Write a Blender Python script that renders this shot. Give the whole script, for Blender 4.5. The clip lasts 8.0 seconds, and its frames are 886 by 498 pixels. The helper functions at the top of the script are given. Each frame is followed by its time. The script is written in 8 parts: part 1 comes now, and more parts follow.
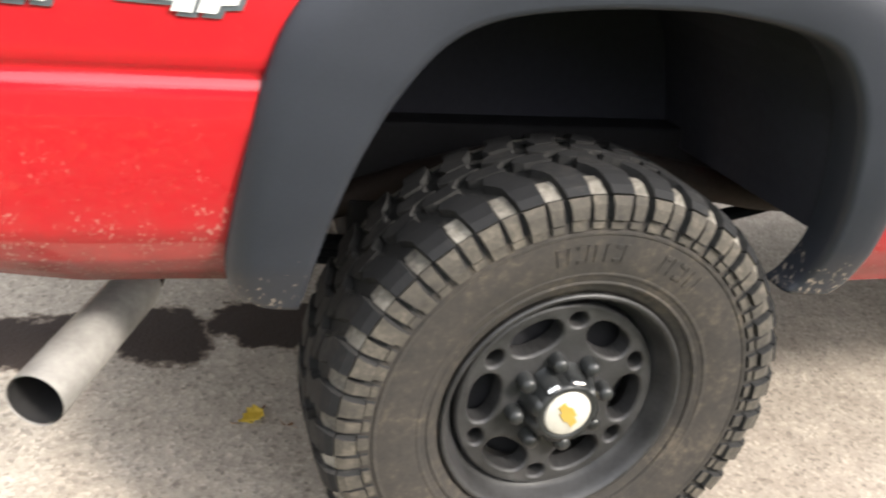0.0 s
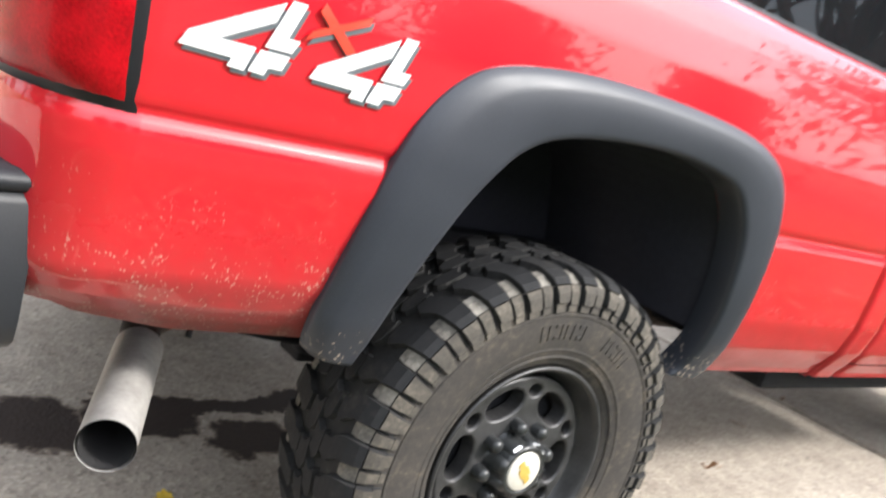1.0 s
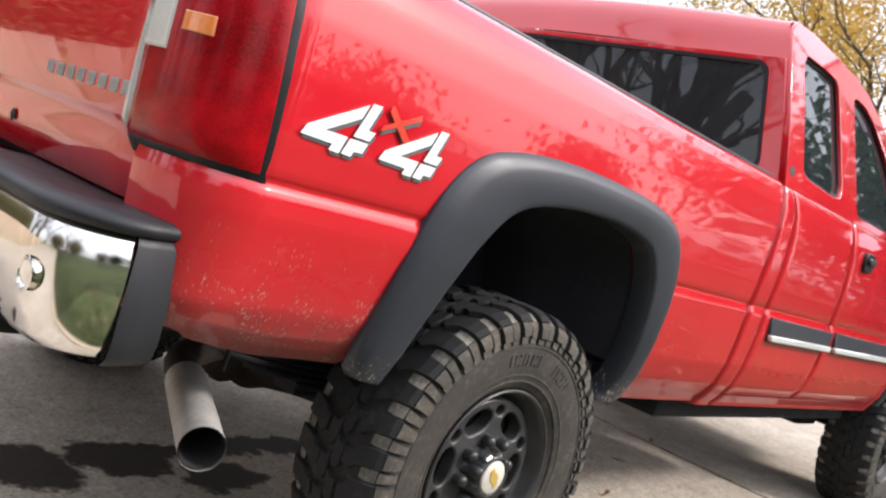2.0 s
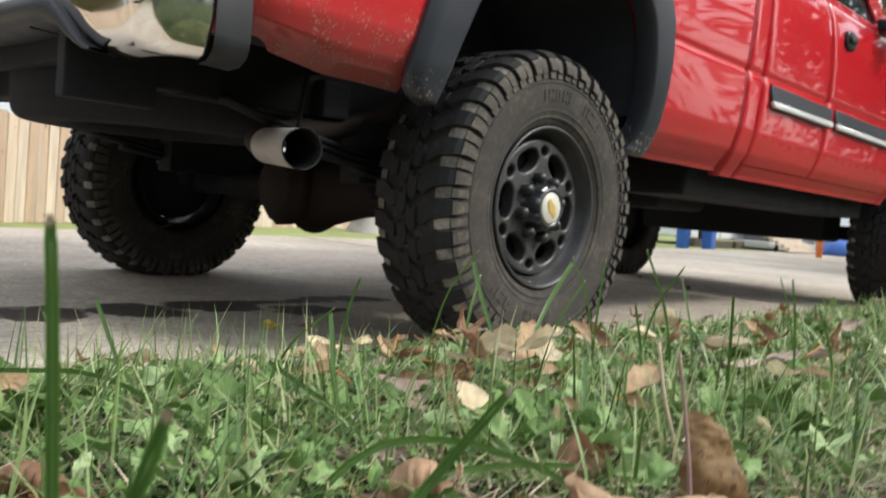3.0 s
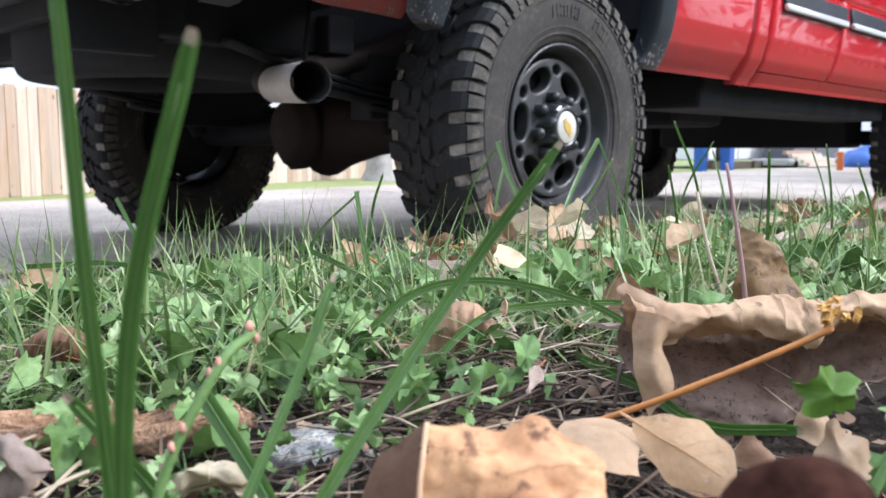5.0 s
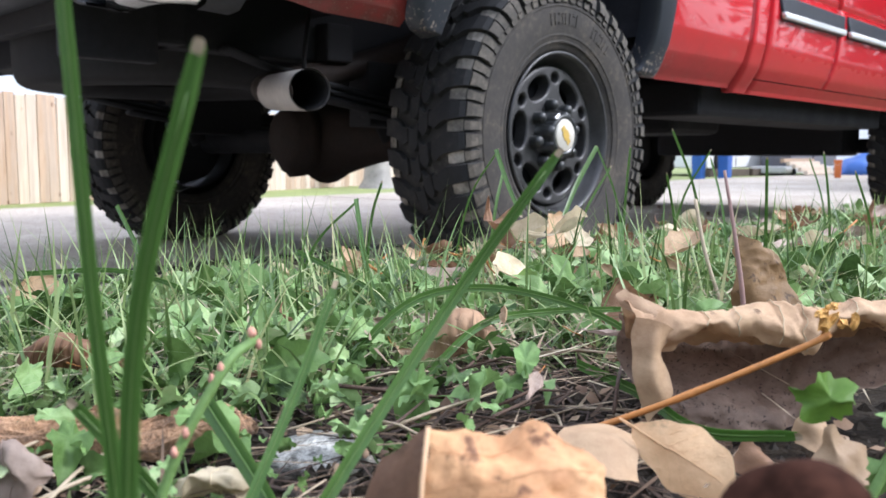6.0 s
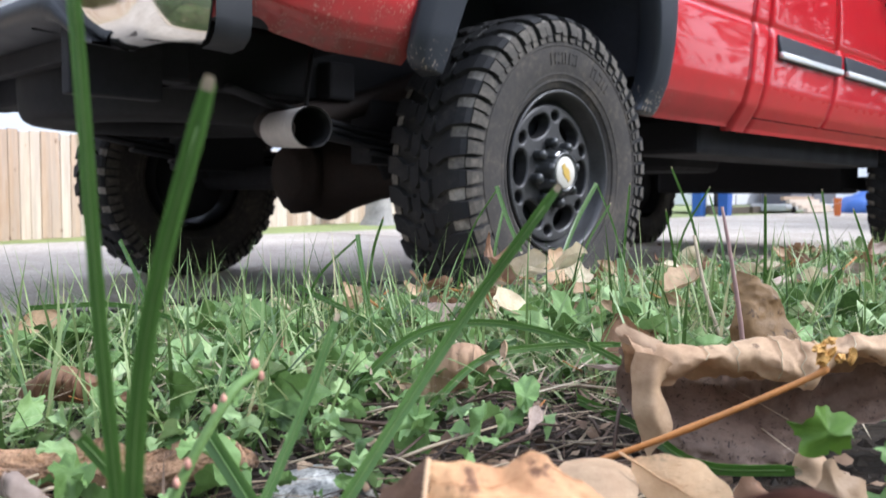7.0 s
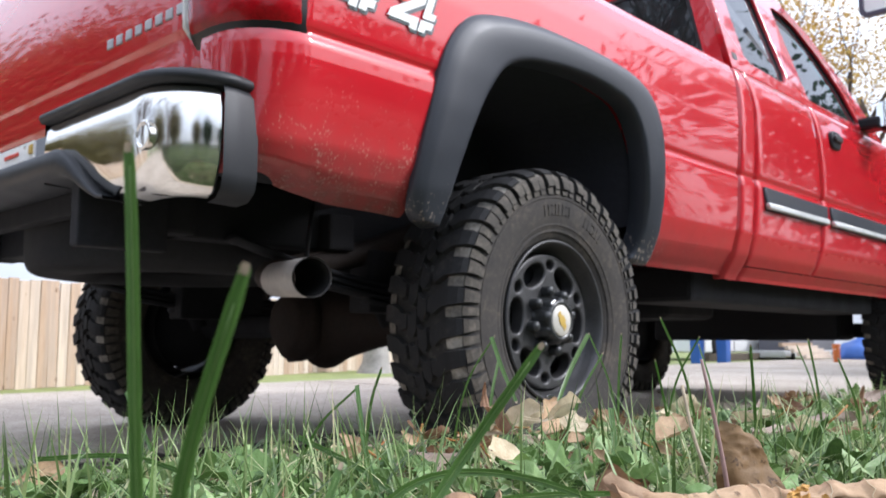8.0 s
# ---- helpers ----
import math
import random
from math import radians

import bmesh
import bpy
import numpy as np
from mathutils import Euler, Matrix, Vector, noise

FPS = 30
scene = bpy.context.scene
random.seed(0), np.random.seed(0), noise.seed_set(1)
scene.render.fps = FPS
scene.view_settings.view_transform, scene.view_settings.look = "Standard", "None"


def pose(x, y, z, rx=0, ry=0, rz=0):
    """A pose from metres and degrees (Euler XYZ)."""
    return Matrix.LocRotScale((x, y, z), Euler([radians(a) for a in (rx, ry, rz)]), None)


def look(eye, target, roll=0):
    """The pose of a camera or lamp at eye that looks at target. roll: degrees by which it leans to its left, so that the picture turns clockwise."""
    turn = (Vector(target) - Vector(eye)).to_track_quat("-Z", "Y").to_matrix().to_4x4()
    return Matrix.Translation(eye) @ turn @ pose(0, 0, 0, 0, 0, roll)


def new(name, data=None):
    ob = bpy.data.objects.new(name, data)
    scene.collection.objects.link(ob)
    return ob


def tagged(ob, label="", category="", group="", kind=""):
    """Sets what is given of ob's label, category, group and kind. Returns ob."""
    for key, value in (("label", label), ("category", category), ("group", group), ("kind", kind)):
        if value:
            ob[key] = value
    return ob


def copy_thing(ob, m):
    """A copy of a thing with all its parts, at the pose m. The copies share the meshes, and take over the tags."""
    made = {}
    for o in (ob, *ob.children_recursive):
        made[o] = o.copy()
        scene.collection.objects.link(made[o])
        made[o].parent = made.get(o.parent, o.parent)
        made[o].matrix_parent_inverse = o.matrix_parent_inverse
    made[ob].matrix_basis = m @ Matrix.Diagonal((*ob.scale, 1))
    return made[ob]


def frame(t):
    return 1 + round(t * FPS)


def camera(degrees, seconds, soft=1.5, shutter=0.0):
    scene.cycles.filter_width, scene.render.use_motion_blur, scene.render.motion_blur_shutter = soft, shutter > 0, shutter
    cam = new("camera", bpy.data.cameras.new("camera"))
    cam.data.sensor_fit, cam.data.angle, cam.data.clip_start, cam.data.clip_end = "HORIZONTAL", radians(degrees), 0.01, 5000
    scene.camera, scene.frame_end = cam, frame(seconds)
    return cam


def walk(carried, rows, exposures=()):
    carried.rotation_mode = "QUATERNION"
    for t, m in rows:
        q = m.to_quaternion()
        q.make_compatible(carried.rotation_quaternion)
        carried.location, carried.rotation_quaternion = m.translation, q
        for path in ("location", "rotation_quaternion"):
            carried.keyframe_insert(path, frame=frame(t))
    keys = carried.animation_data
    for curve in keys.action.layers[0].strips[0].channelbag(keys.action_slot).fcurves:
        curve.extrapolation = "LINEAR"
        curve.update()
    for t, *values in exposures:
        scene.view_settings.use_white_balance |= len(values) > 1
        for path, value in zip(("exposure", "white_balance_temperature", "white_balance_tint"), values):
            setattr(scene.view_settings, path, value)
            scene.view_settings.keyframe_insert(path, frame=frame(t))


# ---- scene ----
cam = camera(54.3, 8.0, shutter=0.25)
# a small aperture, focused at arm's length: the blades and leaves right before the lens are soft
cam.data.dof.use_dof, cam.data.dof.focus_distance, cam.data.dof.aperture_fstop = True, 0.43, 29.0
PATH = [
    (0, (-0.659, -1.075, 1.241), (-0.028, 0.635, 0.417), 7.2),
    (0.5, (-0.951, -1.006, 1.163), (-0.209, 0.697, 0.421), 10.7),
    (0.8, (-1.113, -1.031, 1.117), (-0.045, 0.567, 0.565), 14.2),
    (1, (-1.247, -1.079, 1.121), (-0.004, 0.438, 0.73), 16.2),
    (1.2, (-1.368, -1.109, 1.105), (-0.028, 0.354, 0.851), 16.7),
    (2.3, (-1.826, -1.281, 0.962), (-0.301, 0.01, 0.859), 14.8),
    (2.5, (-1.886, -1.364, 0.81), (-0.326, -0.115, 0.739), 12.8),
    (2.7, (-1.934, -1.405, 0.598), (-0.412, -0.109, 0.521), 10.4),
    (2.8, (-1.933, -1.404, 0.491), (-0.432, -0.084, 0.411), 8.6),
    (2.9, (-1.926, -1.398, 0.414), (-0.447, -0.054, 0.333), 6.5),
    (3.0, (-1.9298, -1.3924, 0.3906), (-0.4618, -0.0378, 0.2886), 4.75),
    (3.2, (-1.9246, -1.3899, 0.3598), (-0.4775, -0.0176, 0.2090), 1.65),
    (3.5, (-1.9181, -1.3775, 0.3459), (-0.4821, -0.0090, 0.0910), 0.12),
    (4.0, (-1.9233, -1.3824, 0.3458), (-0.4927, -0.0131, 0.0650), 0.16),
    (4.5, (-1.9232, -1.3816, 0.3449), (-0.4914, -0.0087, 0.0899), 0.13),
    (6.0, (-1.9253, -1.3826, 0.3449), (-0.4867, -0.0094, 0.1339), 0.15),
    (6.5, (-1.9246, -1.3822, 0.3446), (-0.4876, -0.0089, 0.1231), 0.22),
    (7.0, (-1.9275, -1.3847, 0.3444), (-0.4851, -0.0050, 0.2185), 0.28),
    (7.5, (-1.9358, -1.3928, 0.3463), (-0.4930, -0.0105, 0.4351), 0.14),
    (8.0, (-1.9440, -1.4014, 0.3471), (-0.5039, -0.0300, 0.5606), 0.11),
]
EXPOSURES = [(0.0, 0.90, 6500, 10), (1.0, 1.0, 6150, 10), (1.4, 0.8, 6300, 12), (2.3, 0.2, 6300, 14), (2.7, 0.1, 6500, 14), (3.0, 0.05, 6250, 7), (3.5, 0.35, 5700, 12), (4.0, 0.52, 5430, 13), (6.0, 0.45, 5540, 13), (6.8, 0.42, 5480, 13), (7.5, 0.27, 5580, 11), (8.0, 0.2, 5700, 13)]
walk(cam, [(t, look(eye, target, roll)) for t, eye, target, roll in PATH], EXPOSURES)

# ---------------------------------------------------------------- light
world = bpy.data.worlds.new("overcast_sky")
scene.world = world
world.use_nodes = True
wn, wl = world.node_tree.nodes, world.node_tree.links
SUN_EL, SUN_AZ = 38.0, 141.0
sky = wn.new("ShaderNodeTexSky")
sky.sky_type = "NISHITA"
sky.sun_disc = False
sky.sun_elevation, sky.sun_rotation = radians(SUN_EL), radians(SUN_AZ)
sky.air_density, sky.dust_density, sky.ozone_density = 1.0, 4.0, 1.0
# a bright, mostly white cloud cover over the sky
tex = wn.new("ShaderNodeTexCoord")
cloud = wn.new("ShaderNodeTexNoise")
cloud.inputs["Scale"].default_value, cloud.inputs["Detail"].default_value = 2.2, 6.0
wl.new(tex.outputs["Generated"], cloud.inputs["Vector"])
ramp = wn.new("ShaderNodeValToRGB")
ramp.color_ramp.elements[0].position, ramp.color_ramp.elements[0].color = 0.3, (5.5, 5.8, 6.4, 1)
ramp.color_ramp.elements[1].position, ramp.color_ramp.elements[1].color = 0.7, (9.0, 9.0, 8.8, 1)
wl.new(cloud.outputs["Fac"], ramp.inputs["Fac"])
mix = wn.new("ShaderNodeMix")
mix.data_type = "RGBA"
mix.inputs["Factor"].default_value = 0.7
wl.new(sky.outputs["Color"], mix.inputs["A"])
wl.new(ramp.outputs["Color"], mix.inputs["B"])
# the cover is brightest overhead and dimmer towards the horizon
split = wn.new("ShaderNodeSeparateXYZ")
wl.new(tex.outputs["Generated"], split.inputs[0])
rise = wn.new("ShaderNodeMapRange")
rise.inputs["From Min"].default_value, rise.inputs["From Max"].default_value = 0.0, 0.9
rise.inputs["To Min"].default_value, rise.inputs["To Max"].default_value = 0.7, 1.62
wl.new(split.outputs["Z"], rise.inputs["Value"])
lift = wn.new("ShaderNodeVectorMath")
lift.operation = "SCALE"
wl.new(mix.outputs["Result"], lift.inputs[0])
wl.new(rise.outputs[0], lift.inputs["Scale"])
bg = wn["Background"]
bg.inputs["Strength"].default_value = 0.186
wl.new(lift.outputs[0], bg.inputs["Color"])

sun_data = bpy.data.lights.new("sun", "SUN")
sun_data.energy, sun_data.angle, sun_data.color = 2.85, radians(9), (1.0, 0.95, 0.87)
sun = new("sun", sun_data)
sun_az = radians(SUN_AZ)
sun_dir = Vector((math.sin(sun_az) * math.cos(radians(SUN_EL)), math.cos(sun_az) * math.cos(radians(SUN_EL)), math.sin(radians(SUN_EL))))
sun.matrix_world = look(sun_dir * 40, (0, 0, 0))


# ---------------------------------------------------------------- materials
def links_of(name):
    m = bpy.data.materials.new(name)
    m.use_nodes = True
    return m, m.node_tree.nodes, m.node_tree.links, m.node_tree.nodes["Principled BSDF"]


def noise_node(n, l, vec, scale, detail=6.0, rough=0.6):
    t = n.new("ShaderNodeTexNoise")
    t.inputs["Scale"].default_value, t.inputs["Detail"].default_value, t.inputs["Roughness"].default_value = scale, detail, rough
    l.new(vec, t.inputs["Vector"])
    return t


def ramp_node(n, l, fac, stops):
    r = n.new("ShaderNodeValToRGB")
    while len(r.color_ramp.elements) < len(stops):
        r.color_ramp.elements.new(0.5)
    for e, (p, c) in zip(r.color_ramp.elements, stops):
        e.position, e.color = p, (c, c, c, 1) if isinstance(c, (int, float)) else (*c, 1)
    l.new(fac, r.inputs["Fac"])
    return r


def mix_node(n, l, fac, a, b, kind="MIX"):
    m = n.new("ShaderNodeMix")
    m.data_type, m.blend_type = "RGBA", kind
    for key, v in (("Factor", fac), ("A", a), ("B", b)):
        if isinstance(v, (int, float)):
            m.inputs[key].default_value = v
        elif isinstance(v, tuple):
            m.inputs[key].default_value = (*v, 1)
        else:
            l.new(v, m.inputs[key])
    return m.outputs["Result"]


def math_node(n, l, op, a, b=0.0):
    m = n.new("ShaderNodeMath")
    m.operation = op
    for i, v in enumerate((a, b)):
        if isinstance(v, (int, float)):
            m.inputs[i].default_value = v
        else:
            l.new(v, m.inputs[i])
    return m.outputs[0]


def bump_node(n, l, bsdf, height, strength, distance=0.002):
    b = n.new("ShaderNodeBump")
    b.inputs["Strength"].default_value, b.inputs["Distance"].default_value = strength, distance
    l.new(height, b.inputs["Height"])
    l.new(b.outputs["Normal"], bsdf.inputs["Normal"])


def place_of(n):
    return n.new("ShaderNodeNewGeometry").outputs["Position"]


def surface(name, base, rough=0.5, metal=0.0, vary=0.25, large=3.0, fine=90.0, relief=0.15, coat=0.0, spec=0.5, gloss_vary=0.15):
    """A plain material with variation at two scales and a fine relief."""
    m, n, l, b = links_of(name)
    p = place_of(n)
    a, c = noise_node(n, l, p, large), noise_node(n, l, p, fine)
    dark = tuple(v * (1 - vary) for v in base)
    light = tuple(min(1.0, v * (1 + vary)) for v in base)
    both = math_node(n, l, "ADD", math_node(n, l, "MULTIPLY", a.outputs["Fac"], 0.6), math_node(n, l, "MULTIPLY", c.outputs["Fac"], 0.4))
    col = ramp_node(n, l, both, [(0.3, dark), (0.7, light)])
    l.new(col.outputs["Color"], b.inputs["Base Color"])
    r = ramp_node(n, l, a.outputs["Fac"], [(0.3, max(0.02, rough - gloss_vary * rough)), (0.7, min(1.0, rough + gloss_vary * rough))])
    l.new(r.outputs["Color"], b.inputs["Roughness"])
    b.inputs["Metallic"].default_value = metal
    b.inputs["Coat Weight"].default_value = coat
    b.inputs["Coat Roughness"].default_value = 0.03
    b.inputs["Specular IOR Level"].default_value = spec
    if relief:
        bump_node(n, l, b, c.outputs["Fac"], relief)
    return m


def red_paint():
    """Glossy red coat with dried mud specks and scuffs, thickest on the lower rear quarter; the hem is browned for mud
    and shade.
    """
    m, n, l, b = links_of("red_paint")
    p = place_of(n)
    sep = n.new("ShaderNodeSeparateXYZ")
    l.new(p, sep.inputs[0])
    big = noise_node(n, l, p, 2.0, 3)
    base = ramp_node(n, l, big.outputs["Fac"], [(0.3, (0.53, 0.012, 0.021)), (0.7, (0.60, 0.016, 0.026))])
    low = n.new("ShaderNodeMapRange")
    low.inputs["From Min"].default_value, low.inputs["From Max"].default_value = 0.97, 0.74
    l.new(sep.outputs["Z"], low.inputs["Value"])
    hem = n.new("ShaderNodeMapRange")
    hem.interpolation_type = "SMOOTHSTEP"
    hem.inputs["From Min"].default_value, hem.inputs["From Max"].default_value = 0.80, 0.62
    l.new(sep.outputs["Z"], hem.inputs["Value"])
    rear = n.new("ShaderNodeMapRange")
    rear.inputs["From Min"].default_value, rear.inputs["From Max"].default_value = 1.6, -0.5
    rear.inputs["To Min"].default_value = 0.4
    l.new(sep.outputs["X"], rear.inputs["Value"])
    zone = math_node(n, l, "MULTIPLY", math_node(n, l, "MULTIPLY", low.outputs[0], rear.outputs[0]), math_node(n, l, "SUBTRACT", 1.0, math_node(n, l, "MULTIPLY", hem.outputs[0], 0.35)))
    st = n.new("ShaderNodeMapping")
    st.inputs["Scale"].default_value = (1.0, 1.0, 0.35)
    st.inputs["Rotation"].default_value = (0.0, radians(24), 0.0)
    l.new(p, st.inputs["Vector"])
    specks = noise_node(n, l, st.outputs[0], 230.0, 3, 0.55)
    spots = noise_node(n, l, p, 16.0, 5, 0.7)
    thr = math_node(n, l, "SUBTRACT", math_node(n, l, "ADD", math_node(n, l, "MULTIPLY", specks.outputs["Fac"], 0.65), math_node(n, l, "MULTIPLY", spots.outputs["Fac"], 0.5)),
                    math_node(n, l, "SUBTRACT", 0.752, math_node(n, l, "MULTIPLY", zone, 0.118)))
    hard = math_node(n, l, "MULTIPLY", math_node(n, l, "MULTIPLY", thr, 22.0), 1.0)
    hard = n_clamp(n, l, hard)
    # brown film: mud, and shade painted on the tucked-under hem
    mud_shade = math_node(n, l, "MULTIPLY", math_node(n, l, "MULTIPLY", zone, zone), math_node(n, l, "MULTIPLY", spots.outputs["Fac"], 0.4))
    mud_shade = math_node(n, l, "ADD", math_node(n, l, "MULTIPLY", mud_shade, 1.6), math_node(n, l, "MULTIPLY", math_node(n, l, "MULTIPLY", hem.outputs[0], rear.outputs[0]), math_node(n, l, "ADD", math_node(n, l, "MULTIPLY", spots.outputs["Fac"], 0.7), 0.38)))
    mud_shade = math_node(n, l, "MINIMUM", n_clamp(n, l, mud_shade), 0.93)
    dots = n_clamp(n, l, math_node(n, l, "MULTIPLY", hard, math_node(n, l, "MULTIPLY", zone, 0.55)))
    mud = n_clamp(n, l, math_node(n, l, "ADD", dots, mud_shade))
    col = mix_node(n, l, dots, mix_node(n, l, mud_shade, base.outputs["Color"], (0.13, 0.060, 0.048)), (0.50, 0.33, 0.26))
    l.new(col, b.inputs["Base Color"])
    l.new(ramp_node(n, l, mud, [(0.0, 0.16), (0.6, 0.75)]).outputs["Color"], b.inputs["Roughness"])
    b.inputs["Specular IOR Level"].default_value = 0.2
    l.new(n_clamp(n, l, math_node(n, l, "SUBTRACT", 1.0, mud)), b.inputs["Coat Weight"])
    b.inputs["Coat Roughness"].default_value, b.inputs["Coat IOR"].default_value = 0.025, 1.65
    orange = noise_node(n, l, p, 160.0, 1)
    bump_node(n, l, b, orange.outputs["Fac"], 0.012, 0.001)
    return m


def n_clamp(n, l, v):
    c = n.new("ShaderNodeClamp")
    l.new(v, c.inputs["Value"])
    return c.outputs[0]


def tyre_rubber():
    """Worn black rubber with pale dust in the hollows and brown dust on the sidewall."""
    m, n, l, b = links_of("tyre_rubber")
    p = place_of(n)
    a, c = noise_node(n, l, p, 7.0, 6, 0.7), noise_node(n, l, p, 60.0, 6, 0.7)
    s = math_node(n, l, "ADD", math_node(n, l, "MULTIPLY", a.outputs["Fac"], 0.6), math_node(n, l, "MULTIPLY", c.outputs["Fac"], 0.4))
    col = ramp_node(n, l, s, [(0.30, (0.009, 0.0092, 0.0105)), (0.54, (0.0165, 0.0165, 0.0175)), (0.78, (0.062, 0.056, 0.049))])
    l.new(col.outputs["Color"], b.inputs["Base Color"])
    b.inputs["Roughness"].default_value = 0.78
    b.inputs["Specular IOR Level"].default_value = 0.3
    bump_node(n, l, b, c.outputs["Fac"], 0.35, 0.003)
    return m


def dusty_rubber(name, stops):
    m, n, l, b = links_of(name)
    p = place_of(n)
    a, c = noise_node(n, l, p, 9.0, 6, 0.7), noise_node(n, l, p, 55.0, 6, 0.75)
    s = math_node(n, l, "ADD", math_node(n, l, "MULTIPLY", a.outputs["Fac"], 0.55), math_node(n, l, "MULTIPLY", c.outputs["Fac"], 0.45))
    l.new(ramp_node(n, l, s, stops).outputs["Color"], b.inputs["Base Color"])
    b.inputs["Roughness"].default_value = 0.85
    bump_node(n, l, b, c.outputs["Fac"], 0.3, 0.003)
    return m


def concrete():
    """Pale broom-finished concrete, speckled with grit, with oil stains of its own shapes."""
    m, n, l, b = links_of("driveway_concrete")
    p = place_of(n)
    big, mid, fine = noise_node(n, l, p, 0.8, 5), noise_node(n, l, p, 9.0, 6, 0.7), noise_node(n, l, p, 140.0, 4, 0.8)
    grit = n.new("ShaderNodeTexVoronoi")
    grit.inputs["Scale"].default_value = 95.0
    l.new(p, grit.inputs["Vector"])
    s = math_node(n, l, "ADD", math_node(n, l, "MULTIPLY", big.outputs["Fac"], 0.35), math_node(n, l, "MULTIPLY", mid.outputs["Fac"], 0.35))
    s = math_node(n, l, "ADD", s, math_node(n, l, "MULTIPLY", fine.outputs["Fac"], 0.3))
    col = ramp_node(n, l, s, [(0.33, (0.255, 0.212, 0.172)), (0.52, (0.415, 0.360, 0.300)), (0.68, (0.58, 0.520, 0.445))])
    gr = ramp_node(n, l, grit.outputs["Color"], [(0.0, 0.30), (0.35, 0.95), (0.65, 1.05), (1.0, 1.6)])
    base = mix_node(n, l, 0.6, col.outputs["Color"], mix_node(n, l, 1.0, col.outputs["Color"], gr.outputs["Color"], "MULTIPLY"))
    wob = noise_node(n, l, p, 5.0, 5, 0.7)
    off = n.new("ShaderNodeVectorMath")
    off.operation = "MULTIPLY_ADD"
    off.inputs[1].default_value, off.inputs[2].default_value = (0.26, 0.26, 0), (-0.13, -0.13, 0)
    l.new(wob.outputs["Color"], off.inputs[0])
    moved = n.new("ShaderNodeVectorMath")
    l.new(p, moved.inputs[0])
    l.new(off.outputs[0], moved.inputs[1])
    stain = soak_shadow = None
    for x, y, rx, ry in ((-0.95, 1.02, 0.16, 0.15), (-0.66, 1.02, 0.15, 0.16), (-0.37, 1.05, 0.16, 0.13), (-0.10, 0.89, 0.16, 0.105), (-0.10, 1.09, 0.27, 0.05), (0.24, 1.10, 0.22, 0.08), (-1.45, 1.30, 0.20, 0.12)):
        mp = n.new("ShaderNodeMapping")
        mp.vector_type = "TEXTURE"
        mp.inputs["Location"].default_value, mp.inputs["Scale"].default_value = (x, y, 0), (rx, ry, 50)
        l.new(moved.outputs[0], mp.inputs["Vector"])
        ln = n.new("ShaderNodeVectorMath")
        ln.operation = "LENGTH"
        l.new(mp.outputs[0], ln.inputs[0])
        f = ramp_node(n, l, ln.outputs["Value"], [(0.85, 1.0), (1.0, 0.0)]).outputs["Color"]
        stain = f if stain is None else math_node(n, l, "MAXIMUM", stain, f)
        f = ramp_node(n, l, ln.outputs["Value"], [(0.9, 1.0), (1.6, 0.55), (3.4, 0.0)]).outputs["Color"]
        soak_shadow = f if soak_shadow is None else math_node(n, l, "MAXIMUM", soak_shadow, f)
    # brown halo round the stains: soaked oil and painted truck shadow
    base = mix_node(n, l, math_node(n, l, "MULTIPLY", soak_shadow, math_node(n, l, "ADD", math_node(n, l, "MULTIPLY", wob.outputs["Fac"], 0.7), 0.25)), base, (0.135, 0.092, 0.068))
    base = mix_node(n, l, math_node(n, l, "MULTIPLY", stain, 0.95), base, (0.034, 0.025, 0.022))
    l.new(base, b.inputs["Base Color"])
    l.new(ramp_node(n, l, stain, [(0.0, 0.95), (1.0, 0.85)]).outputs["Color"], b.inputs["Roughness"])
    b.inputs["Specular IOR Level"].default_value = 0.15
    h = math_node(n, l, "ADD", math_node(n, l, "MULTIPLY", fine.outputs["Fac"], 0.6), math_node(n, l, "MULTIPLY", grit.outputs["Distance"], 0.8))
    bump_node(n, l, b, h, 0.5, 0.004)
    return m


def island_mix(name, stops, rough=0.6, trans=0.0, veins=0.0, scale=120.0, spec=0.4):
    """Leaves and blades: a colour of its own for each piece, with fine mottling."""
    m, n, l, b = links_of(name)
    g = n.new("ShaderNodeNewGeometry")
    fine = noise_node(n, l, g.outputs["Position"], scale, 5, 0.7)
    s = math_node(n, l, "ADD", math_node(n, l, "MULTIPLY", g.outputs["Random Per Island"], 0.75), math_node(n, l, "MULTIPLY", fine.outputs["Fac"], 0.4))
    c = ramp_node(n, l, s, stops)
    l.new(c.outputs["Color"], b.inputs["Base Color"])
    b.inputs["Roughness"].default_value = rough
    b.inputs["Specular IOR Level"].default_value = spec
    bump_node(n, l, b, fine.outputs["Fac"], 0.3, 0.001)
    if trans:
        t = n.new("ShaderNodeBsdfTranslucent")
        l.new(c.outputs["Color"], t.inputs["Color"])
        mx = n.new("ShaderNodeMixShader")
        mx.inputs["Fac"].default_value = trans
        l.new(b.outputs[0], mx.inputs[1])
        l.new(t.outputs[0], mx.inputs[2])
        l.new(mx.outputs[0], n["Material Output"].inputs["Surface"])
    return m


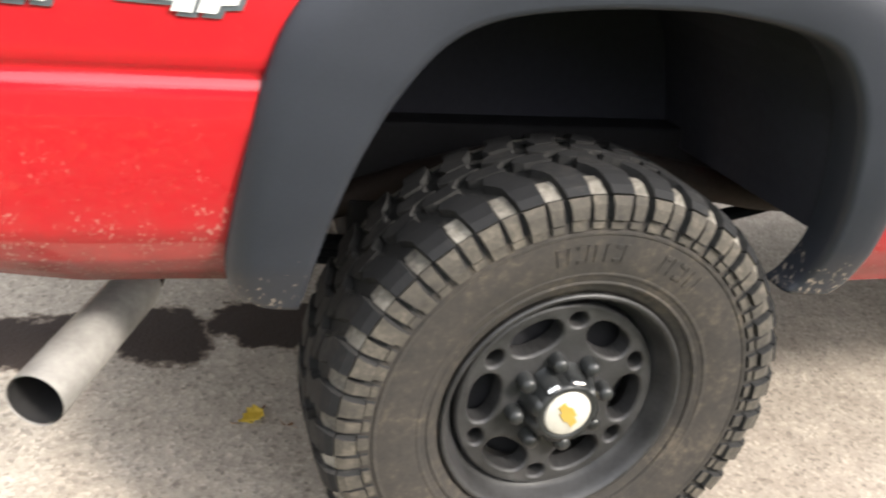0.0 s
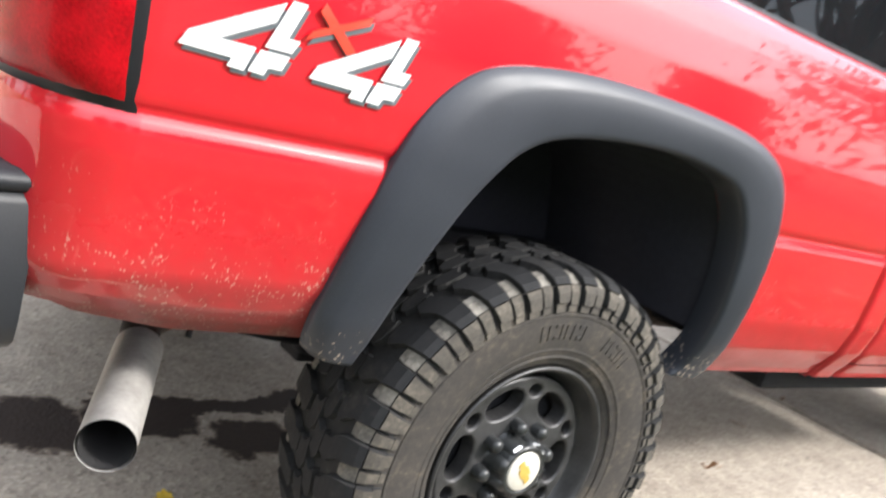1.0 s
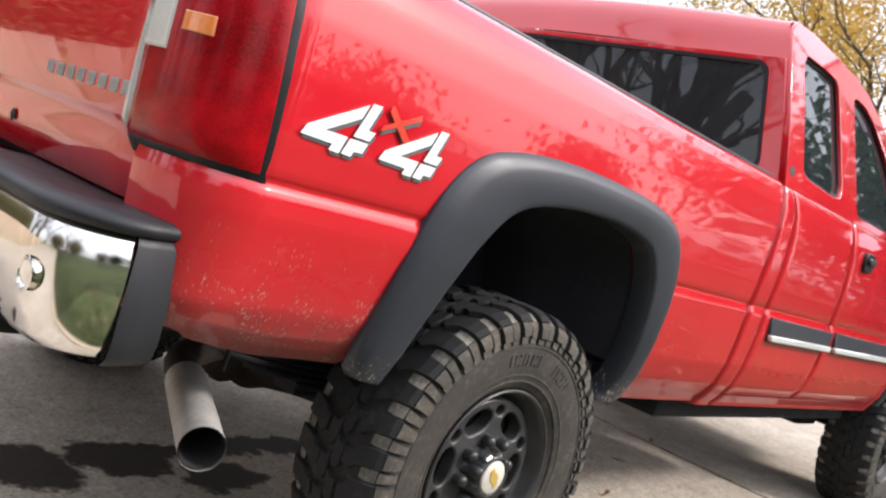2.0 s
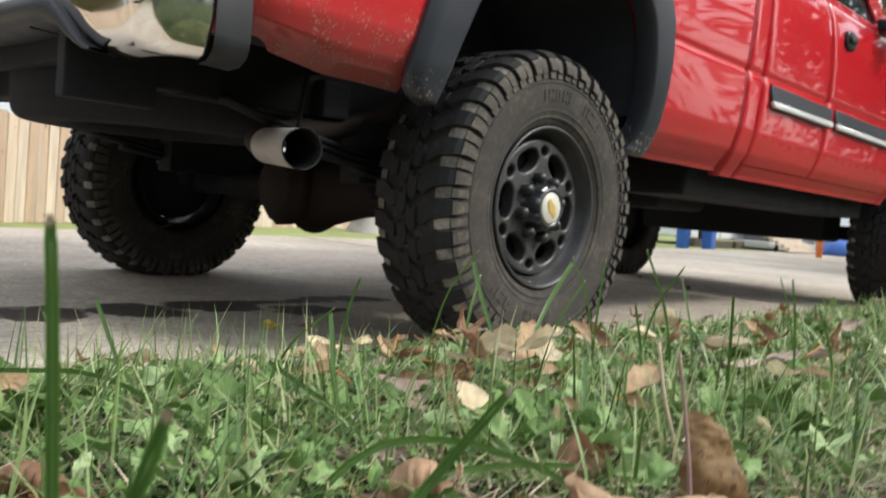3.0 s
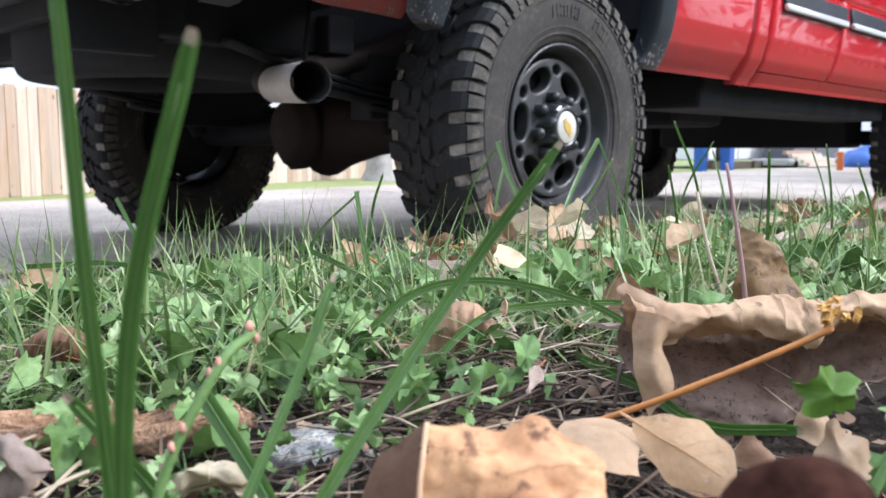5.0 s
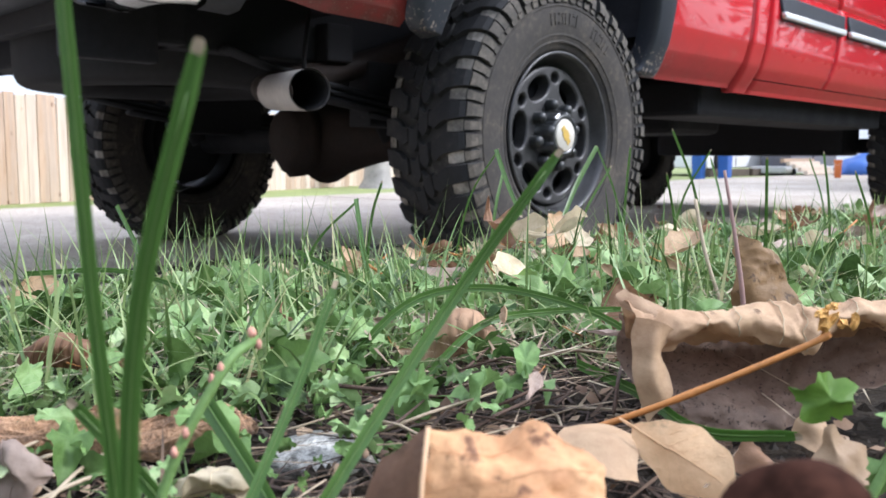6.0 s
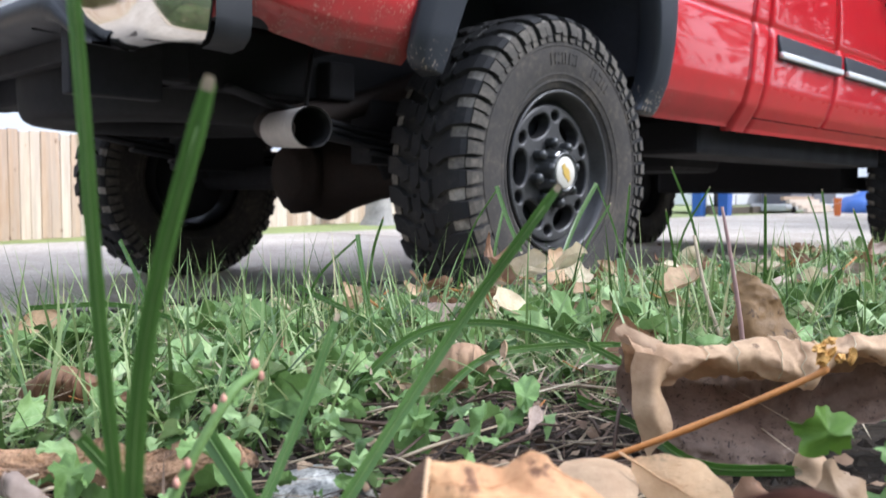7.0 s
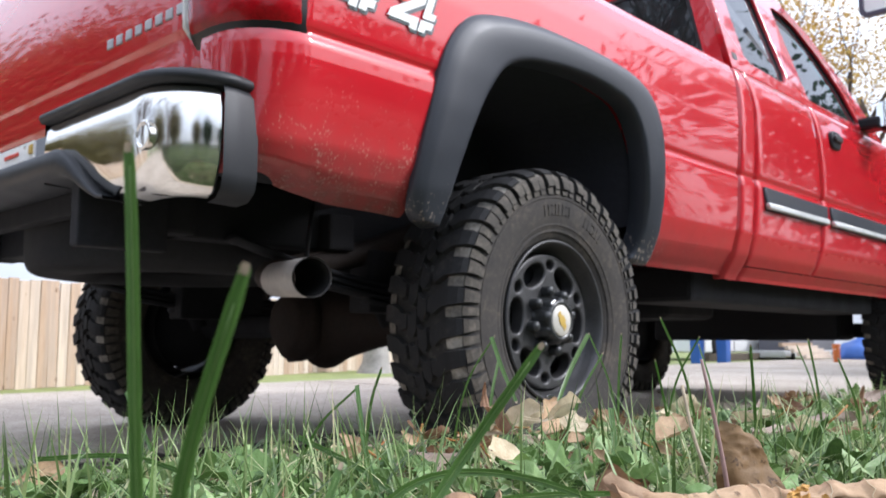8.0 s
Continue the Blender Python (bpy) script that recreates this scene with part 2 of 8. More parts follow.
def dry_leaf(name, low, high, spot=(0.10, 0.055, 0.03), bold=1.0, dots_at=70.0):
    """Dry leaf: papery tan to brown, blotched, with small dark spots."""
    m, n, l, b = links_of(name)
    co = n.new("ShaderNodeTexCoord").outputs["Object"]
    rnd = n.new("ShaderNodeObjectInfo").outputs["Random"]
    a, c = noise_node(n, l, co, 22.0, 5, 0.65), noise_node(n, l, co, 150.0, 5, 0.75)
    s = math_node(n, l, "ADD", math_node(n, l, "MULTIPLY", a.outputs["Fac"], 0.7), math_node(n, l, "MULTIPLY", c.outputs["Fac"], 0.3))
    col = ramp_node(n, l, s, [(0.34, low), (0.62, high)])
    v = n.new("ShaderNodeTexVoronoi")
    v.inputs["Scale"].default_value = dots_at
    l.new(co, v.inputs["Vector"])
    shift = n.new("ShaderNodeVectorMath")
    shift.operation = "MULTIPLY_ADD"
    shift.inputs[1].default_value = (0.012,) * 3
    l.new(noise_node(n, l, co, 260.0, 3).outputs["Color"], shift.inputs[0])
    l.new(co, shift.inputs[2])
    l.new(shift.outputs[0], v.inputs["Vector"])
    dots = ramp_node(n, l, v.outputs["Distance"], [(0.10 * min(2.0, bold), 1.0), (0.22 * min(1.9, bold), 0.0)])
    gate = ramp_node(n, l, a.outputs["Fac"], [(0.5 / bold, 0.0), (0.58 / bold, 0.8)])
    col2 = mix_node(n, l, math_node(n, l, "MULTIPLY", dots.outputs["Color"], gate.outputs["Color"]), col.outputs["Color"], spot)
    hs = n.new("ShaderNodeHueSaturation")
    l.new(col2, hs.inputs["Color"])
    l.new(ramp_node(n, l, rnd, [(0.0, 0.82), (1.0, 1.18)]).outputs["Color"], hs.inputs["Value"])
    l.new(hs.outputs[0], b.inputs["Base Color"])
    b.inputs["Roughness"].default_value = 0.6
    b.inputs["Specular IOR Level"].default_value = 0.35
    bump_node(n, l, b, math_node(n, l, "ADD", c.outputs["Fac"], math_node(n, l, "MULTIPLY", noise_node(n, l, co, 500.0, 4, 0.7).outputs["Fac"], 0.8)), 0.55, 0.0006)
    t = n.new("ShaderNodeBsdfTranslucent")
    l.new(hs.outputs[0], t.inputs["Color"])
    mx = n.new("ShaderNodeMixShader")
    mx.inputs["Fac"].default_value = 0.24
    l.new(b.outputs[0], mx.inputs[1])
    l.new(t.outputs[0], mx.inputs[2])
    l.new(mx.outputs[0], n["Material Output"].inputs["Surface"])
    return m


def tinted_glass(name, tint, rough=0.01):
    m, n, l, b = links_of(name)
    b.inputs["Base Color"].default_value = (*tint, 1)
    b.inputs["Roughness"].default_value = rough
    b.inputs["Transmission Weight"].default_value = 0.5
    b.inputs["IOR"].default_value = 1.52
    return m


def wood_boards():
    """Weathered pale softwood, each board with a tone of its own."""
    m, n, l, b = links_of("fence_wood")
    p = place_of(n)
    mp = n.new("ShaderNodeMapping")
    mp.inputs["Scale"].default_value = (1, 1, 0.06)
    l.new(p, mp.inputs["Vector"])
    g = noise_node(n, l, mp.outputs[0], 60.0, 5, 0.7)
    rnd = n.new("ShaderNodeObjectInfo").outputs["Random"]
    s = math_node(n, l, "ADD", math_node(n, l, "MULTIPLY", g.outputs["Fac"], 0.55), math_node(n, l, "MULTIPLY", rnd, 0.5))
    c = ramp_node(n, l, s, [(0.2, (0.36, 0.235, 0.145)), (0.45, (0.50, 0.375, 0.27)), (0.62, (0.60, 0.49, 0.38)), (0.85, (0.66, 0.58, 0.49))])
    # dark knots and long grey streaks
    kn = n.new("ShaderNodeTexVoronoi")
    kn.inputs["Scale"].default_value = 5.0
    km = n.new("ShaderNodeMapping")
    km.inputs["Scale"].default_value = (1.6, 1.6, 0.9)
    l.new(p, km.inputs["Vector"])
    l.new(km.outputs[0], kn.inputs["Vector"])
    knot = ramp_node(n, l, kn.outputs["Distance"], [(0.05, 1.0), (0.13, 0.0)])
    streak = noise_node(n, l, mp.outputs[0], 22.0, 4, 0.6)
    sk = ramp_node(n, l, streak.outputs["Fac"], [(0.42, 0.0), (0.66, 0.6)])
    worn = mix_node(n, l, sk.outputs["Color"], c.outputs["Color"], (0.36, 0.30, 0.25))
    l.new(mix_node(n, l, math_node(n, l, "MULTIPLY", knot.outputs["Color"], 0.8), worn, (0.16, 0.09, 0.05)), b.inputs["Base Color"])
    b.inputs["Roughness"].default_value = 0.85
    bump_node(n, l, b, g.outputs["Fac"], 0.4, 0.003)
    return m


PAINT = red_paint()
def flare_plastic():
    """Dark grey textured plastic, with dried mud specks low down on it."""
    m = surface("flare_plastic", (0.027, 0.030, 0.039), 0.46, vary=0.18, large=4, fine=220, relief=0.12)
    n, l = m.node_tree.nodes, m.node_tree.links
    b = n["Principled BSDF"]
    p = place_of(n)
    sep = n.new("ShaderNodeSeparateXYZ")
    l.new(p, sep.inputs[0])
    low = n.new("ShaderNodeMapRange")
    low.inputs["From Min"].default_value, low.inputs["From Max"].default_value = 0.82, 0.64
    l.new(sep.outputs["Z"], low.inputs["Value"])
    st = n.new("ShaderNodeMapping")
    st.inputs["Scale"].default_value = (1.0, 1.0, 0.4)
    l.new(p, st.inputs["Vector"])
    specks = noise_node(n, l, st.outputs[0], 120.0, 4, 0.6)
    k = math_node(n, l, "SUBTRACT", specks.outputs["Fac"], math_node(n, l, "SUBTRACT", 0.80, math_node(n, l, "MULTIPLY", low.outputs[0], 0.22)))
    old = b.inputs["Base Color"].links[0].from_socket
    l.new(mix_node(n, l, n_clamp(n, l, math_node(n, l, "MULTIPLY", k, 20.0)), old, (0.36, 0.30, 0.24)), b.inputs["Base Color"])
    return m


FLARE = flare_plastic()
PLASTIC = surface("black_plastic", (0.012, 0.012, 0.014), 0.32, spec=0.35, vary=0.2, fine=260, relief=0.1)
STEP = surface("step_plastic", (0.015, 0.016, 0.019), 0.5, spec=0.4, vary=0.2, large=6, fine=220, relief=0.12)
CHROME = surface("chrome", (0.80, 0.78, 0.74), 0.11, 1.0, vary=0.08, large=9, fine=14, relief=0.06, gloss_vary=0.5)
RUBBER = tyre_rubber()
DUST = dusty_rubber("tread_groove_dust", [(0.40, (0.009, 0.009, 0.009)), (0.55, (0.020, 0.019, 0.018)), (0.70, (0.10, 0.09, 0.075))])
SHELF = dusty_rubber("tread_shelf_dust", [(0.36, (0.045, 0.041, 0.037)), (0.50, (0.16, 0.145, 0.122)), (0.62, (0.34, 0.315, 0.275))])
BITER = dusty_rubber("shoulder_block_dust", [(0.36, (0.030, 0.027, 0.024)), (0.52, (0.075, 0.065, 0.052)), (0.66, (0.17, 0.145, 0.11))])
SIDEWALL = dusty_rubber("tyre_sidewall", [(0.34, (0.018, 0.017, 0.016)), (0.52, (0.040, 0.034, 0.028)), (0.68, (0.110, 0.088, 0.064))])
RIM = surface("rim_black_paint", (0.034, 0.033, 0.033), 0.42, vary=0.55, large=14, fine=120, relief=0.1)
HUBM = surface("centre_cap_black", (0.026, 0.027, 0.027), 0.34, vary=0.7, large=26, fine=150, relief=0.1)
CHASSIS = surface("chassis_steel", (0.014, 0.014, 0.016), 0.8, spec=0.25, vary=0.4, large=9, fine=80, relief=0.4)
RUST = surface("rusty_steel", (0.024, 0.017, 0.014), 0.8, 0.0, spec=0.25, vary=0.5, large=12, fine=90, relief=0.4)
PIPE = surface("exhaust_steel", (0.36, 0.34, 0.315), 0.6, 0.3, vary=0.3, large=9, fine=70, relief=0.12)
SOOT_AND_SHADE = surface("soot_and_gap_shade", (0.012, 0.011, 0.011), 0.9, vary=0.3)
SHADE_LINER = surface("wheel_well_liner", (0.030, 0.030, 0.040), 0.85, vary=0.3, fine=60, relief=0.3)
SATIN = surface("satin_bright_metal", (0.74, 0.74, 0.73), 0.38, 0.5, vary=0.08, large=12, fine=60, relief=0.04)
BADGE = surface("badge_metal", (0.36, 0.35, 0.35), 0.35, 0.6, vary=0.3, large=40, fine=200)
CREAM = surface("cap_disc_cream", (0.56, 0.53, 0.46), 0.4, vary=0.12, large=30, fine=200, relief=0.05)
WHITE = surface("white_vinyl", (0.80, 0.80, 0.78), 0.4, vary=0.06, fine=60, relief=0.03)
GREYV = surface("grey_vinyl", (0.10, 0.11, 0.12), 0.45, vary=0.1)
REDV = surface("red_vinyl", (0.62, 0.045, 0.02), 0.4, vary=0.1)
GOLD = surface("gold_emblem", (0.62, 0.42, 0.10), 0.35, 0.3, vary=0.1)
LAMP_RED = surface("red_lens", (0.30, 0.002, 0.006), 0.12, vary=0.85, large=9, fine=260, relief=0.25, coat=0.25, spec=0.2)
LAMP_CLEAR = surface("clear_lens", (0.62, 0.60, 0.55), 0.1, vary=0.2, large=10, fine=300, relief=0.2, coat=1.0)
LAMP_AMBER = surface("amber_lens", (0.75, 0.22, 0.05), 0.1, vary=0.2, coat=1.0)
GLASS = tinted_glass("tinted_glass", (0.035, 0.045, 0.048))
MIRROR = surface("mirror_glass", (0.85, 0.87, 0.9), 0.02, 1.0, vary=0.01, relief=0.0)
CONCRETE = concrete()
SOIL = surface("lawn_soil", (0.026, 0.019, 0.012), 0.95, vary=0.6, large=18, fine=140, relief=0.9)
SPARE_RUBBER = surface("spare_rubber", (0.017, 0.017, 0.018), 0.85, spec=0.25, vary=0.3, large=9, fine=80, relief=0.3)


def lawn_ground():
    """Green thatch of the mown lawn, thin in places, where bare brown soil shows."""
    m, n, l, b = links_of("lawn_ground")
    p = place_of(n)
    a, c, d = noise_node(n, l, p, 2.2, 5, 0.6), noise_node(n, l, p, 70.0, 5, 0.75), noise_node(n, l, p, 11.0, 5, 0.7)
    green = ramp_node(n, l, c.outputs["Fac"], [(0.3, (0.014, 0.020, 0.007)), (0.55, (0.036, 0.050, 0.018)), (0.75, (0.11, 0.11, 0.055))])
    brown = ramp_node(n, l, c.outputs["Fac"], [(0.3, (0.014, 0.010, 0.007)), (0.6, (0.034, 0.025, 0.016)), (0.8, (0.085, 0.06, 0.04))])
    mp = n.new("ShaderNodeMapping")
    mp.vector_type = "TEXTURE"
    mp.inputs["Location"].default_value, mp.inputs["Scale"].default_value = (-1.72, -1.20, 0.25), (0.34, 0.30, 9)
    l.new(p, mp.inputs["Vector"])
    ln = n.new("ShaderNodeVectorMath")
    ln.operation = "LENGTH"
    l.new(mp.outputs[0], ln.inputs[0])
    spot = ramp_node(n, l, math_node(n, l, "ADD", ln.outputs["Value"], math_node(n, l, "MULTIPLY", d.outputs["Fac"], 0.4)), [(0.95, 1.0), (1.25, 0.0)])
    thin = ramp_node(n, l, math_node(n, l, "ADD", math_node(n, l, "MULTIPLY", a.outputs["Fac"], 0.6), math_node(n, l, "MULTIPLY", d.outputs["Fac"], 0.4)), [(0.38, 0.85), (0.48, 0.1)])
    l.new(mix_node(n, l, math_node(n, l, "MAXIMUM", spot.outputs["Color"], thin.outputs["Color"]), green.outputs["Color"], brown.outputs["Color"]), b.inputs["Base Color"])
    b.inputs["Roughness"].default_value = 0.95
    b.inputs["Specular IOR Level"].default_value = 0.2
    bump_node(n, l, b, c.outputs["Fac"], 1.0, 0.006)
    return m


LAWN = lawn_ground()
TURF = surface("far_turf", (0.21, 0.24, 0.075), 0.9, vary=0.45, large=3, fine=60, relief=0.8)
FENCE = wood_boards()
BARK = surface("bark", (0.085, 0.065, 0.05), 0.9, vary=0.5, large=6, fine=40, relief=0.9)


# ---------------------------------------------------------------- mesh helpers
def mesh_of(name, verts, faces, smooth=True):
    me = bpy.data.meshes.new(name)
    me.from_pydata([tuple(map(float, v)) for v in verts], [], [tuple(int(i) for i in f) for f in faces])
    me.update()
    if smooth:
        me.polygons.foreach_set("use_smooth", [True] * len(me.polygons))
    return me


def of_bmesh(name, bm, smooth=False):
    me = bpy.data.meshes.new(name)
    bm.normal_update()
    bm.to_mesh(me)
    bm.free()
    if smooth:
        me.polygons.foreach_set("use_smooth", [True] * len(me.polygons))
    return me


def thing(name, label, category, group="", kind="", at=(0, 0, 0)):
    ob = new(name)
    ob.location = at
    ob.empty_display_size = 0.1
    return tagged(ob, label, category, group, kind)


def part(name, data, material, parent, label=""):
    """Links a mesh (or bmesh) as one part under a thing or a part; its vertices are given in world places."""
    if not isinstance(data, bpy.types.Mesh):
        data = of_bmesh(name, data)
    data.materials.append(material)
    ob = new(name, data)
    ob.parent = parent
    up, m = parent, Matrix.Identity(4)
    while up is not None:
        m = up.matrix_basis @ m
        up = up.parent
    ob.matrix_parent_inverse = m.inverted()
    if label:
        ob["label"] = label
    return ob


def solo(name, data, material, label, category, group="", kind=""):
    if not isinstance(data, bpy.types.Mesh):
        data = of_bmesh(name, data)
    data.materials.append(material)
    return tagged(new(name, data), label, category, group, kind)


def grid(P, keep=None, loop_u=False, loop_v=False):
    """Vertices and quads of a grid of places P[n, m, 3]; keep(i, j): whether a quad stays."""
    P = np.asarray(P, float)
    n, m = P.shape[:2]
    faces = []
    for i in range(n if loop_u else n - 1):
        for j in range(m if loop_v else m - 1):
            if keep is None or keep(i, j):
                a, b = i, (i + 1) % n
                c, d = j, (j + 1) % m
                faces.append((a * m + c, b * m + c, b * m + d, a * m + d))
    return P.reshape(-1, 3), faces


def join(*lots):
    V, F, k = [], [], 0
    for v, f in lots:
        V.append(np.asarray(v, float))
        F += [tuple(i + k for i in q) for q in f]
        k += len(v)
    return np.concatenate(V), F


def box(x0, x1, y0, y1, z0, z1, bevel=0.006, seg=2):
    bm = bmesh.new()
    bmesh.ops.create_cube(bm, size=1.0)
    for v in bm.verts:
        v.co = Vector(((x0 + x1) / 2 + v.co.x * (x1 - x0), (y0 + y1) / 2 + v.co.y * (y1 - y0), (z0 + z1) / 2 + v.co.z * (z1 - z0)))
    if bevel:
        bmesh.ops.bevel(bm, geom=bm.edges[:], offset=bevel, segments=seg, affect="EDGES", profile=0.6)
    return bm


def lathe(profile, centre, n=48, axis="y"):
    """Turns (radius, along) round an axis through centre."""
    P = []
    for k in range(n):
        a = 2 * math.pi * k / n
        row = []
        for r, h in profile:
            u, v = r * math.cos(a), r * math.sin(a)
            row.append({"y": (u, h, v), "z": (u, v, h), "x": (h, u, v)}[axis])
        P.append(row)
    P = np.array(P) + np.array(centre)
    return grid(P, loop_u=True)


def tube(points, radius, n=10, caps=True):
    """A round bar along a line of places; radius: a number or one a place."""
    pts = [Vector(p) for p in points]
    rad = [radius] * len(pts) if isinstance(radius, (int, float)) else list(radius)
    V, F = [], []
    side = None
    for i, p in enumerate(pts):
        d = (pts[min(i + 1, len(pts) - 1)] - pts[max(i - 1, 0)]).normalized()
        if side is None:
            side = d.cross(Vector((0, 0, 1)) if abs(d.z) < 0.9 else Vector((1, 0, 0))).normalized()
        side = (side - d * side.dot(d)).normalized()
        up = d.cross(side)
        for k in range(n):
            a = 2 * math.pi * k / n
            V.append(p + (side * math.cos(a) + up * math.sin(a)) * rad[i])
    for i in range(len(pts) - 1):
        for k in range(n):
            F.append((i * n + k, i * n + (k + 1) % n, (i + 1) * n + (k + 1) % n, (i + 1) * n + k))
    if caps:
        F += [tuple(range(n))[::-1], tuple((len(pts) - 1) * n + k for k in range(n))]
    return np.array([tuple(v) for v in V]), F


def smooth_line(pts, n):
    """n places along a soft curve through the given ones (Catmull-Rom)."""
    P = np.array(pts, float)
    P = np.concatenate([[2 * P[0] - P[1]], P, [2 * P[-1] - P[-2]]])
    out = []
    for s in np.linspace(0, len(pts) - 1, n):
        i = min(int(s), len(pts) - 2)
        t = s - i
        a, b, c, d = P[i:i + 4]
        out.append(0.5 * (2 * b + (c - a) * t + (2 * a - 5 * b + 4 * c - d) * t * t + (3 * b - a - 3 * c + d) * t ** 3))
    return np.array(out)


def plate(loops, depth, bevel=0.0, res=2):
    """A flat sheet with holes: loops of (x, y), the outline first; returns a mesh standing round z = 0."""
    cu = bpy.data.curves.new("sheet", "CURVE")
    cu.dimensions, cu.fill_mode = "2D", "BOTH"
    cu.extrude, cu.bevel_depth, cu.bevel_resolution = depth / 2, bevel, res
    cu.offset = -bevel
    for loop in loops:
        sp = cu.splines.new("POLY")
        sp.points.add(len(loop) - 1)
        for q, (x, y) in zip(sp.points, loop):
            q.co = (x, y, 0, 1)
        sp.use_cyclic_u = True
    ob = bpy.data.objects.new("sheet", cu)
    scene.collection.objects.link(ob)
    dg = bpy.context.evaluated_depsgraph_get()
    me = bpy.data.meshes.new_from_object(ob.evaluated_get(dg))
    bpy.data.objects.remove(ob)
    bpy.data.curves.remove(cu)
    return me


def mapped(me, f):
    for v in me.vertices:
        v.co = f(v.co)
    me.update()
    return me


def rounded(x0, x1, y0, y1, r, n=5):
    out = []
    for cx, cy, a in ((x1 - r, y1 - r, 0), (x0 + r, y1 - r, 90), (x0 + r, y0 + r, 180), (x1 - r, y0 + r, 270)):
        for k in range(n + 1):
            q = radians(a + 90 * k / n)
            out.append((cx + r * math.cos(q), cy + r * math.sin(q)))
    return out


# ---------------------------------------------------------------- ground
def lawn_height(x, y):
    """The lawn stands some 25 cm over the driveway and falls to it in a short bank."""
    d = -np.asarray(y, float)
    t = np.clip((d - 0.2) / 0.6, 0, 1)
    z = np.interp(d, [0.12, 0.2, 0.35, 0.5, 0.6, 0.7, 0.8, 0.9, 1.0, 1.15, 1.4, 2.0, 6.0], [0, 0.01, 0.07, 0.14, 0.18, 0.205, 0.222, 0.235, 0.242, 0.25, 0.255, 0.26, 0.30])
    z = z - 0.010 * np.exp(-((np.asarray(x, float) + 1.668) ** 2 + (d - 1.266) ** 2) / (2 * 0.036 ** 2))
    return z + (0.003 * np.sin(3.1 * np.asarray(x) + 1.0) + 0.004 * np.sin(7.3 * np.asarray(x) + 5.1 * np.asarray(y))) * t


def build_ground():
    xs = np.concatenate([np.linspace(-60, -4.2, 12), np.linspace(-4, 6, 101), np.linspace(6.5, 90, 16)])
    ys = np.concatenate([np.linspace(-60, -4.2, 10), np.linspace(-4, 0.15, 84)])
    X, Y = np.meshgrid(xs, ys, indexing="ij")
    Z = np.where(Y > -0.10, -0.03, lawn_height(X, Y) - 0.004)
    v, f = grid(np.stack([X, Y, Z], -1))
    solo("ground_lawn", mesh_of("ground_lawn", v, f), LAWN, "raised green lawn with bare soil spots beside the driveway", "ground", kind="structure")
    v, f = grid(np.array([[(x, y, -0.035) for y in (-0.2, 4.5, 9, 80)] for x in (-60, 0, 20, 200)]))
    solo("ground_far", mesh_of("ground_far", v, f), TURF, "short green grass behind the driveway", "ground", kind="structure")
    # the slabs of the driveway, with narrow joints
    for k, (x0, x1) in enumerate(((-14, -8.02), (-8, -3.02), (-3, 2.88), (2.9, 7.88), (7.9, 14.0), (14.02, 34))):
        bm = bmesh.new()
        far = [4.62 + 0.085 * max(-2, x) * 0.8 for x in (x0, x1)]
        far = [min(q, 6.0) for q in far]
        lower = [bm.verts.new((x, y, -0.12)) for x, y in ((x0, -0.115), (x1, -0.115), (x1, far[1]), (x0, far[0]))]
        upper = [bm.verts.new((v.co.x, v.co.y, 0.0)) for v in lower]
        bm.faces.new(upper)
        for i in range(4):
            bm.faces.new((lower[i], lower[(i + 1) % 4], upper[(i + 1) % 4], upper[i]))
        bmesh.ops.bevel(bm, geom=[e for e in bm.edges if all(v.co.z > -0.01 for v in e.verts)], offset=0.012, segments=2, affect="EDGES")
        solo("driveway", bm, CONCRETE, "pale speckled concrete driveway slab with dark oil stains", "driveway", kind="structure")
    # narrow pale kerb between the slabs and the lawn
    bm = box(-14, 34, -0.205, -0.119, -0.10, 0.026, 0.012, 3)
    solo("kerb", bm, surface("kerb_concrete", (0.47, 0.385, 0.28), 0.9, vary=0.3, large=3, fine=120, relief=0.6), "narrow tan concrete kerb along the lawn", "kerb", kind="structure")
    v, f = grid(np.array([[(x, y, -0.02) for y in (-0.11, 4.3)] for x in (-14, 34)]))
    solo("driveway_bed", mesh_of("driveway_bed", v, f), SOIL, "dark joint filling under the driveway slabs", "ground", kind="structure")


build_ground()


# ---------------------------------------------------------------- pickup truck
WIDTH = 2.04        # the truck's far side is the near one mirrored about y = WIDTH / 2
BED_Z = [0.585, 0.60, 0.63, 0.68, 0.76, 0.85, 0.92, 0.948, 0.961, 0.971, 0.977, 0.986, 1.05, 1.15, 1.25, 1.32, 1.36, 1.385, 1.397, 1.400]
BED_OUT = [-0.085, -0.072, -0.050, -0.024, 0.000, 0.019, 0.0335, 0.0355, 0.0330, 0.0285, 0.0285, 0.0345, 0.043, 0.047, 0.044, 0.034, 0.021, 0.004, -0.012, -0.030]
CAB_OUT = [-0.075, -0.070, -0.050, -0.022, -0.002, 0.006, 0.0095, 0.0115, 0.0090, 0.004, 0.004, 0.009, 0.016, 0.020, 0.020, 0.014, 0.004, -0.006, -0.016, -0.024]
BED_END, CAB_START = 1.105, 1.135


def flip(V):
    V = np.array(V, float)
    V[:, 1] = WIDTH - V[:, 1]
    return V


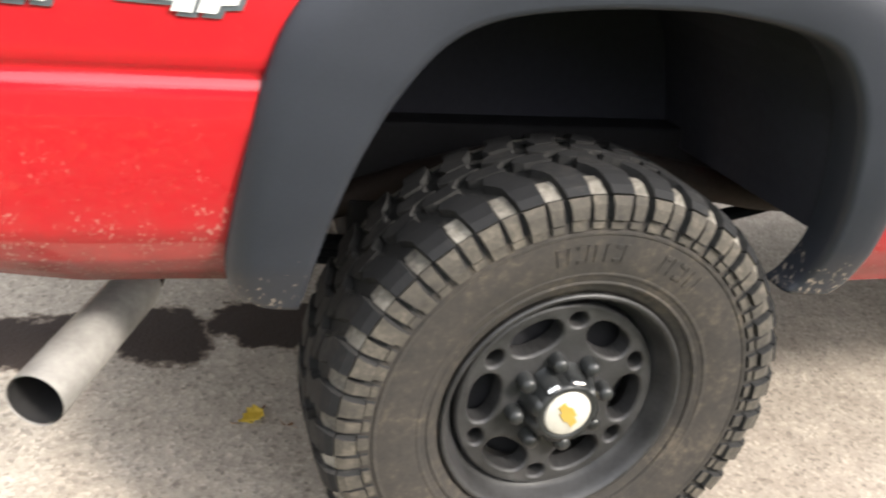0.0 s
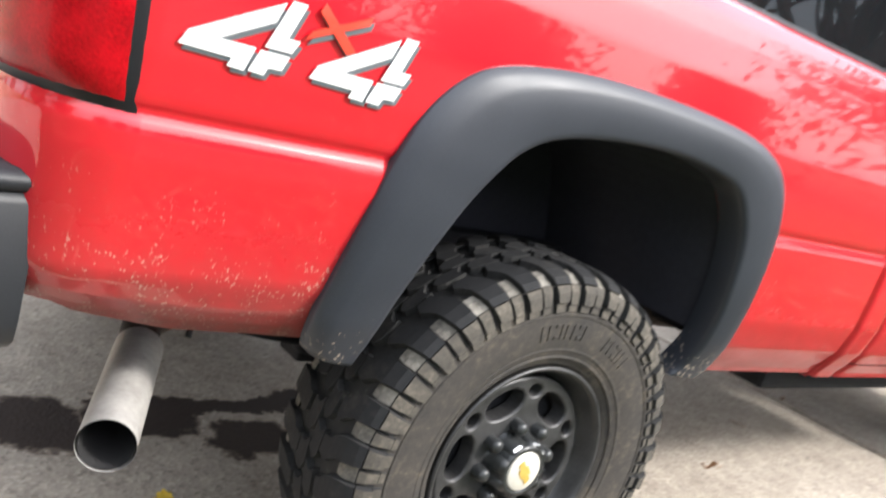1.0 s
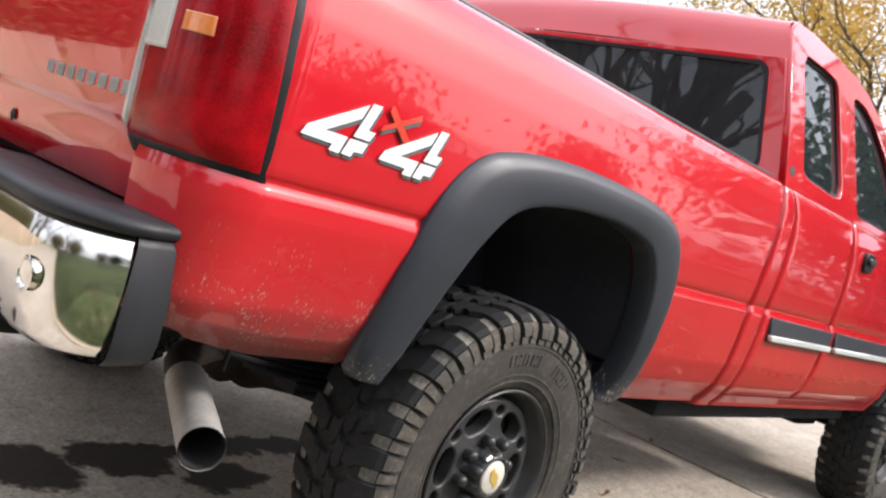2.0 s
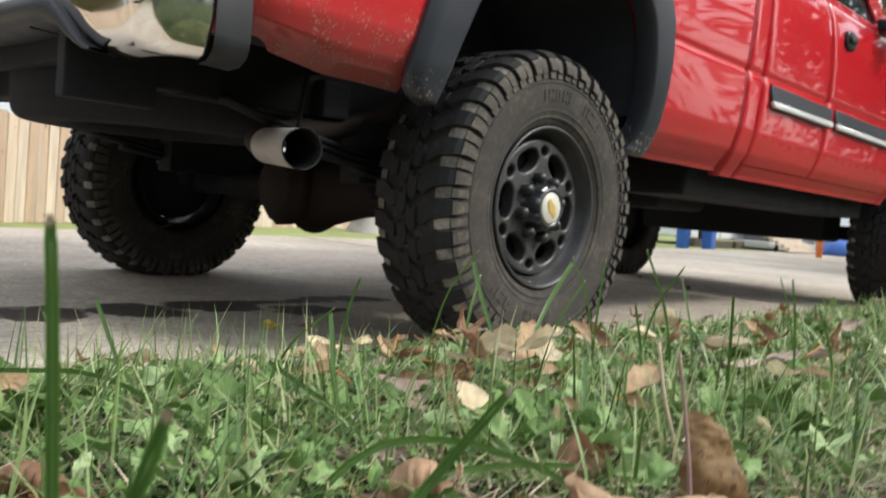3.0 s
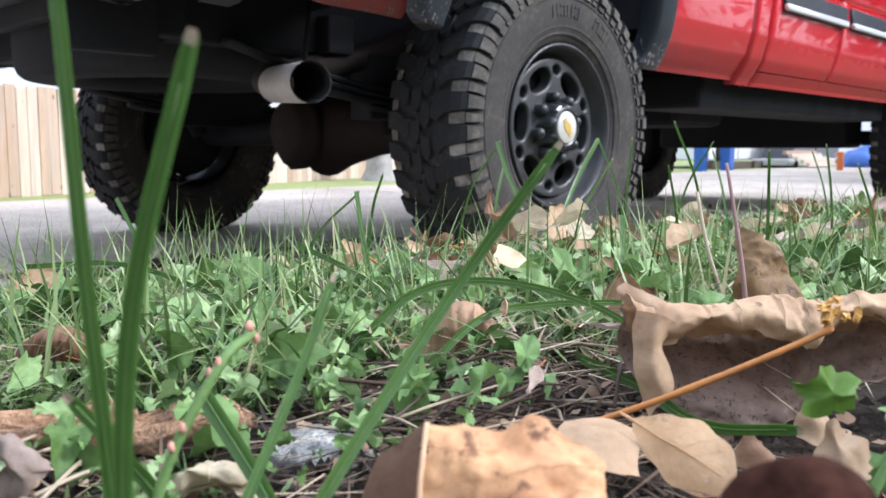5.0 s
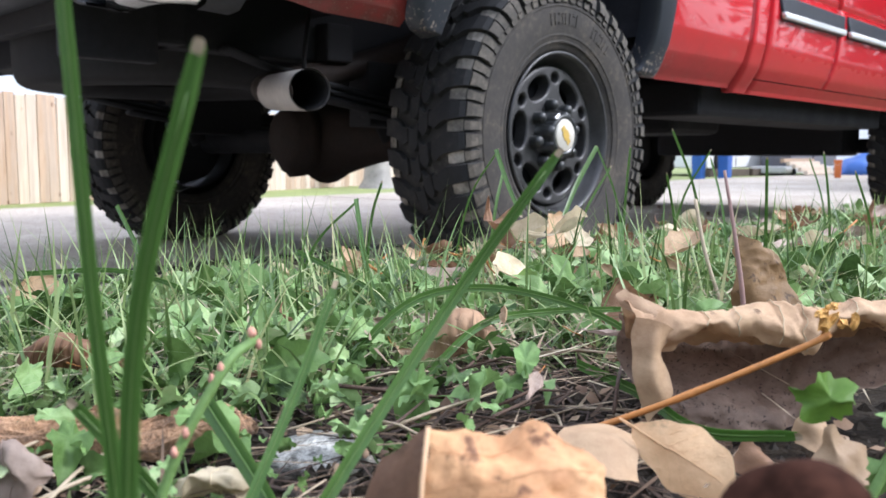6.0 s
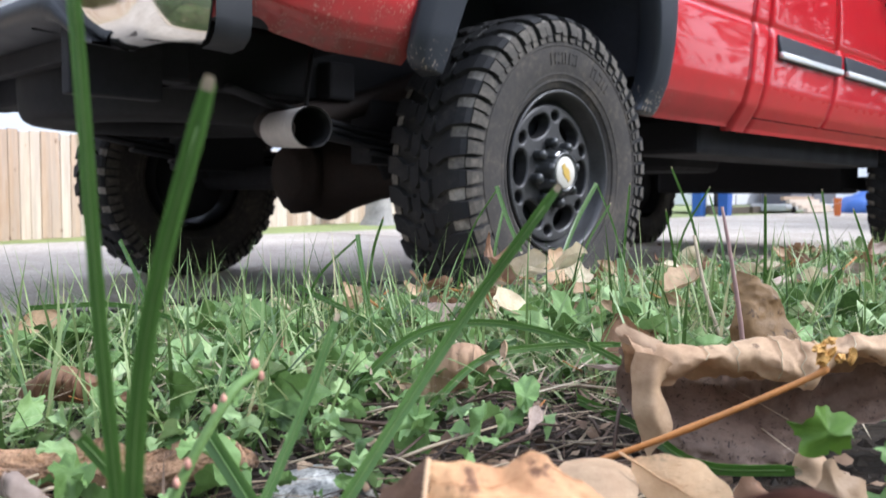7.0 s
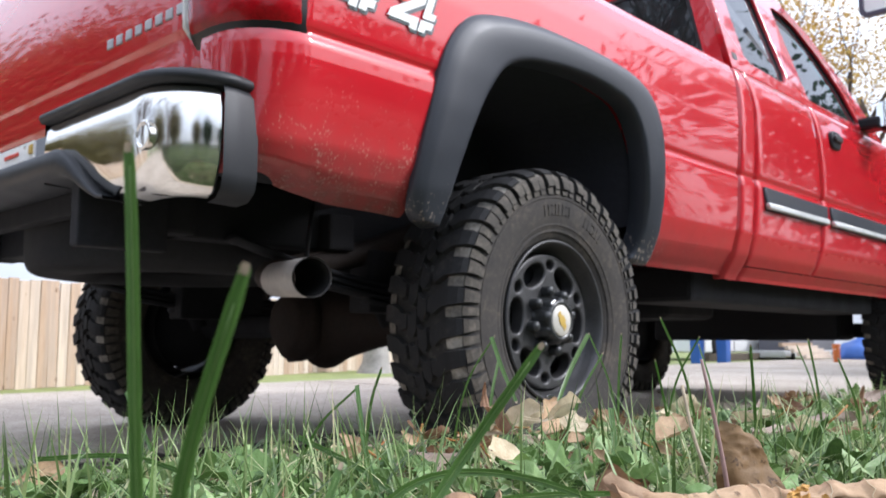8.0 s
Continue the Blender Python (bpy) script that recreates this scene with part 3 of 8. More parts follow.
def bed_plan(u):
    """Along the bed side from its front end, round the rear corner to the tailgate: place and outward way in plan."""
    L1, r = BED_END + 0.90, 0.12
    if u <= L1:
        return (BED_END - u, 0.0, 0.0, -1.0)
    a = (u - L1) / r
    if a <= math.pi / 2:
        return (-0.90 - r * math.sin(a), r - r * math.cos(a), -math.sin(a), -math.cos(a))
    w = u - L1 - r * math.pi / 2
    return (-1.02, r + w, -1.0, 0.0)


def bed_out(x, z):
    t = min(max((x + 0.1) / 1.15, 0), 1)
    t = t * t * (3 - 2 * t)
    return float(np.interp(z, BED_Z, BED_OUT)) * (1 - t) + float(np.interp(z, BED_Z, CAB_OUT)) * t


def bed_point(u, z, extra=0.0):
    x, y, nx, ny = bed_plan(u)
    o = bed_out(x, z) + extra
    if nx:
        o = o * (1 - 0.6 * min(1, -nx)) + 0.6 * min(1, -nx) * extra
    return (x + nx * o, y + ny * o, z)


def side_y(x, z):
    """The near side's y of the bed or cab skin."""
    return -bed_out(x, z) if x < BED_END else -float(np.interp(z, BED_Z, CAB_OUT))


FLARE_OUT = [(-0.535, 0.632), (-0.560, 0.655), (-0.570, 0.71), (-0.562, 0.80), (-0.546, 0.90), (-0.530, 0.98), (-0.503, 1.055), (-0.455, 1.115), (-0.385, 1.152), (-0.24, 1.177), (-0.05, 1.184),
             (0.20, 1.174), (0.35, 1.148), (0.445, 1.095), (0.500, 1.0), (0.528, 0.87), (0.543, 0.74), (0.545, 0.63), (0.530, 0.595)]
FLARE_IN = [(-0.462, 0.622), (-0.455, 0.655), (-0.446, 0.72), (-0.428, 0.80), (-0.398, 0.89), (-0.360, 0.965), (-0.308, 1.03), (-0.235, 1.066), (-0.11, 1.085), (0.02, 1.091), (0.10, 1.088),
            (0.19, 1.076), (0.27, 1.054), (0.325, 1.005), (0.365, 0.94), (0.402, 0.83), (0.424, 0.73), (0.424, 0.64), (0.405, 0.605)]


def inside(poly, x, z):
    hit, n = False, len(poly)
    for i in range(n):
        (x0, z0), (x1, z1) = poly[i], poly[(i + 1) % n]
        if (z0 > z) != (z1 > z) and x < x0 + (z - z0) * (x1 - x0) / (z1 - z0):
            hit = not hit
    return hit


def flare_base(x, z):
    """The side's soft bow under the flare, without the crease."""
    return -float(np.interp(z, [0.58, 0.64, 0.70, 0.80, 0.90, 1.0, 1.1, 1.2], [-0.065, -0.040, -0.014, 0.010, 0.027, 0.037, 0.042, 0.045]))


def flare_mesh(shift, base_y, mirrored=False):
    """The bolt-on plastic arch: a bowed band with a rolled lip that turns into the wheel well."""
    o, i = smooth_line(FLARE_OUT, 90), smooth_line(FLARE_IN, 90)
    prof = [(0.0, 0.006), (0.0, -0.007), (0.012, -0.011), (0.10, -0.019), (0.20, -0.0265), (0.28, -0.0295), (0.5, -0.031), (0.88, -0.029), (0.95, -0.027), (0.985, -0.021), (1.0, -0.012), (1.0, 0.018), (0.99, 0.04)]
    P = []
    for a, b in zip(o, i):
        row = []
        for s, dy in prof:
            x, z = a + (b - a) * s
            mid = 0.6 * base_y(*(a + (b - a) * 0.3)) + 0.4 * base_y(x, z)
            row.append((x + shift, mid + dy, z))
        P.append(row)
    v, f = grid(np.array(P))
    # close both lower ends
    n, m = len(P), len(prof)
    f += [tuple(range(m)), tuple((n - 1) * m + k for k in range(m))[::-1]]
    return (flip(v), [q[::-1] for q in f]) if mirrored else (v, f)


def bed_side(mirrored):
    us = list(np.arange(0, BED_END + 0.90, 0.02)) + list(BED_END + 0.90 + 0.12 * np.linspace(0, math.pi / 2, 12)) + [BED_END + 0.90 + 0.12 * math.pi / 2 + 0.04]
    zs = sorted(set(list(np.linspace(0.585, 1.40, 42)) + BED_Z))
    P = []
    for u in us:
        # the lower edge rises towards the rear
        low = float(np.interp(-bed_plan(u)[0], [0.35, 0.50, 0.62, 0.76, 0.89, 0.97, 1.10], [0.598, 0.640, 0.645, 0.648, 0.668, 0.69, 0.70]))
        row = []
        for z in zs:
            x, y, _ = bed_point(u, z)
            row.append((x, y, z if z > 0.75 else low + (z - 0.585) * (0.75 - low) / 0.165))
        P.append(row)
    P = np.array(P)
    hole = [(0.75 * a[0] + 0.25 * b[0], 0.75 * a[1] + 0.25 * b[1]) for a, b in zip(FLARE_OUT, FLARE_IN)]
    hole = [(-0.517, 0.3)] + hole + [(0.499, 0.3)]

    def keep(i, j):
        c = (P[i, j] + P[i + 1, j + 1]) / 2
        return not inside(hole, c[0], c[2])
    v, f = grid(P, keep)
    lots = [(v, f)]
    # rail top and the inner wall of the load bed
    xs = np.linspace(BED_END, -0.98, 20)
    Q = np.array([[(x, 0.030, 1.400), (x, 0.05, 1.402), (x, 0.095, 1.400), (x, 0.10, 1.385), (x, 0.10, 1.22), (x, 0.64, 1.21), (x, 0.64, 0.90)] for x in xs])
    lots.append(grid(Q))
    E0 = np.array([[bed_point(0, z), (BED_END, 0.10, z)] for z in zs])
    lots.append(grid(E0))
    v, f = join(*lots)
    if mirrored:
        v, f = flip(v), [q[::-1] for q in f]
    return mesh_of("bed_side", v, f)


def lamp_patch(u0, u1, z0, z1, extra, nu=14, nz=16, lean=0.0, thick=0.02):
    """A piece of the lamp that follows the bed's rear corner; lean tilts its front edge."""
    P = []
    for i in range(nu + 1):
        row = []
        for j in range(nz + 1):
            z = z0 + (z1 - z0) * j / nz
            u = u0 + (u1 - u0) * i / nu + lean * (z - 0.98) * (1 - i / nu)
            edge = min(i, nu - i, j, nz - j)
            row.append(bed_point(u, z, extra if edge else extra - thick))
        P.append(row)
    return grid(np.array(P))


def wheel_profile():
    """Half of a tyre's section, from the tread's middle over the shoulder to the bead: (sideways, radius)."""
    return [(0.0, 0.4135), (0.055, 0.413), (0.095, 0.410), (0.113, 0.405), (0.125, 0.394), (0.131, 0.380), (0.134, 0.355), (0.136, 0.328), (0.135, 0.297), (0.130, 0.266), (0.121, 0.240), (0.112, 0.226), (0.100, 0.219)]


def tread_frame(s, h):
    """A place on the tyre's section at arc length s from the middle, h above the carcass."""
    prof = smooth_line(wheel_profile(), 60)
    d = np.concatenate([[0], np.cumsum(np.linalg.norm(np.diff(prof, axis=0), axis=1))])
    w, r = np.interp(s, d, prof[:, 0]), np.interp(s, d, prof[:, 1])
    e = 0.002
    tw, tr = np.interp(s + e, d, prof[:, 0]) - np.interp(s - e, d, prof[:, 0]), np.interp(s + e, d, prof[:, 1]) - np.interp(s - e, d, prof[:, 1])
    q = math.hypot(tw, tr) or 1.0
    return w - tr / q * h, r + tw / q * h


def tyre_mesh(flat=True):
    """Mud-terrain tyre: carcass, staggered centre blocks, hooked shoulder lugs, two rings of side biters, raised rings. Axis y, outer side at -y."""
    prof = smooth_line(wheel_profile(), 26)
    half = [(w, r) for w, r in prof]
    full = [(-w, r) for w, r in half[::-1]] + half[1:]
    n = 96
    P = np.array([[(r * math.cos(2 * math.pi * k / n), w, r * math.sin(2 * math.pi * k / n)) for w, r in full] for k in range(n)])
    lots = [grid(P, loop_u=True)]
    cache = {}

    def at(side, s, a, h):
        key = (round(s, 4), round(h, 4))
        if key not in cache:
            cache[key] = tread_frame(*key)
        w, r = cache[key]
        return (r * math.cos(a), side * w, r * math.sin(a))

    kinds = [2] * (n * (len(full) - 1))
    mid = len(full) // 2
    for i in range(n):
        for j in range(len(full) - 1):
            if abs(j + 0.5 - mid) < 12:
                kinds[i * (len(full) - 1) + j] = 1

    def lug(side, cols, h, taper=0.88, wall=1, top=0):
        """cols: (s, a0, a1) across the lug; a raised block with sloping walls that follows the section."""
        V, F = [], []
        k = len(cols)
        for s, a0, a1 in cols:
            c, q = (a0 + a1) / 2, (a1 - a0) / 2
            V += [at(side, s, a0, -0.002), at(side, s, c - q * taper, h), at(side, s, c + q * taper, h), at(side, s, a1, -0.002)]
        for i in range(k - 1):
            b0, b1 = i * 4, (i + 1) * 4
            for e in range(3):
                F.append((b0 + e, b0 + e + 1, b1 + e + 1, b1 + e))
        F += [(0, 3, 2, 1), ((k - 1) * 4, (k - 1) * 4 + 1, (k - 1) * 4 + 2, (k - 1) * 4 + 3)]
        if side < 0:
            F = [q[::-1] for q in F]
        for i in range(k - 1):
            kinds.extend((wall, top, wall))
        kinds.extend((wall, wall))
        return V, F

    N = 34
    st = 2 * math.pi / N
    for side in (-1, 1):
        for k in range(N):
            a = k * st + (0 if side < 0 else st / 2)
            long = k % 2 == 0
            inner = 0.036 if long else 0.044
            # shoulder lug, bent like a hook, over the tyre's shoulder
            lots.append(lug(side, [(inner, a + 0.34 * st, a + 0.80 * st), (0.056, a + 0.30 * st, a + 0.90 * st), (0.070, a + 0.12 * st, a + 0.76 * st), (0.084, a + 0.04 * st, a + 0.66 * st), (0.098, a + 0.01 * st, a + 0.64 * st),
                                   (0.117, a + 0.00 * st, a + 0.58 * st), (0.128, a + 0.00 * st, a + 0.55 * st)], 0.0150, 0.92))
            # dusty shelf that closes the groove beside it, stepped down towards the tread's middle
            lots.append(lug(side, [(0.088, a + 0.66 * st, a + 0.98 * st), (0.104, a + 0.62 * st, a + 1.0 * st), (0.126, a + 0.58 * st, a + 0.97 * st)], 0.0050, 0.94, top=3))
            # two blocks a pitch on the shoulder, the lug's own longer than the shelf's
            lots.append(lug(side, [(0.130, a + 0.01 * st, a + 0.54 * st), (0.141, a + 0.03 * st, a + 0.51 * st), (0.162 if long else 0.157, a + 0.05 * st, a + 0.49 * st)], 0.0135, 0.86, top=4))
            lots.append(lug(side, [(0.128, a + 0.59 * st, a + 0.97 * st), (0.140, a + 0.60 * st, a + 0.96 * st), (0.163, a + 0.61 * st, a + 0.94 * st)], 0.0075, 0.84, top=4))
            # a low foot under each of them
            lots.append(lug(side, [(0.165 if long else 0.160, a + 0.06 * st, a + 0.48 * st), (0.178, a + 0.07 * st, a + 0.46 * st)], 0.0060, top=4))
            lots.append(lug(side, [(0.166, a + 0.60 * st, a + 0.95 * st), (0.177, a + 0.61 * st, a + 0.94 * st)], 0.0045, top=4))
        # centre blocks, a zigzag row on each side of the middle
        for k in range(N):
            a = k * st + (0.25 * st if side < 0 else 0.75 * st)
            lots.append(lug(side, [(0.002, a - 0.08 * st, a + 0.66 * st), (0.014, a + 0.10 * st, a + 0.86 * st), (0.024, a + 0.12 * st, a + 0.84 * st), (0.032, a + 0.02 * st, a + 0.66 * st)], 0.0145, 0.92))
        # raised rings and blocky raised bars of lettering on the sidewall
        for s0, hh in ((0.186, 0.0022), (0.262, 0.0012), (0.280, 0.0030)):
            ring = [[at(side, s0 - 0.004, a, 0), at(side, s0 - 0.002, a, hh), at(side, s0 + 0.002, a, hh), at(side, s0 + 0.004, a, 0)] for a in np.linspace(0, 2 * math.pi, 96, endpoint=False)]
            v, f = grid(np.array(ring), loop_u=True)
            lots.append((v, f if side > 0 else [q[::-1] for q in f]))
            kinds.extend([2] * len(f))
        for start in (0.9, 3.9):
            for k in range(9):
                a = start + k * 0.105
                if k in (3, 4):
                    continue
                lots.append(lug(side, [(0.205, a, a + 0.022), (0.236, a, a + 0.022)], 0.0022, wall=2, top=2))
                if k % 3:
                    lots.append(lug(side, [(0.205, a + 0.03, a + 0.075), (0.211, a + 0.03, a + 0.075)], 0.0022, wall=2, top=2))
                if k % 2:
                    lots.append(lug(side, [(0.230, a + 0.03, a + 0.075), (0.236, a + 0.03, a + 0.075)], 0.0022, wall=2, top=2))
                else:
                    lots.append(lug(side, [(0.205, a + 0.06, a + 0.082), (0.236, a + 0.06, a + 0.082)], 0.0022, wall=2, top=2))
    v, f = join(*lots)
    if flat:
        # the tyre settles on the ground and bulges a little there
        low = -0.4045
        press = np.clip((-0.36 - v[:, 2]) / 0.06, 0, 1)
        v[:, 1] *= 1 + 0.05 * press
        v[:, 2] = np.maximum(v[:, 2], low)
    me = mesh_of("tyre", v, f, smooth=False)
    for m in (RUBBER, DUST, SIDEWALL, SHELF, BITER):
        me.materials.append(m)
    me.polygons.foreach_set("material_index", kinds)
    me.polygons.foreach_set("use_smooth", [i < 96 * (len(full) - 1) for i in range(len(me.polygons))])
    return me


def ellipse(cx, cy, rx, ry, turn, n=20, power=2.0):
    out = []
    for k in range(n):
        a = 2 * math.pi * k / n
        c, s = math.cos(a), math.sin(a)
        x = rx * math.copysign(abs(c) ** (2 / power), c)
        y = ry * math.copysign(abs(s) ** (2 / power), s)
        out.append((cx + x * math.cos(turn) - y * math.sin(turn), cy + x * math.sin(turn) + y * math.cos(turn)))
    return out


def rim_disc():
    """The wheel's pierced face: six large and six small openings, dished towards the hub."""
    loops = [ellipse(0, 0, 0.187, 0.187, 0, 72)]
    for k in range(6):
        a = radians(55 + 60 * k)
        loops.append(ellipse(0.137 * math.cos(a), 0.137 * math.sin(a), 0.0285, 0.048, a, 24, 2.3))
        b = radians(85 + 60 * k)
        loops.append(ellipse(0.157 * math.cos(b), 0.157 * math.sin(b), 0.0135, 0.017, b, 16))
    me = plate(loops, 0.030, 0.007, 3)

    def bend(c):
        return Vector((c.x, 0.069 + c.z, c.y))
    mapped(me, bend)
    me.polygons.foreach_set("use_smooth", [False] * len(me.polygons))
    return me


def build_wheel(truck, hub, mirrored=False, near=True):
    """A wheel with its tyre, rim, centre cap, emblem and eight nuts. hub: the cap's outer middle."""
    turn = pose(*hub, 0, 0, 180) if mirrored else pose(*hub)
    w = new("wheel")
    w.parent = truck
    w.matrix_basis = turn
    w["label"] = "black alloy wheel with a dusty mud-terrain tyre"

    def add(name, me, material, label=""):
        ob = new(name, me)
        if not me.materials:
            me.materials.append(material)
        ob.parent = w
        if label:
            ob["label"] = label
        return ob
    t = add("tyre", WHEEL["tyre"], RUBBER, "dusty black mud-terrain tyre with chunky tread blocks")
    t.matrix_basis = pose(0, 0.134, 0)
    for key, material, label in (("rim", RIM, "dark painted rim barrel and lip"), ("rim_face", RIM, "pierced dark rim face"), ("centre_cap", HUBM, "black stepped centre cap"),
                                 ("cap_disc", CREAM, "cream white round cap disc"), ("emblem", GOLD, "plain gold emblem bar"), ("brake_drum", CHASSIS, "")):
        add(key, WHEEL[key], material, label)
    if near:
        bm = box(-0.016, 0.016, 0.011, 0.020, 0.205, 0.214, 0.002, 1)
        ob = add("balance_weight", of_bmesh("balance_weight", bm), CHROME, "small bright balance weight")
        ob.matrix_basis = Matrix.Rotation(radians(190), 4, "Y")
    for k in range(8):
        n = add("wheel_nut", WHEEL["nut"], HUBM)
        a = 2 * math.pi * k / 8 + 0.2
        n.location = (0.0835 * math.cos(a), 0, 0.0835 * math.sin(a))
        r = add("cap_rib", WHEEL["rib"], HUBM)
        r.matrix_basis = Matrix.Rotation(-(a + math.pi / 8), 4, "Y")
        if near and k in (0, 1, 2):
            e = add("worn_edge", WHEEL["wear"], CHROME, "bare bright metal where the paint has worn off")
            e.matrix_basis = r.matrix_basis.copy()
    return w


def wheel_meshes():
    out = {"tyre": tyre_mesh()}
    v, f = lathe([(0.216, 0.040), (0.220, 0.026), (0.223, 0.020), (0.224, 0.016), (0.221, 0.012), (0.216, 0.013), (0.212, 0.020), (0.207, 0.030), (0.203, 0.048), (0.196, 0.058), (0.190, 0.064), (0.188, 0.09), (0.186, 0.22), (0.19, 0.26)], (0, 0, 0), 96)
    out["rim"] = mesh_of("rim", v, f)
    out["rim_face"] = rim_disc()
    v, f = lathe([(0.0, 0.003), (0.045, 0.003), (0.047, 0.0), (0.053, 0.0), (0.056, 0.004), (0.058, 0.012), (0.060, 0.030), (0.063, 0.036), (0.065, 0.045), (0.066, 0.050), (0.075, 0.053), (0.095, 0.056), (0.103, 0.064), (0.105, 0.078)], (0, 0, 0), 64)
    out["centre_cap"] = mesh_of("centre_cap", v, f)
    # a lobe of the cap's fluted barrel: a bevelled wedge
    P = [[(r, h, w * s) for s in (-1, -0.75, 0, 0.75, 1)] for r, h, w in ((0.054, 0.000, 0.0145), (0.0605, 0.003, 0.016), (0.064, 0.012, 0.0165), (0.068, 0.034, 0.0175), (0.073, 0.046, 0.0185), (0.080, 0.054, 0.0195))]
    for row in P:
        for k in (0, 4):
            row[k] = (row[k][0] - 0.008, row[k][1] + 0.006, row[k][2])
    wear = np.array([[((r + 0.0008), h - 0.0006, w * s) for s in (-0.7, -0.25, 0.3, 0.66)] for r, h, w in ((0.0585, 0.0018, 0.0145), (0.0606, 0.003, 0.0155), (0.0626, 0.0075, 0.012))])
    v, f = grid(wear)
    out["wear"] = mesh_of("worn_edge", v, [q[::-1] for q in f])
    v, f = grid(np.array(P))
    out["rib"] = mesh_of("cap_rib", v, [q[::-1] for q in f])
    v, f = lathe([(0.0, -0.0015), (0.040, -0.0015), (0.043, 0.001), (0.043, 0.004)], (0, 0, 0), 40)
    out["cap_disc"] = mesh_of("cap_disc", v, f)
    me = plate([[(-0.022, -0.007), (-0.008, -0.007), (-0.011, -0.011), (0.008, -0.011), (0.010, -0.007), (0.024, -0.007), (0.020, 0.006), (0.008, 0.006), (0.011, 0.011), (-0.008, 0.011), (-0.010, 0.006), (-0.024, 0.006)]], 0.002)
    q = pose(0, -0.0025, 0, 90, 55, 0)
    out["emblem"] = mapped(me, lambda c: q @ Vector((c.x * 1.15, c.y * 1.15, c.z)))
    v, f = lathe([(0.0, 0.016), (0.007, 0.0165), (0.0125, 0.020), (0.0150, 0.027), (0.0155, 0.040), (0.0160, 0.056), (0.0205, 0.060), (0.0205, 0.076)], (0, 0, 0), 14)
    out["nut"] = mesh_of("wheel_nut", v, f)
    v, f = lathe([(0.0, 0.100), (0.150, 0.100), (0.165, 0.107), (0.168, 0.18), (0.165, 0.20), (0.0, 0.205)], (0, 0, 0), 48)
    out["brake_drum"] = mesh_of("brake_drum", v, f)
    return out


def text_four(dx, dz):
    """The sticker's block figure 4, in a wedge, a stem and a foot, as loops of (x, z) moved by dx, dz."""
    wedge = [(-0.880, 1.066), (-0.811, 1.064), (-0.815, 1.053), (-0.792, 1.052), (-0.783, 1.083), (-0.833, 1.083), (-0.765, 1.120), (-0.757, 1.146), (-0.871, 1.084)]
    stem = [(-0.772, 1.087), (-0.734, 1.087), (-0.726, 1.104), (-0.744, 1.104), (-0.728, 1.151), (-0.749, 1.151)]
    foot = [(-0.787, 1.053), (-0.765, 1.052), (-0.761, 1.062), (-0.742, 1.063), (-0.735, 1.082), (-0.776, 1.082)]
    return [[(x + dx, z + dz) for x, z in loop] for loop in (wedge, stem, foot)]


def sheet_on_side(name, loops, material, parent, lift, label=""):
    """A thin sticker or trim that lies on the near side of the bed."""
    me = plate([loops], 0.0012)
    def put(c):
        return Vector((c.x, side_y(c.x, c.y) - lift - c.z, c.y))
    bm = bmesh.new()
    bm.from_mesh(me)
    bmesh.ops.subdivide_edges(bm, edges=[e for e in bm.edges if e.calc_length() > 0.05], cuts=2)
    for v in bm.verts:
        v.co = put(v.co)
    bpy.data.meshes.remove(me)
    return part(name, bm, material, parent, label)


def cab_panel(x_rear, x_front, z_low=0.585, z_high=1.40, hole=None, n=None, extra=0.0):
    """A stretch of the cab's side skin; the two edges are functions of z."""
    zs = sorted(set([z for z in BED_Z if z_low <= z <= z_high] + list(np.linspace(z_low, z_high, 30))))
    n = n or 24
    P = []
    for i in range(n + 1):
        row = []
        for z in zs:
            x = x_rear(z) + (x_front(z) - x_rear(z)) * i / n
            o = float(np.interp(z, BED_Z, CAB_OUT)) + extra
            edge = 0.004 if i in (0, n) else 0.0
            row.append((x, -(o - edge) + front_tuck(x, z), z))
        P.append(row)
    P = np.array(P)
    # a folded rim at both ends, so that the gaps have depth
    first, last = P[0].copy(), P[-1].copy()
    first[:, 1] += 0.03
    last[:, 1] += 0.03
    P = np.concatenate([[first], P, [last]])

    def keep(i, j):
        if hole is None:
            return True
        c = (P[i, j] + P[i + 1, j + 1]) / 2
        return not inside(hole, c[0], c[2])
    return grid(P, keep)


def front_tuck(x, z):
    """The fender draws in towards the nose."""
    t = max(0.0, (x - 3.9) / 0.7)
    return 0.22 * t * t


def tumble(z):
    """How far the cab's windows lean in above the belt line."""
    t = max(0.0, z - 1.40)
    return 0.024 + 0.20 * t + 0.22 * t * t


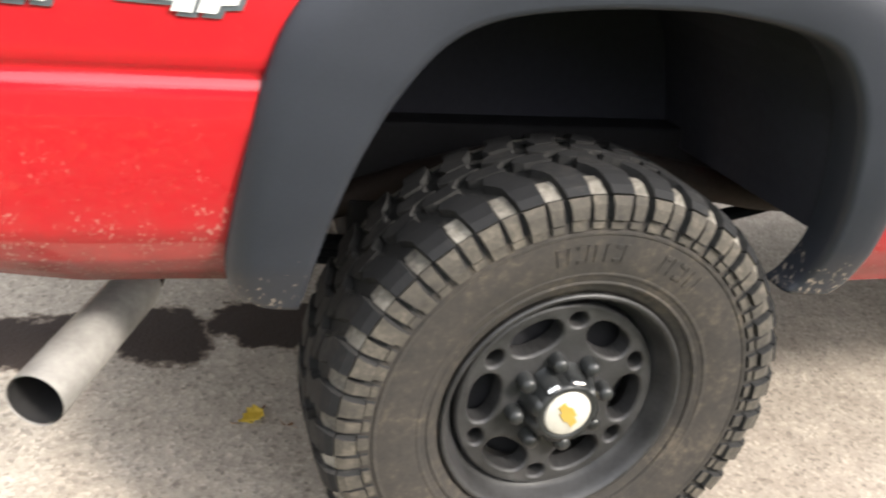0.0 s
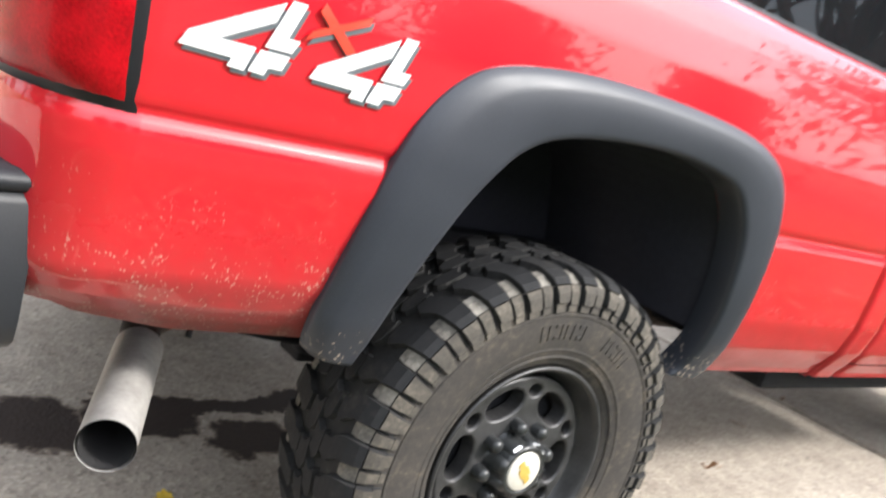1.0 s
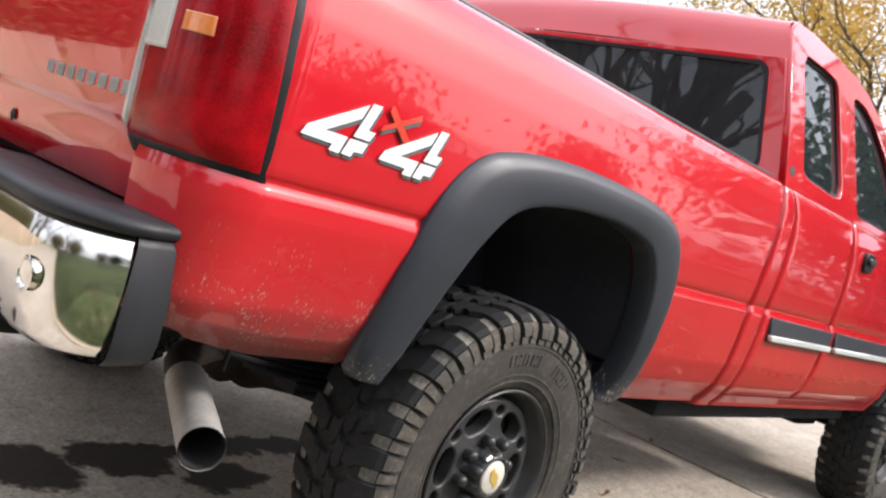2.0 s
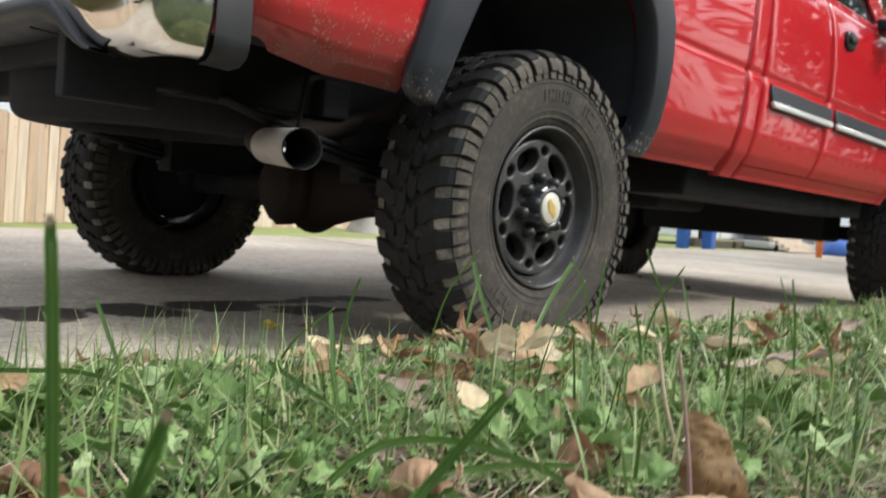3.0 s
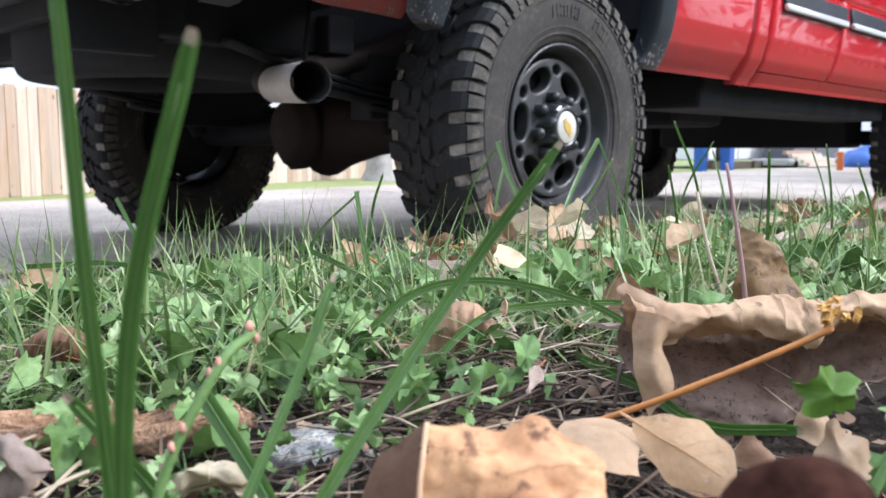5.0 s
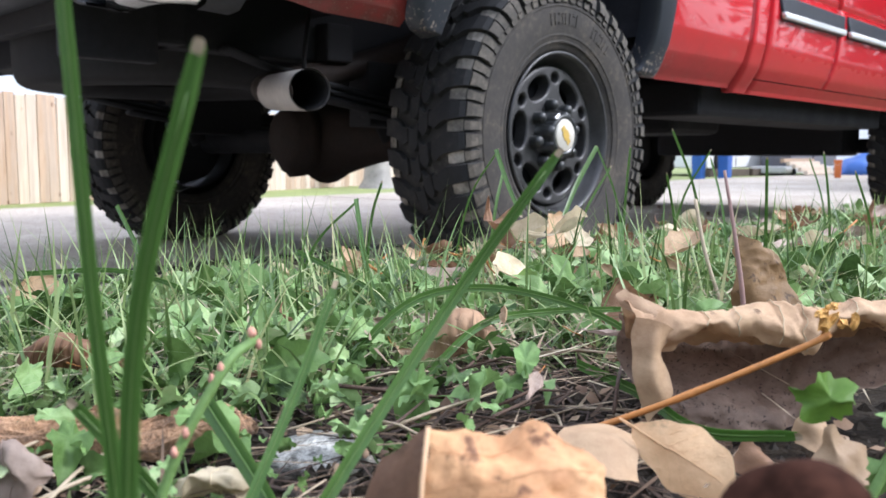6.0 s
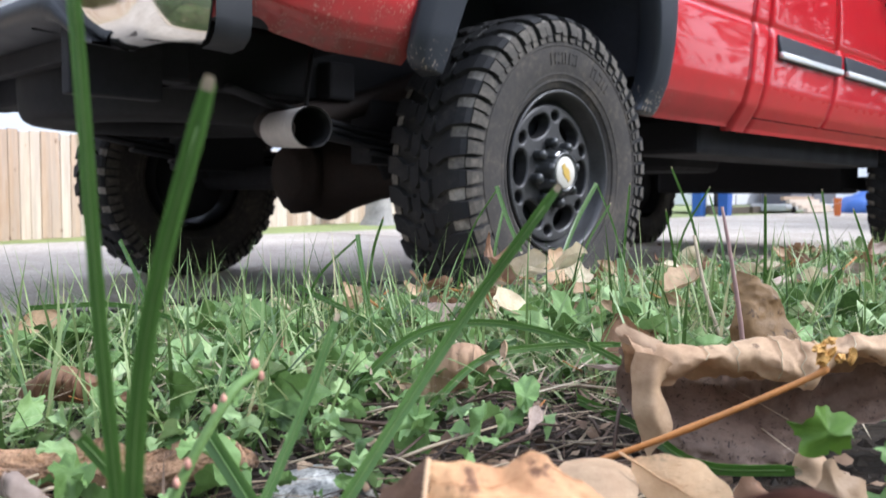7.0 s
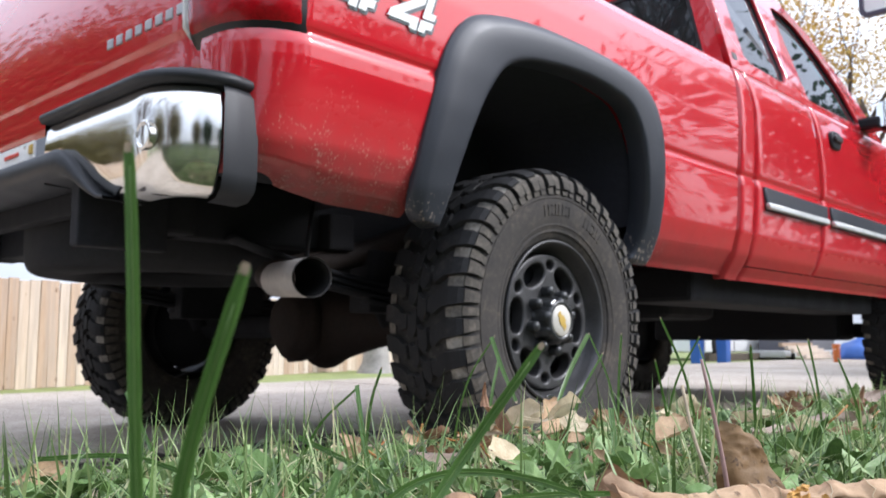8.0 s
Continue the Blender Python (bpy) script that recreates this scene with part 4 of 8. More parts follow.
def greenhouse(truck):
    outline = [(1.135, 1.392), (1.135, 1.60), (1.15, 1.80), (1.19, 1.93), (1.26, 1.985), (1.45, 2.0), (1.95, 1.99), (2.10, 1.965), (2.30, 1.87), (2.70, 1.56), (2.88, 1.42), (2.90, 1.392)]
    rear_w = [(1.285, 1.475), (1.275, 1.70), (1.285, 1.84), (1.33, 1.885), (1.55, 1.895), (1.66, 1.89), (1.675, 1.86), (1.705, 1.50), (1.69, 1.455), (1.62, 1.445), (1.33, 1.455)]
    door_w = [(1.905, 1.45), (1.86, 1.82), (1.87, 1.875), (1.92, 1.89), (2.04, 1.885), (2.14, 1.85), (2.30, 1.735), (2.46, 1.59), (2.585, 1.45), (2.57, 1.425), (1.93, 1.425)]
    me = plate([outline, rear_w, door_w], 0.02, 0.004)
    flipped = me.copy()
    mapped(me, lambda c: Vector((c.x, tumble(c.y) - c.z, c.y)))
    mapped(flipped, lambda c: Vector((c.x, WIDTH - tumble(c.y) + c.z, c.y)))
    part("window_frame", me, PAINT, truck, "red cab pillars round the side windows")
    part("window_frame", flipped, PAINT, truck)
    for loop, nm in ((rear_w, "rear_side_window"), (door_w, "door_window")):
        g = plate([loop], 0.004)
        g2 = g.copy()
        mapped(g, lambda c: Vector((c.x, tumble(c.y) + 0.008 - c.z, c.y)))
        mapped(g2, lambda c: Vector((c.x, WIDTH - tumble(c.y) - 0.008 + c.z, c.y)))
        part(nm, g, GLASS, truck, "dark tinted side window").visible_shadow = False
        part(nm, g2, GLASS, truck).visible_shadow = False
        cx, cz = sum(p[0] for p in loop) / len(loop), sum(p[1] for p in loop) / len(loop)
        grown = [(cx + (x - cx) * 1.008, cz + (z - cz) * 1.012) for x, z in loop]
        shrunk = [(cx + (x - cx) * 0.968, cz + (z - cz) * 0.95) for x, z in loop]
        seal = plate([grown, shrunk], 0.006)
        mapped(seal, lambda c: Vector((c.x, tumble(c.y) + 0.004 - c.z, c.y)))
        part("window_seal", seal, PLASTIC, truck)
    # roof, back wall with its window, windscreen and dashboard shell
    ys = np.linspace(0, 1, 13)
    line = smooth_line([(1.15, 1.80), (1.19, 1.93), (1.27, 1.985), (1.5, 2.004), (1.95, 1.995), (2.12, 1.965)], 30)
    P = []
    for x, z in line:
        y0 = tumble(z)
        P.append([(x, y0 + (WIDTH - 2 * y0) * s, z + 0.03 * math.sin(math.pi * s)) for s in ys])
    v, f = grid(np.array(P))
    part("roof", mesh_of("roof", v, f), PAINT, truck, "red cab roof")
    wall_loops = [[(tumble(0) , 0.92), (WIDTH - tumble(0), 0.92), (WIDTH - tumble(1.4), 1.40), (WIDTH - tumble(1.82), 1.82), (tumble(1.82), 1.82), (tumble(1.4), 1.40)]]
    rw = [(y + (0.085 * (z - 1.42) / 0.38 if y < 1 else -0.085 * (z - 1.42) / 0.38), z) for y, z in rounded(0.115, WIDTH - 0.115, 1.42, 1.80, 0.04)]
    rw_in = [(WIDTH / 2 + (y - WIDTH / 2) * 0.985, 1.61 + (z - 1.61) * 0.93) for y, z in rw]
    me = plate([wall_loops[0], rw], 0.02, 0.003)
    part("cab_back", mapped(me, lambda c: Vector((1.150 + c.z, c.x, c.y))), PAINT, truck, "red back wall of the cab")
    g = plate([rw], 0.004)
    part("back_window", mapped(g, lambda c: Vector((1.146 + c.z, c.x, c.y))), GLASS, truck, "dark back window that mirrors bare branches").visible_shadow = False
    s = plate([rw, rw_in], 0.01)
    part("back_window_seal", mapped(s, lambda c: Vector((1.142 + c.z, c.x, c.y))), PLASTIC, truck)
    P = np.array([[(2.12 + 0.76 * t, tumble(1.965 - 0.57 * t) + (WIDTH - 2 * tumble(1.965 - 0.57 * t)) * s, 1.965 - 0.57 * t + 0.02 * math.sin(math.pi * s)) for s in ys] for t in np.linspace(0, 1, 8)])
    v, f = grid(P)
    part("windscreen", mesh_of("windscreen", v, f), GLASS, truck).visible_shadow = False
    part("cab_floor", box(1.16, 2.9, 0.10, WIDTH - 0.10, 0.72, 0.76), CHASSIS, truck)
    for y0 in (0.18, 1.12):
        part("seat", box(1.95, 2.05, y0, y0 + 0.55, 0.95, 1.62, 0.04, 3), PLASTIC, truck)
    part("dashboard", box(2.62, 2.95, 0.12, WIDTH - 0.12, 1.0, 1.38, 0.05, 3), PLASTIC, truck)


def build_truck():
    truck = thing("pickup_truck", "lifted red extended-cab pickup truck with grey flares, muddy lower panels", "truck", at=(0, 0, 0))
    part("bed_side", bed_side(False), PAINT, truck, "glossy red bed side with mud specks")
    part("bed_side", bed_side(True), PAINT, truck)
    part("bed_floor", box(-1.0, BED_END, 0.62, WIDTH - 0.62, 0.86, 0.90), CHASSIS, truck)
    part("bed_front", box(BED_END - 0.03, BED_END - 0.004, 0.08, WIDTH - 0.08, 0.80, 1.395), PAINT, truck)
    for y in (0.0, WIDTH):
        part("bed_rail_cap", box(-0.98, BED_END - 0.01, (y + 0.035) if y == 0 else y - 0.10, (y + 0.10) if y == 0 else y - 0.035, 1.399, 1.412, 0.005), FLARE, truck, "grey plastic rail cap")
    # tailgate with its pressed lower step
    P = []
    for z, x in ((0.872, -1.010), (0.878, -1.022), (0.955, -1.026), (0.985, -1.028), (1.005, -1.036), (1.012, -1.040), (1.20, -1.044), (1.36, -1.042), (1.392, -1.034), (1.402, -1.015), (1.402, -0.965)):
        P.append([(x + 0.006 * (abs(s - 0.5) > 0.497), 0.184 + (WIDTH - 0.368) * s, z) for s in np.linspace(0, 1, 40)])
    v, f = grid(np.array(P))
    gate = part("tailgate", mesh_of("tailgate", v, f), PAINT, truck, "red tailgate with a worn lower edge")
    part("tailgate_inner", box(-0.985, -0.955, 0.15, WIDTH - 0.15, 0.88, 1.39), PAINT, truck)
    # black strips stand in for the shade inside the gaps
    for y0, y1 in ((0.140, 0.190), (WIDTH - 0.190, WIDTH - 0.140)):
        part("gate_gap", box(-1.012, -1.0, y0, y1, 0.87, 1.39, 0.002, 1), SOOT_AND_SHADE, truck, "black strip that stands for the shade in the gap beside the tailgate")
    # plain raised bars where the maker's name stands
    for k in range(9):
        y = 0.560 - k * 0.0465
        bm = box(-1.0435, -1.036, y - 0.016, y + 0.016, 1.041, 1.067, 0.004)
        part("badge_bar", bm, BADGE, gate, "small dull chrome badge bar")
    part("scuff", mesh_of("scuff", *lathe([(0.0, -0.002), (0.012, -0.001), (0.014, 0.0)], (-1.028, 0.72, 0.935), 10, "x")), SOOT_AND_SHADE, gate)
    # tail lamp that wraps round the corner
    L = BED_END + 0.90
    for far in (False, True):
        lamp = new("tail_lamp")
        lamp.parent = truck
        lamp["label"] = "red tail lamp with clear reversing lens and black surround"
        pieces = (("lamp_surround", (L - 0.010, L + 0.285, 0.955, 1.385, 0.006), PLASTIC), ("red_lens", (L + 0.004, L + 0.275, 0.967, 1.378, 0.012), LAMP_RED),
                  ("clear_lens", (L + 0.175, L + 0.266, 1.125, 1.265, 0.016), LAMP_CLEAR), ("inner_strip", (L + 0.272, L + 0.286, 0.98, 1.38, 0.010), LAMP_CLEAR), ("amber_glint", (L + 0.10, L + 0.17, 1.165, 1.20, 0.015), LAMP_AMBER))
        for nm, (u0, u1, z0, z1, e), material in pieces:
            v, f = lamp_patch(u0, u1, z0, z1, e, lean=0.06)
            if far:
                v, f = flip(v), [q[::-1] for q in f]
            part(nm, mesh_of(nm, v, f), material, lamp)
    # flares and wheel wells
    for shift, base in ((0.0, flare_base), (3.655, lambda x, z: flare_base(x, z) + 0.02)):
        for far in (False, True):
            v, f = flare_mesh(shift, base, far)
            part("wheel_flare", mesh_of("wheel_flare", v, f), FLARE, truck, "dark grey plastic wheel arch flare, scuffed low down" if not far else "")
            o = smooth_line(FLARE_IN, 40)
            o = [(x * 1.05 + shift, z + 0.014 if z > 0.9 else z) for x, z in o if z > 0.70]
            P = np.array([[(x, y, z) for y in (0.02, 0.2, 0.40, 0.57)] for x, z in o])
            v, f = grid(P)
            ring = list(range(3, len(v), 4))
            f = f + [tuple(ring)]
            if far:
                v = flip(v)
            part("wheel_well", mesh_of("wheel_well", v, f, False), SHADE_LINER, truck)
    # cab: corner, doors, fender, rocker
    gap1 = lambda z: 1.255 + 0.015 * math.sin((z - 0.6) * 4) - (0.05 * max(0, (z - 1.2) / 0.2) ** 2 if z > 1.2 else 0)
    gap2 = lambda z: 1.965 - 0.04 * max(0.0, (0.80 - z) / 0.2) ** 1.5 - 0.09 * max(0, (z - 0.9) / 0.5) ** 1.5
    gap3 = lambda z: 3.13 - 0.10 * max(0.0, (0.95 - z) / 0.35)
    front_hole = [(x + 3.655, z) for x, z in [(0.75 * a[0] + 0.25 * b[0], 0.75 * a[1] + 0.25 * b[1]) for a, b in zip(FLARE_OUT, FLARE_IN)]]
    front_hole = [(3.655 - 0.60, 0.3)] + front_hole + [(3.655 + 0.499, 0.3)]
    pieces = (("cab_corner", lambda z: CAB_START + 0.004, lambda z: gap1(z) - 0.003, 0.585, None, 8), ("rear_door", lambda z: gap1(z) + 0.003, lambda z: gap2(z) - 0.003, 0.640, None, 24),
              ("front_door", lambda z: gap2(z) + 0.003, lambda z: gap3(z) - 0.003, 0.640, front_hole, 40), ("front_fender", lambda z: gap3(z) + 0.003, lambda z: 4.52, 0.585, front_hole, 64),
              ("rocker_panel", lambda z: gap1(z) + 0.001, lambda z: 3.05, 0.585, None, 40))
    for nm, a, b, zl, hole, n in pieces:
        zh = 1.40 if nm != "rocker_panel" else 0.636
        if nm == "front_fender":
            zh = 1.36
        v, f = cab_panel(a, b, zl, zh, hole, n)
        part(nm, mesh_of(nm, v, f), PAINT, truck, "red " + nm.replace("_", " "))
        part(nm, mesh_of(nm, flip(v), [q[::-1] for q in f]), PAINT, truck)
    greenhouse(truck)
    # hood, nose and front bumper
    P = []
    for x in np.linspace(2.86, 4.52, 16):
        t = (x - 2.86) / 1.66
        z = 1.43 - 0.07 * t - 0.05 * t ** 4
        y0 = 0.03 + front_tuck(x, 1.3)
        P.append([(x, y0 + (WIDTH - 2 * y0) * s, z - 0.07 * (abs(2 * s - 1) ** 6) + 0.03 * math.sin(math.pi * s)) for s in np.linspace(0, 1, 17)])
    v, f = grid(np.array(P))
    part("hood", mesh_of("hood", v, f), PAINT, truck, "red engine hood")
    part("nose", box(4.42, 4.56, 0.24, WIDTH - 0.24, 0.86, 1.32, 0.03, 3), PLASTIC, truck)
    part("front_bumper", box(4.45, 4.68, 0.16, WIDTH - 0.16, 0.62, 0.86, 0.03, 3), CHROME, truck)
    part("inner_fender", box(3.2, 4.4, 0.55, WIDTH - 0.55, 0.75, 1.25, 0.02), SHADE_LINER, truck)
    # body-side mouldings with a bright strip
    for a, b in ((1.325, 1.985), (2.03, 3.125)):
        for far in (False, True):
            slant = 0.02
            me = plate([[(a + 0.03, 0.862), (b, 0.862), (b - slant * 0, 0.945), (a, 0.950)]], 0.012, 0.003)
            st = plate([[(a + 0.026, 0.866), (b, 0.866), (b, 0.888), (a + 0.016, 0.888)]], 0.010, 0.004)
            sgn, base = (1, 0) if not far else (-1, WIDTH)
            y = -0.012
            mapped(me, lambda c: Vector((c.x, base + sgn * (y - c.z), c.y)))
            mapped(st, lambda c: Vector((c.x, base + sgn * (y - 0.009 - c.z), c.y)))
            mo = part("side_moulding", me, FLARE, truck, "grey side moulding" if not far else "")
            part("bright_strip", st, SATIN, mo, "satin bright strip")
    # door handle in its recess
    hd = part("door_handle", mapped(plate([rounded(2.045, 2.165, 1.225, 1.305, 0.03)], 0.014, 0.005), lambda c: Vector((c.x, -0.021 - c.z, c.y))), PLASTIC, truck, "black door handle")
    part("handle_grip", mapped(plate([rounded(2.062, 2.150, 1.255, 1.285, 0.012)], 0.012, 0.005), lambda c: Vector((c.x, -0.036 - c.z, c.y))), HUBM, hd)
    part("fuel_badge", box(2.85, 3.06, -0.020, -0.012, 1.008, 1.028, 0.003), CHROME, truck, "small silver badge bar")
    part("cab_badge", mapped(plate([rounded(1.165, 1.205, 1.435, 1.465, 0.006)], 0.004), lambda c: Vector((c.x, tumble(c.y) - 0.012 - c.z, c.y))), HUBM, truck)
    # door mirror
    mir = part("door_mirror", box(2.62, 2.73, -0.245, -0.05, 1.40, 1.555, 0.04, 4), PLASTIC, truck, "black door mirror")
    part("mirror_glass", mapped(plate([rounded(-0.232, -0.063, 1.415, 1.540, 0.03)], 0.004), lambda c: Vector((2.610 - 0.2 * (c.x + 0.15) + c.z, c.x, c.y))), MIRROR, mir)
    part("mirror_arm", box(2.58, 2.70, -0.08, 0.03, 1.41, 1.47, 0.015), PLASTIC, mir)
    # stickers: the reading 4x4
    st = new("sticker")
    st.parent = truck
    st["label"] = "white and red 4x4 sticker with grey shadow"
    for dx, dz, material, lift in ((0.006, -0.006, GREYV, 0.0025), (0.0, 0.0, WHITE, 0.005)):
        for cx, cz in ((0.0, 0.0), (0.178, -0.003)):
            for loop in text_four(cx + dx, cz + dz):
                sheet_on_side("figure_four", loop, material, st, lift)
    for dx, dz, material, lift in ((0.006, -0.006, GREYV, 0.0025), (0.0, 0.0, REDV, 0.006)):
        for a, loop in enumerate(([(-0.704, 1.160), (-0.710, 1.148), (-0.658, 1.104), (-0.644, 1.110)], [(-0.632, 1.161), (-0.714, 1.122), (-0.722, 1.109), (-0.635, 1.149)])):
            sheet_on_side("letter_x", [(x + dx, z + dz) for x, z in loop], material, st, lift + 0.001 * a)
    build_bumper(truck)
    build_underside(truck)
    for x in (0.0, 3.655):
        build_wheel(truck, (x, 0.0, 0.405), False, x == 0.0)
        build_wheel(truck, (x, 2.16, 0.405), True, False)
    return truck


def bumper_line(n_corner=10):
    """Plan of the rear bumper's outer face from the middle to the near end, with its way outwards."""
    out = [(-1.168, y, -1.0, 0.0) for y in np.linspace(WIDTH / 2, 0.16, 14)]
    for k in range(1, n_corner + 1):
        a = math.pi / 2 * k / n_corner
        out.append((-1.168 + 0.13 * (1 - math.cos(a)), 0.16 - 0.13 * math.sin(a), -math.cos(a), -math.sin(a)))
    out += [(x, 0.03 + 0.02 * (x + 1.04) / 0.1, 0.0, -1.0) for x in (-1.02, -1.0, -0.975)]
    return out


def sweep(line, section):
    """Section: (outwards, z) along a plan line of (x, y, nx, ny)."""
    return grid(np.array([[(x + nx * o, y + ny * o, z) for o, z in section] for x, y, nx, ny in line]))


def build_bumper(truck):
    b = new("rear_bumper")
    b.parent = truck
    b["label"] = "chrome rear step bumper with black step pad and end caps"
    line = bumper_line()
    for far in (False, True):
        def put(nm, lot, material, label=""):
            v, f = lot
            if far:
                v, f = flip(v), [q[::-1] for q in f]
            part(nm, mesh_of(nm, v, f), material, b, label)
        inner = [(-1.168, y, -1.0, 0.0) for y in (0.585, 0.50, 0.42, 0.34, 0.27, 0.20)]
        round_ = [p for p in line if p[1] < 0.165]
        wing = inner + [p for p in round_ if not (p[1] < 0.05 and p[0] > -1.052)]
        v, f = sweep(wing, [(-0.06, 0.838), (-0.012, 0.838), (-0.002, 0.830), (0.004, 0.79), (0.004, 0.74), (-0.002, 0.69), (-0.014, 0.65), (-0.03, 0.632), (-0.06, 0.626)])
        # the wing ends on the lower step
        foot = np.interp(v[:, 1], [0.285, 0.335, 0.385, 0.435, 0.485], [0.60, 0.660, 0.700, 0.738, 0.752])
        v[:, 2] = np.maximum(v[:, 2], foot)
        put("chrome_face", (v, f), CHROME, "chrome bumper wing")
        put("step_pad", sweep([(-1.168, 0.60, -1.0, 0.0)] + inner + round_, [(-0.16, 0.870), (-0.05, 0.872), (0.000, 0.868), (0.013, 0.860), (0.015, 0.850), (0.008, 0.840), (-0.03, 0.837)]), STEP, "ribbed black step pad")
        cap = [(x, y, nx, ny) for x, y, nx, ny in line if y < 0.05 and x > -1.072]
        put("end_cap", sweep(cap, [(-0.05, 0.845), (0.004, 0.841), (0.012, 0.825), (0.012, 0.67), (0.004, 0.64), (-0.02, 0.622), (-0.06, 0.618)]), STEP, "black bumper end cap")
        put("wing_end", grid(np.array([[(-1.168, 0.60, 0.868), (-1.02, 0.62, 0.868)], [(-1.168, 0.587, 0.70), (-1.02, 0.62, 0.70)]])), PLASTIC)
        mid = [(-1.088, y, -1.0, 0.0) for y in (0.60, 0.70, 0.85, WIDTH / 2)]
        put("centre_face", sweep(mid, [(-0.02, 0.865), (0.0, 0.86), (0.0, 0.74)]), PLASTIC)
        lots = []
        for y in np.linspace(0.285, WIDTH / 2, 26):
            t = min(1.0, (y - 0.285) / 0.20)
            t = t * t * (3 - 2 * t)
            zt, zb, o = 0.640 + 0.124 * t, 0.634 + 0.070 * t, 0.004 + 0.024 * t
            lots.append([(-1.168 - q, y, z) for q, z in ((-0.09, zt + 0.001), (o * 0.6, zt), (o, zt - 0.010 * t), (o, zb + 0.012 * t), (o * 0.4, zb), (-0.09, zb - 0.004))])
        put("lower_step", grid(np.array(lots)), STEP, "dark lower step insert")
        v, f = lathe([(0.0, 0.012), (0.010, 0.010), (0.018, 0.004), (0.023, -0.0045), (0.026, -0.0055), (0.029, -0.003)], (-1.168, 0.125, 0.738), 28, "x")
        put("round_dimple", (v, f), CHROME, "round chrome dimple")
    part("backing", box(-1.07, -1.03, 0.10, WIDTH - 0.10, 0.65, 0.80), CHASSIS, b)
    pl = part("licence_plate", mapped(plate([rounded(0.79, 1.095, 0.735, 0.845, 0.008)], 0.004), lambda c: Vector((-1.115 - c.z, c.x, c.y))), WHITE, truck, "white plate with plain dark bars")
    for k in range(7):
        y = 0.81 + k * 0.038
        part("plate_bar", box(-1.121, -1.1175, y, y + 0.024, 0.747, 0.795, 0.001, 1), GREYV, pl)
    part("plate_line", box(-1.121, -1.1175, 0.89, 0.98, 0.818, 0.828, 0.001, 1), REDV, pl)
    part("plate_tag", box(-1.121, -1.1175, 0.798, 0.820, 0.812, 0.836, 0.001, 1), GOLD, pl)
    hole = lathe([(0.0, -0.001), (0.005, -0.001), (0.006, 0.0)], (-1.118, 0.85, 0.836), 8, "x")
    part("plate_bolt", mesh_of("plate_bolt", *hole), CHROME, pl)


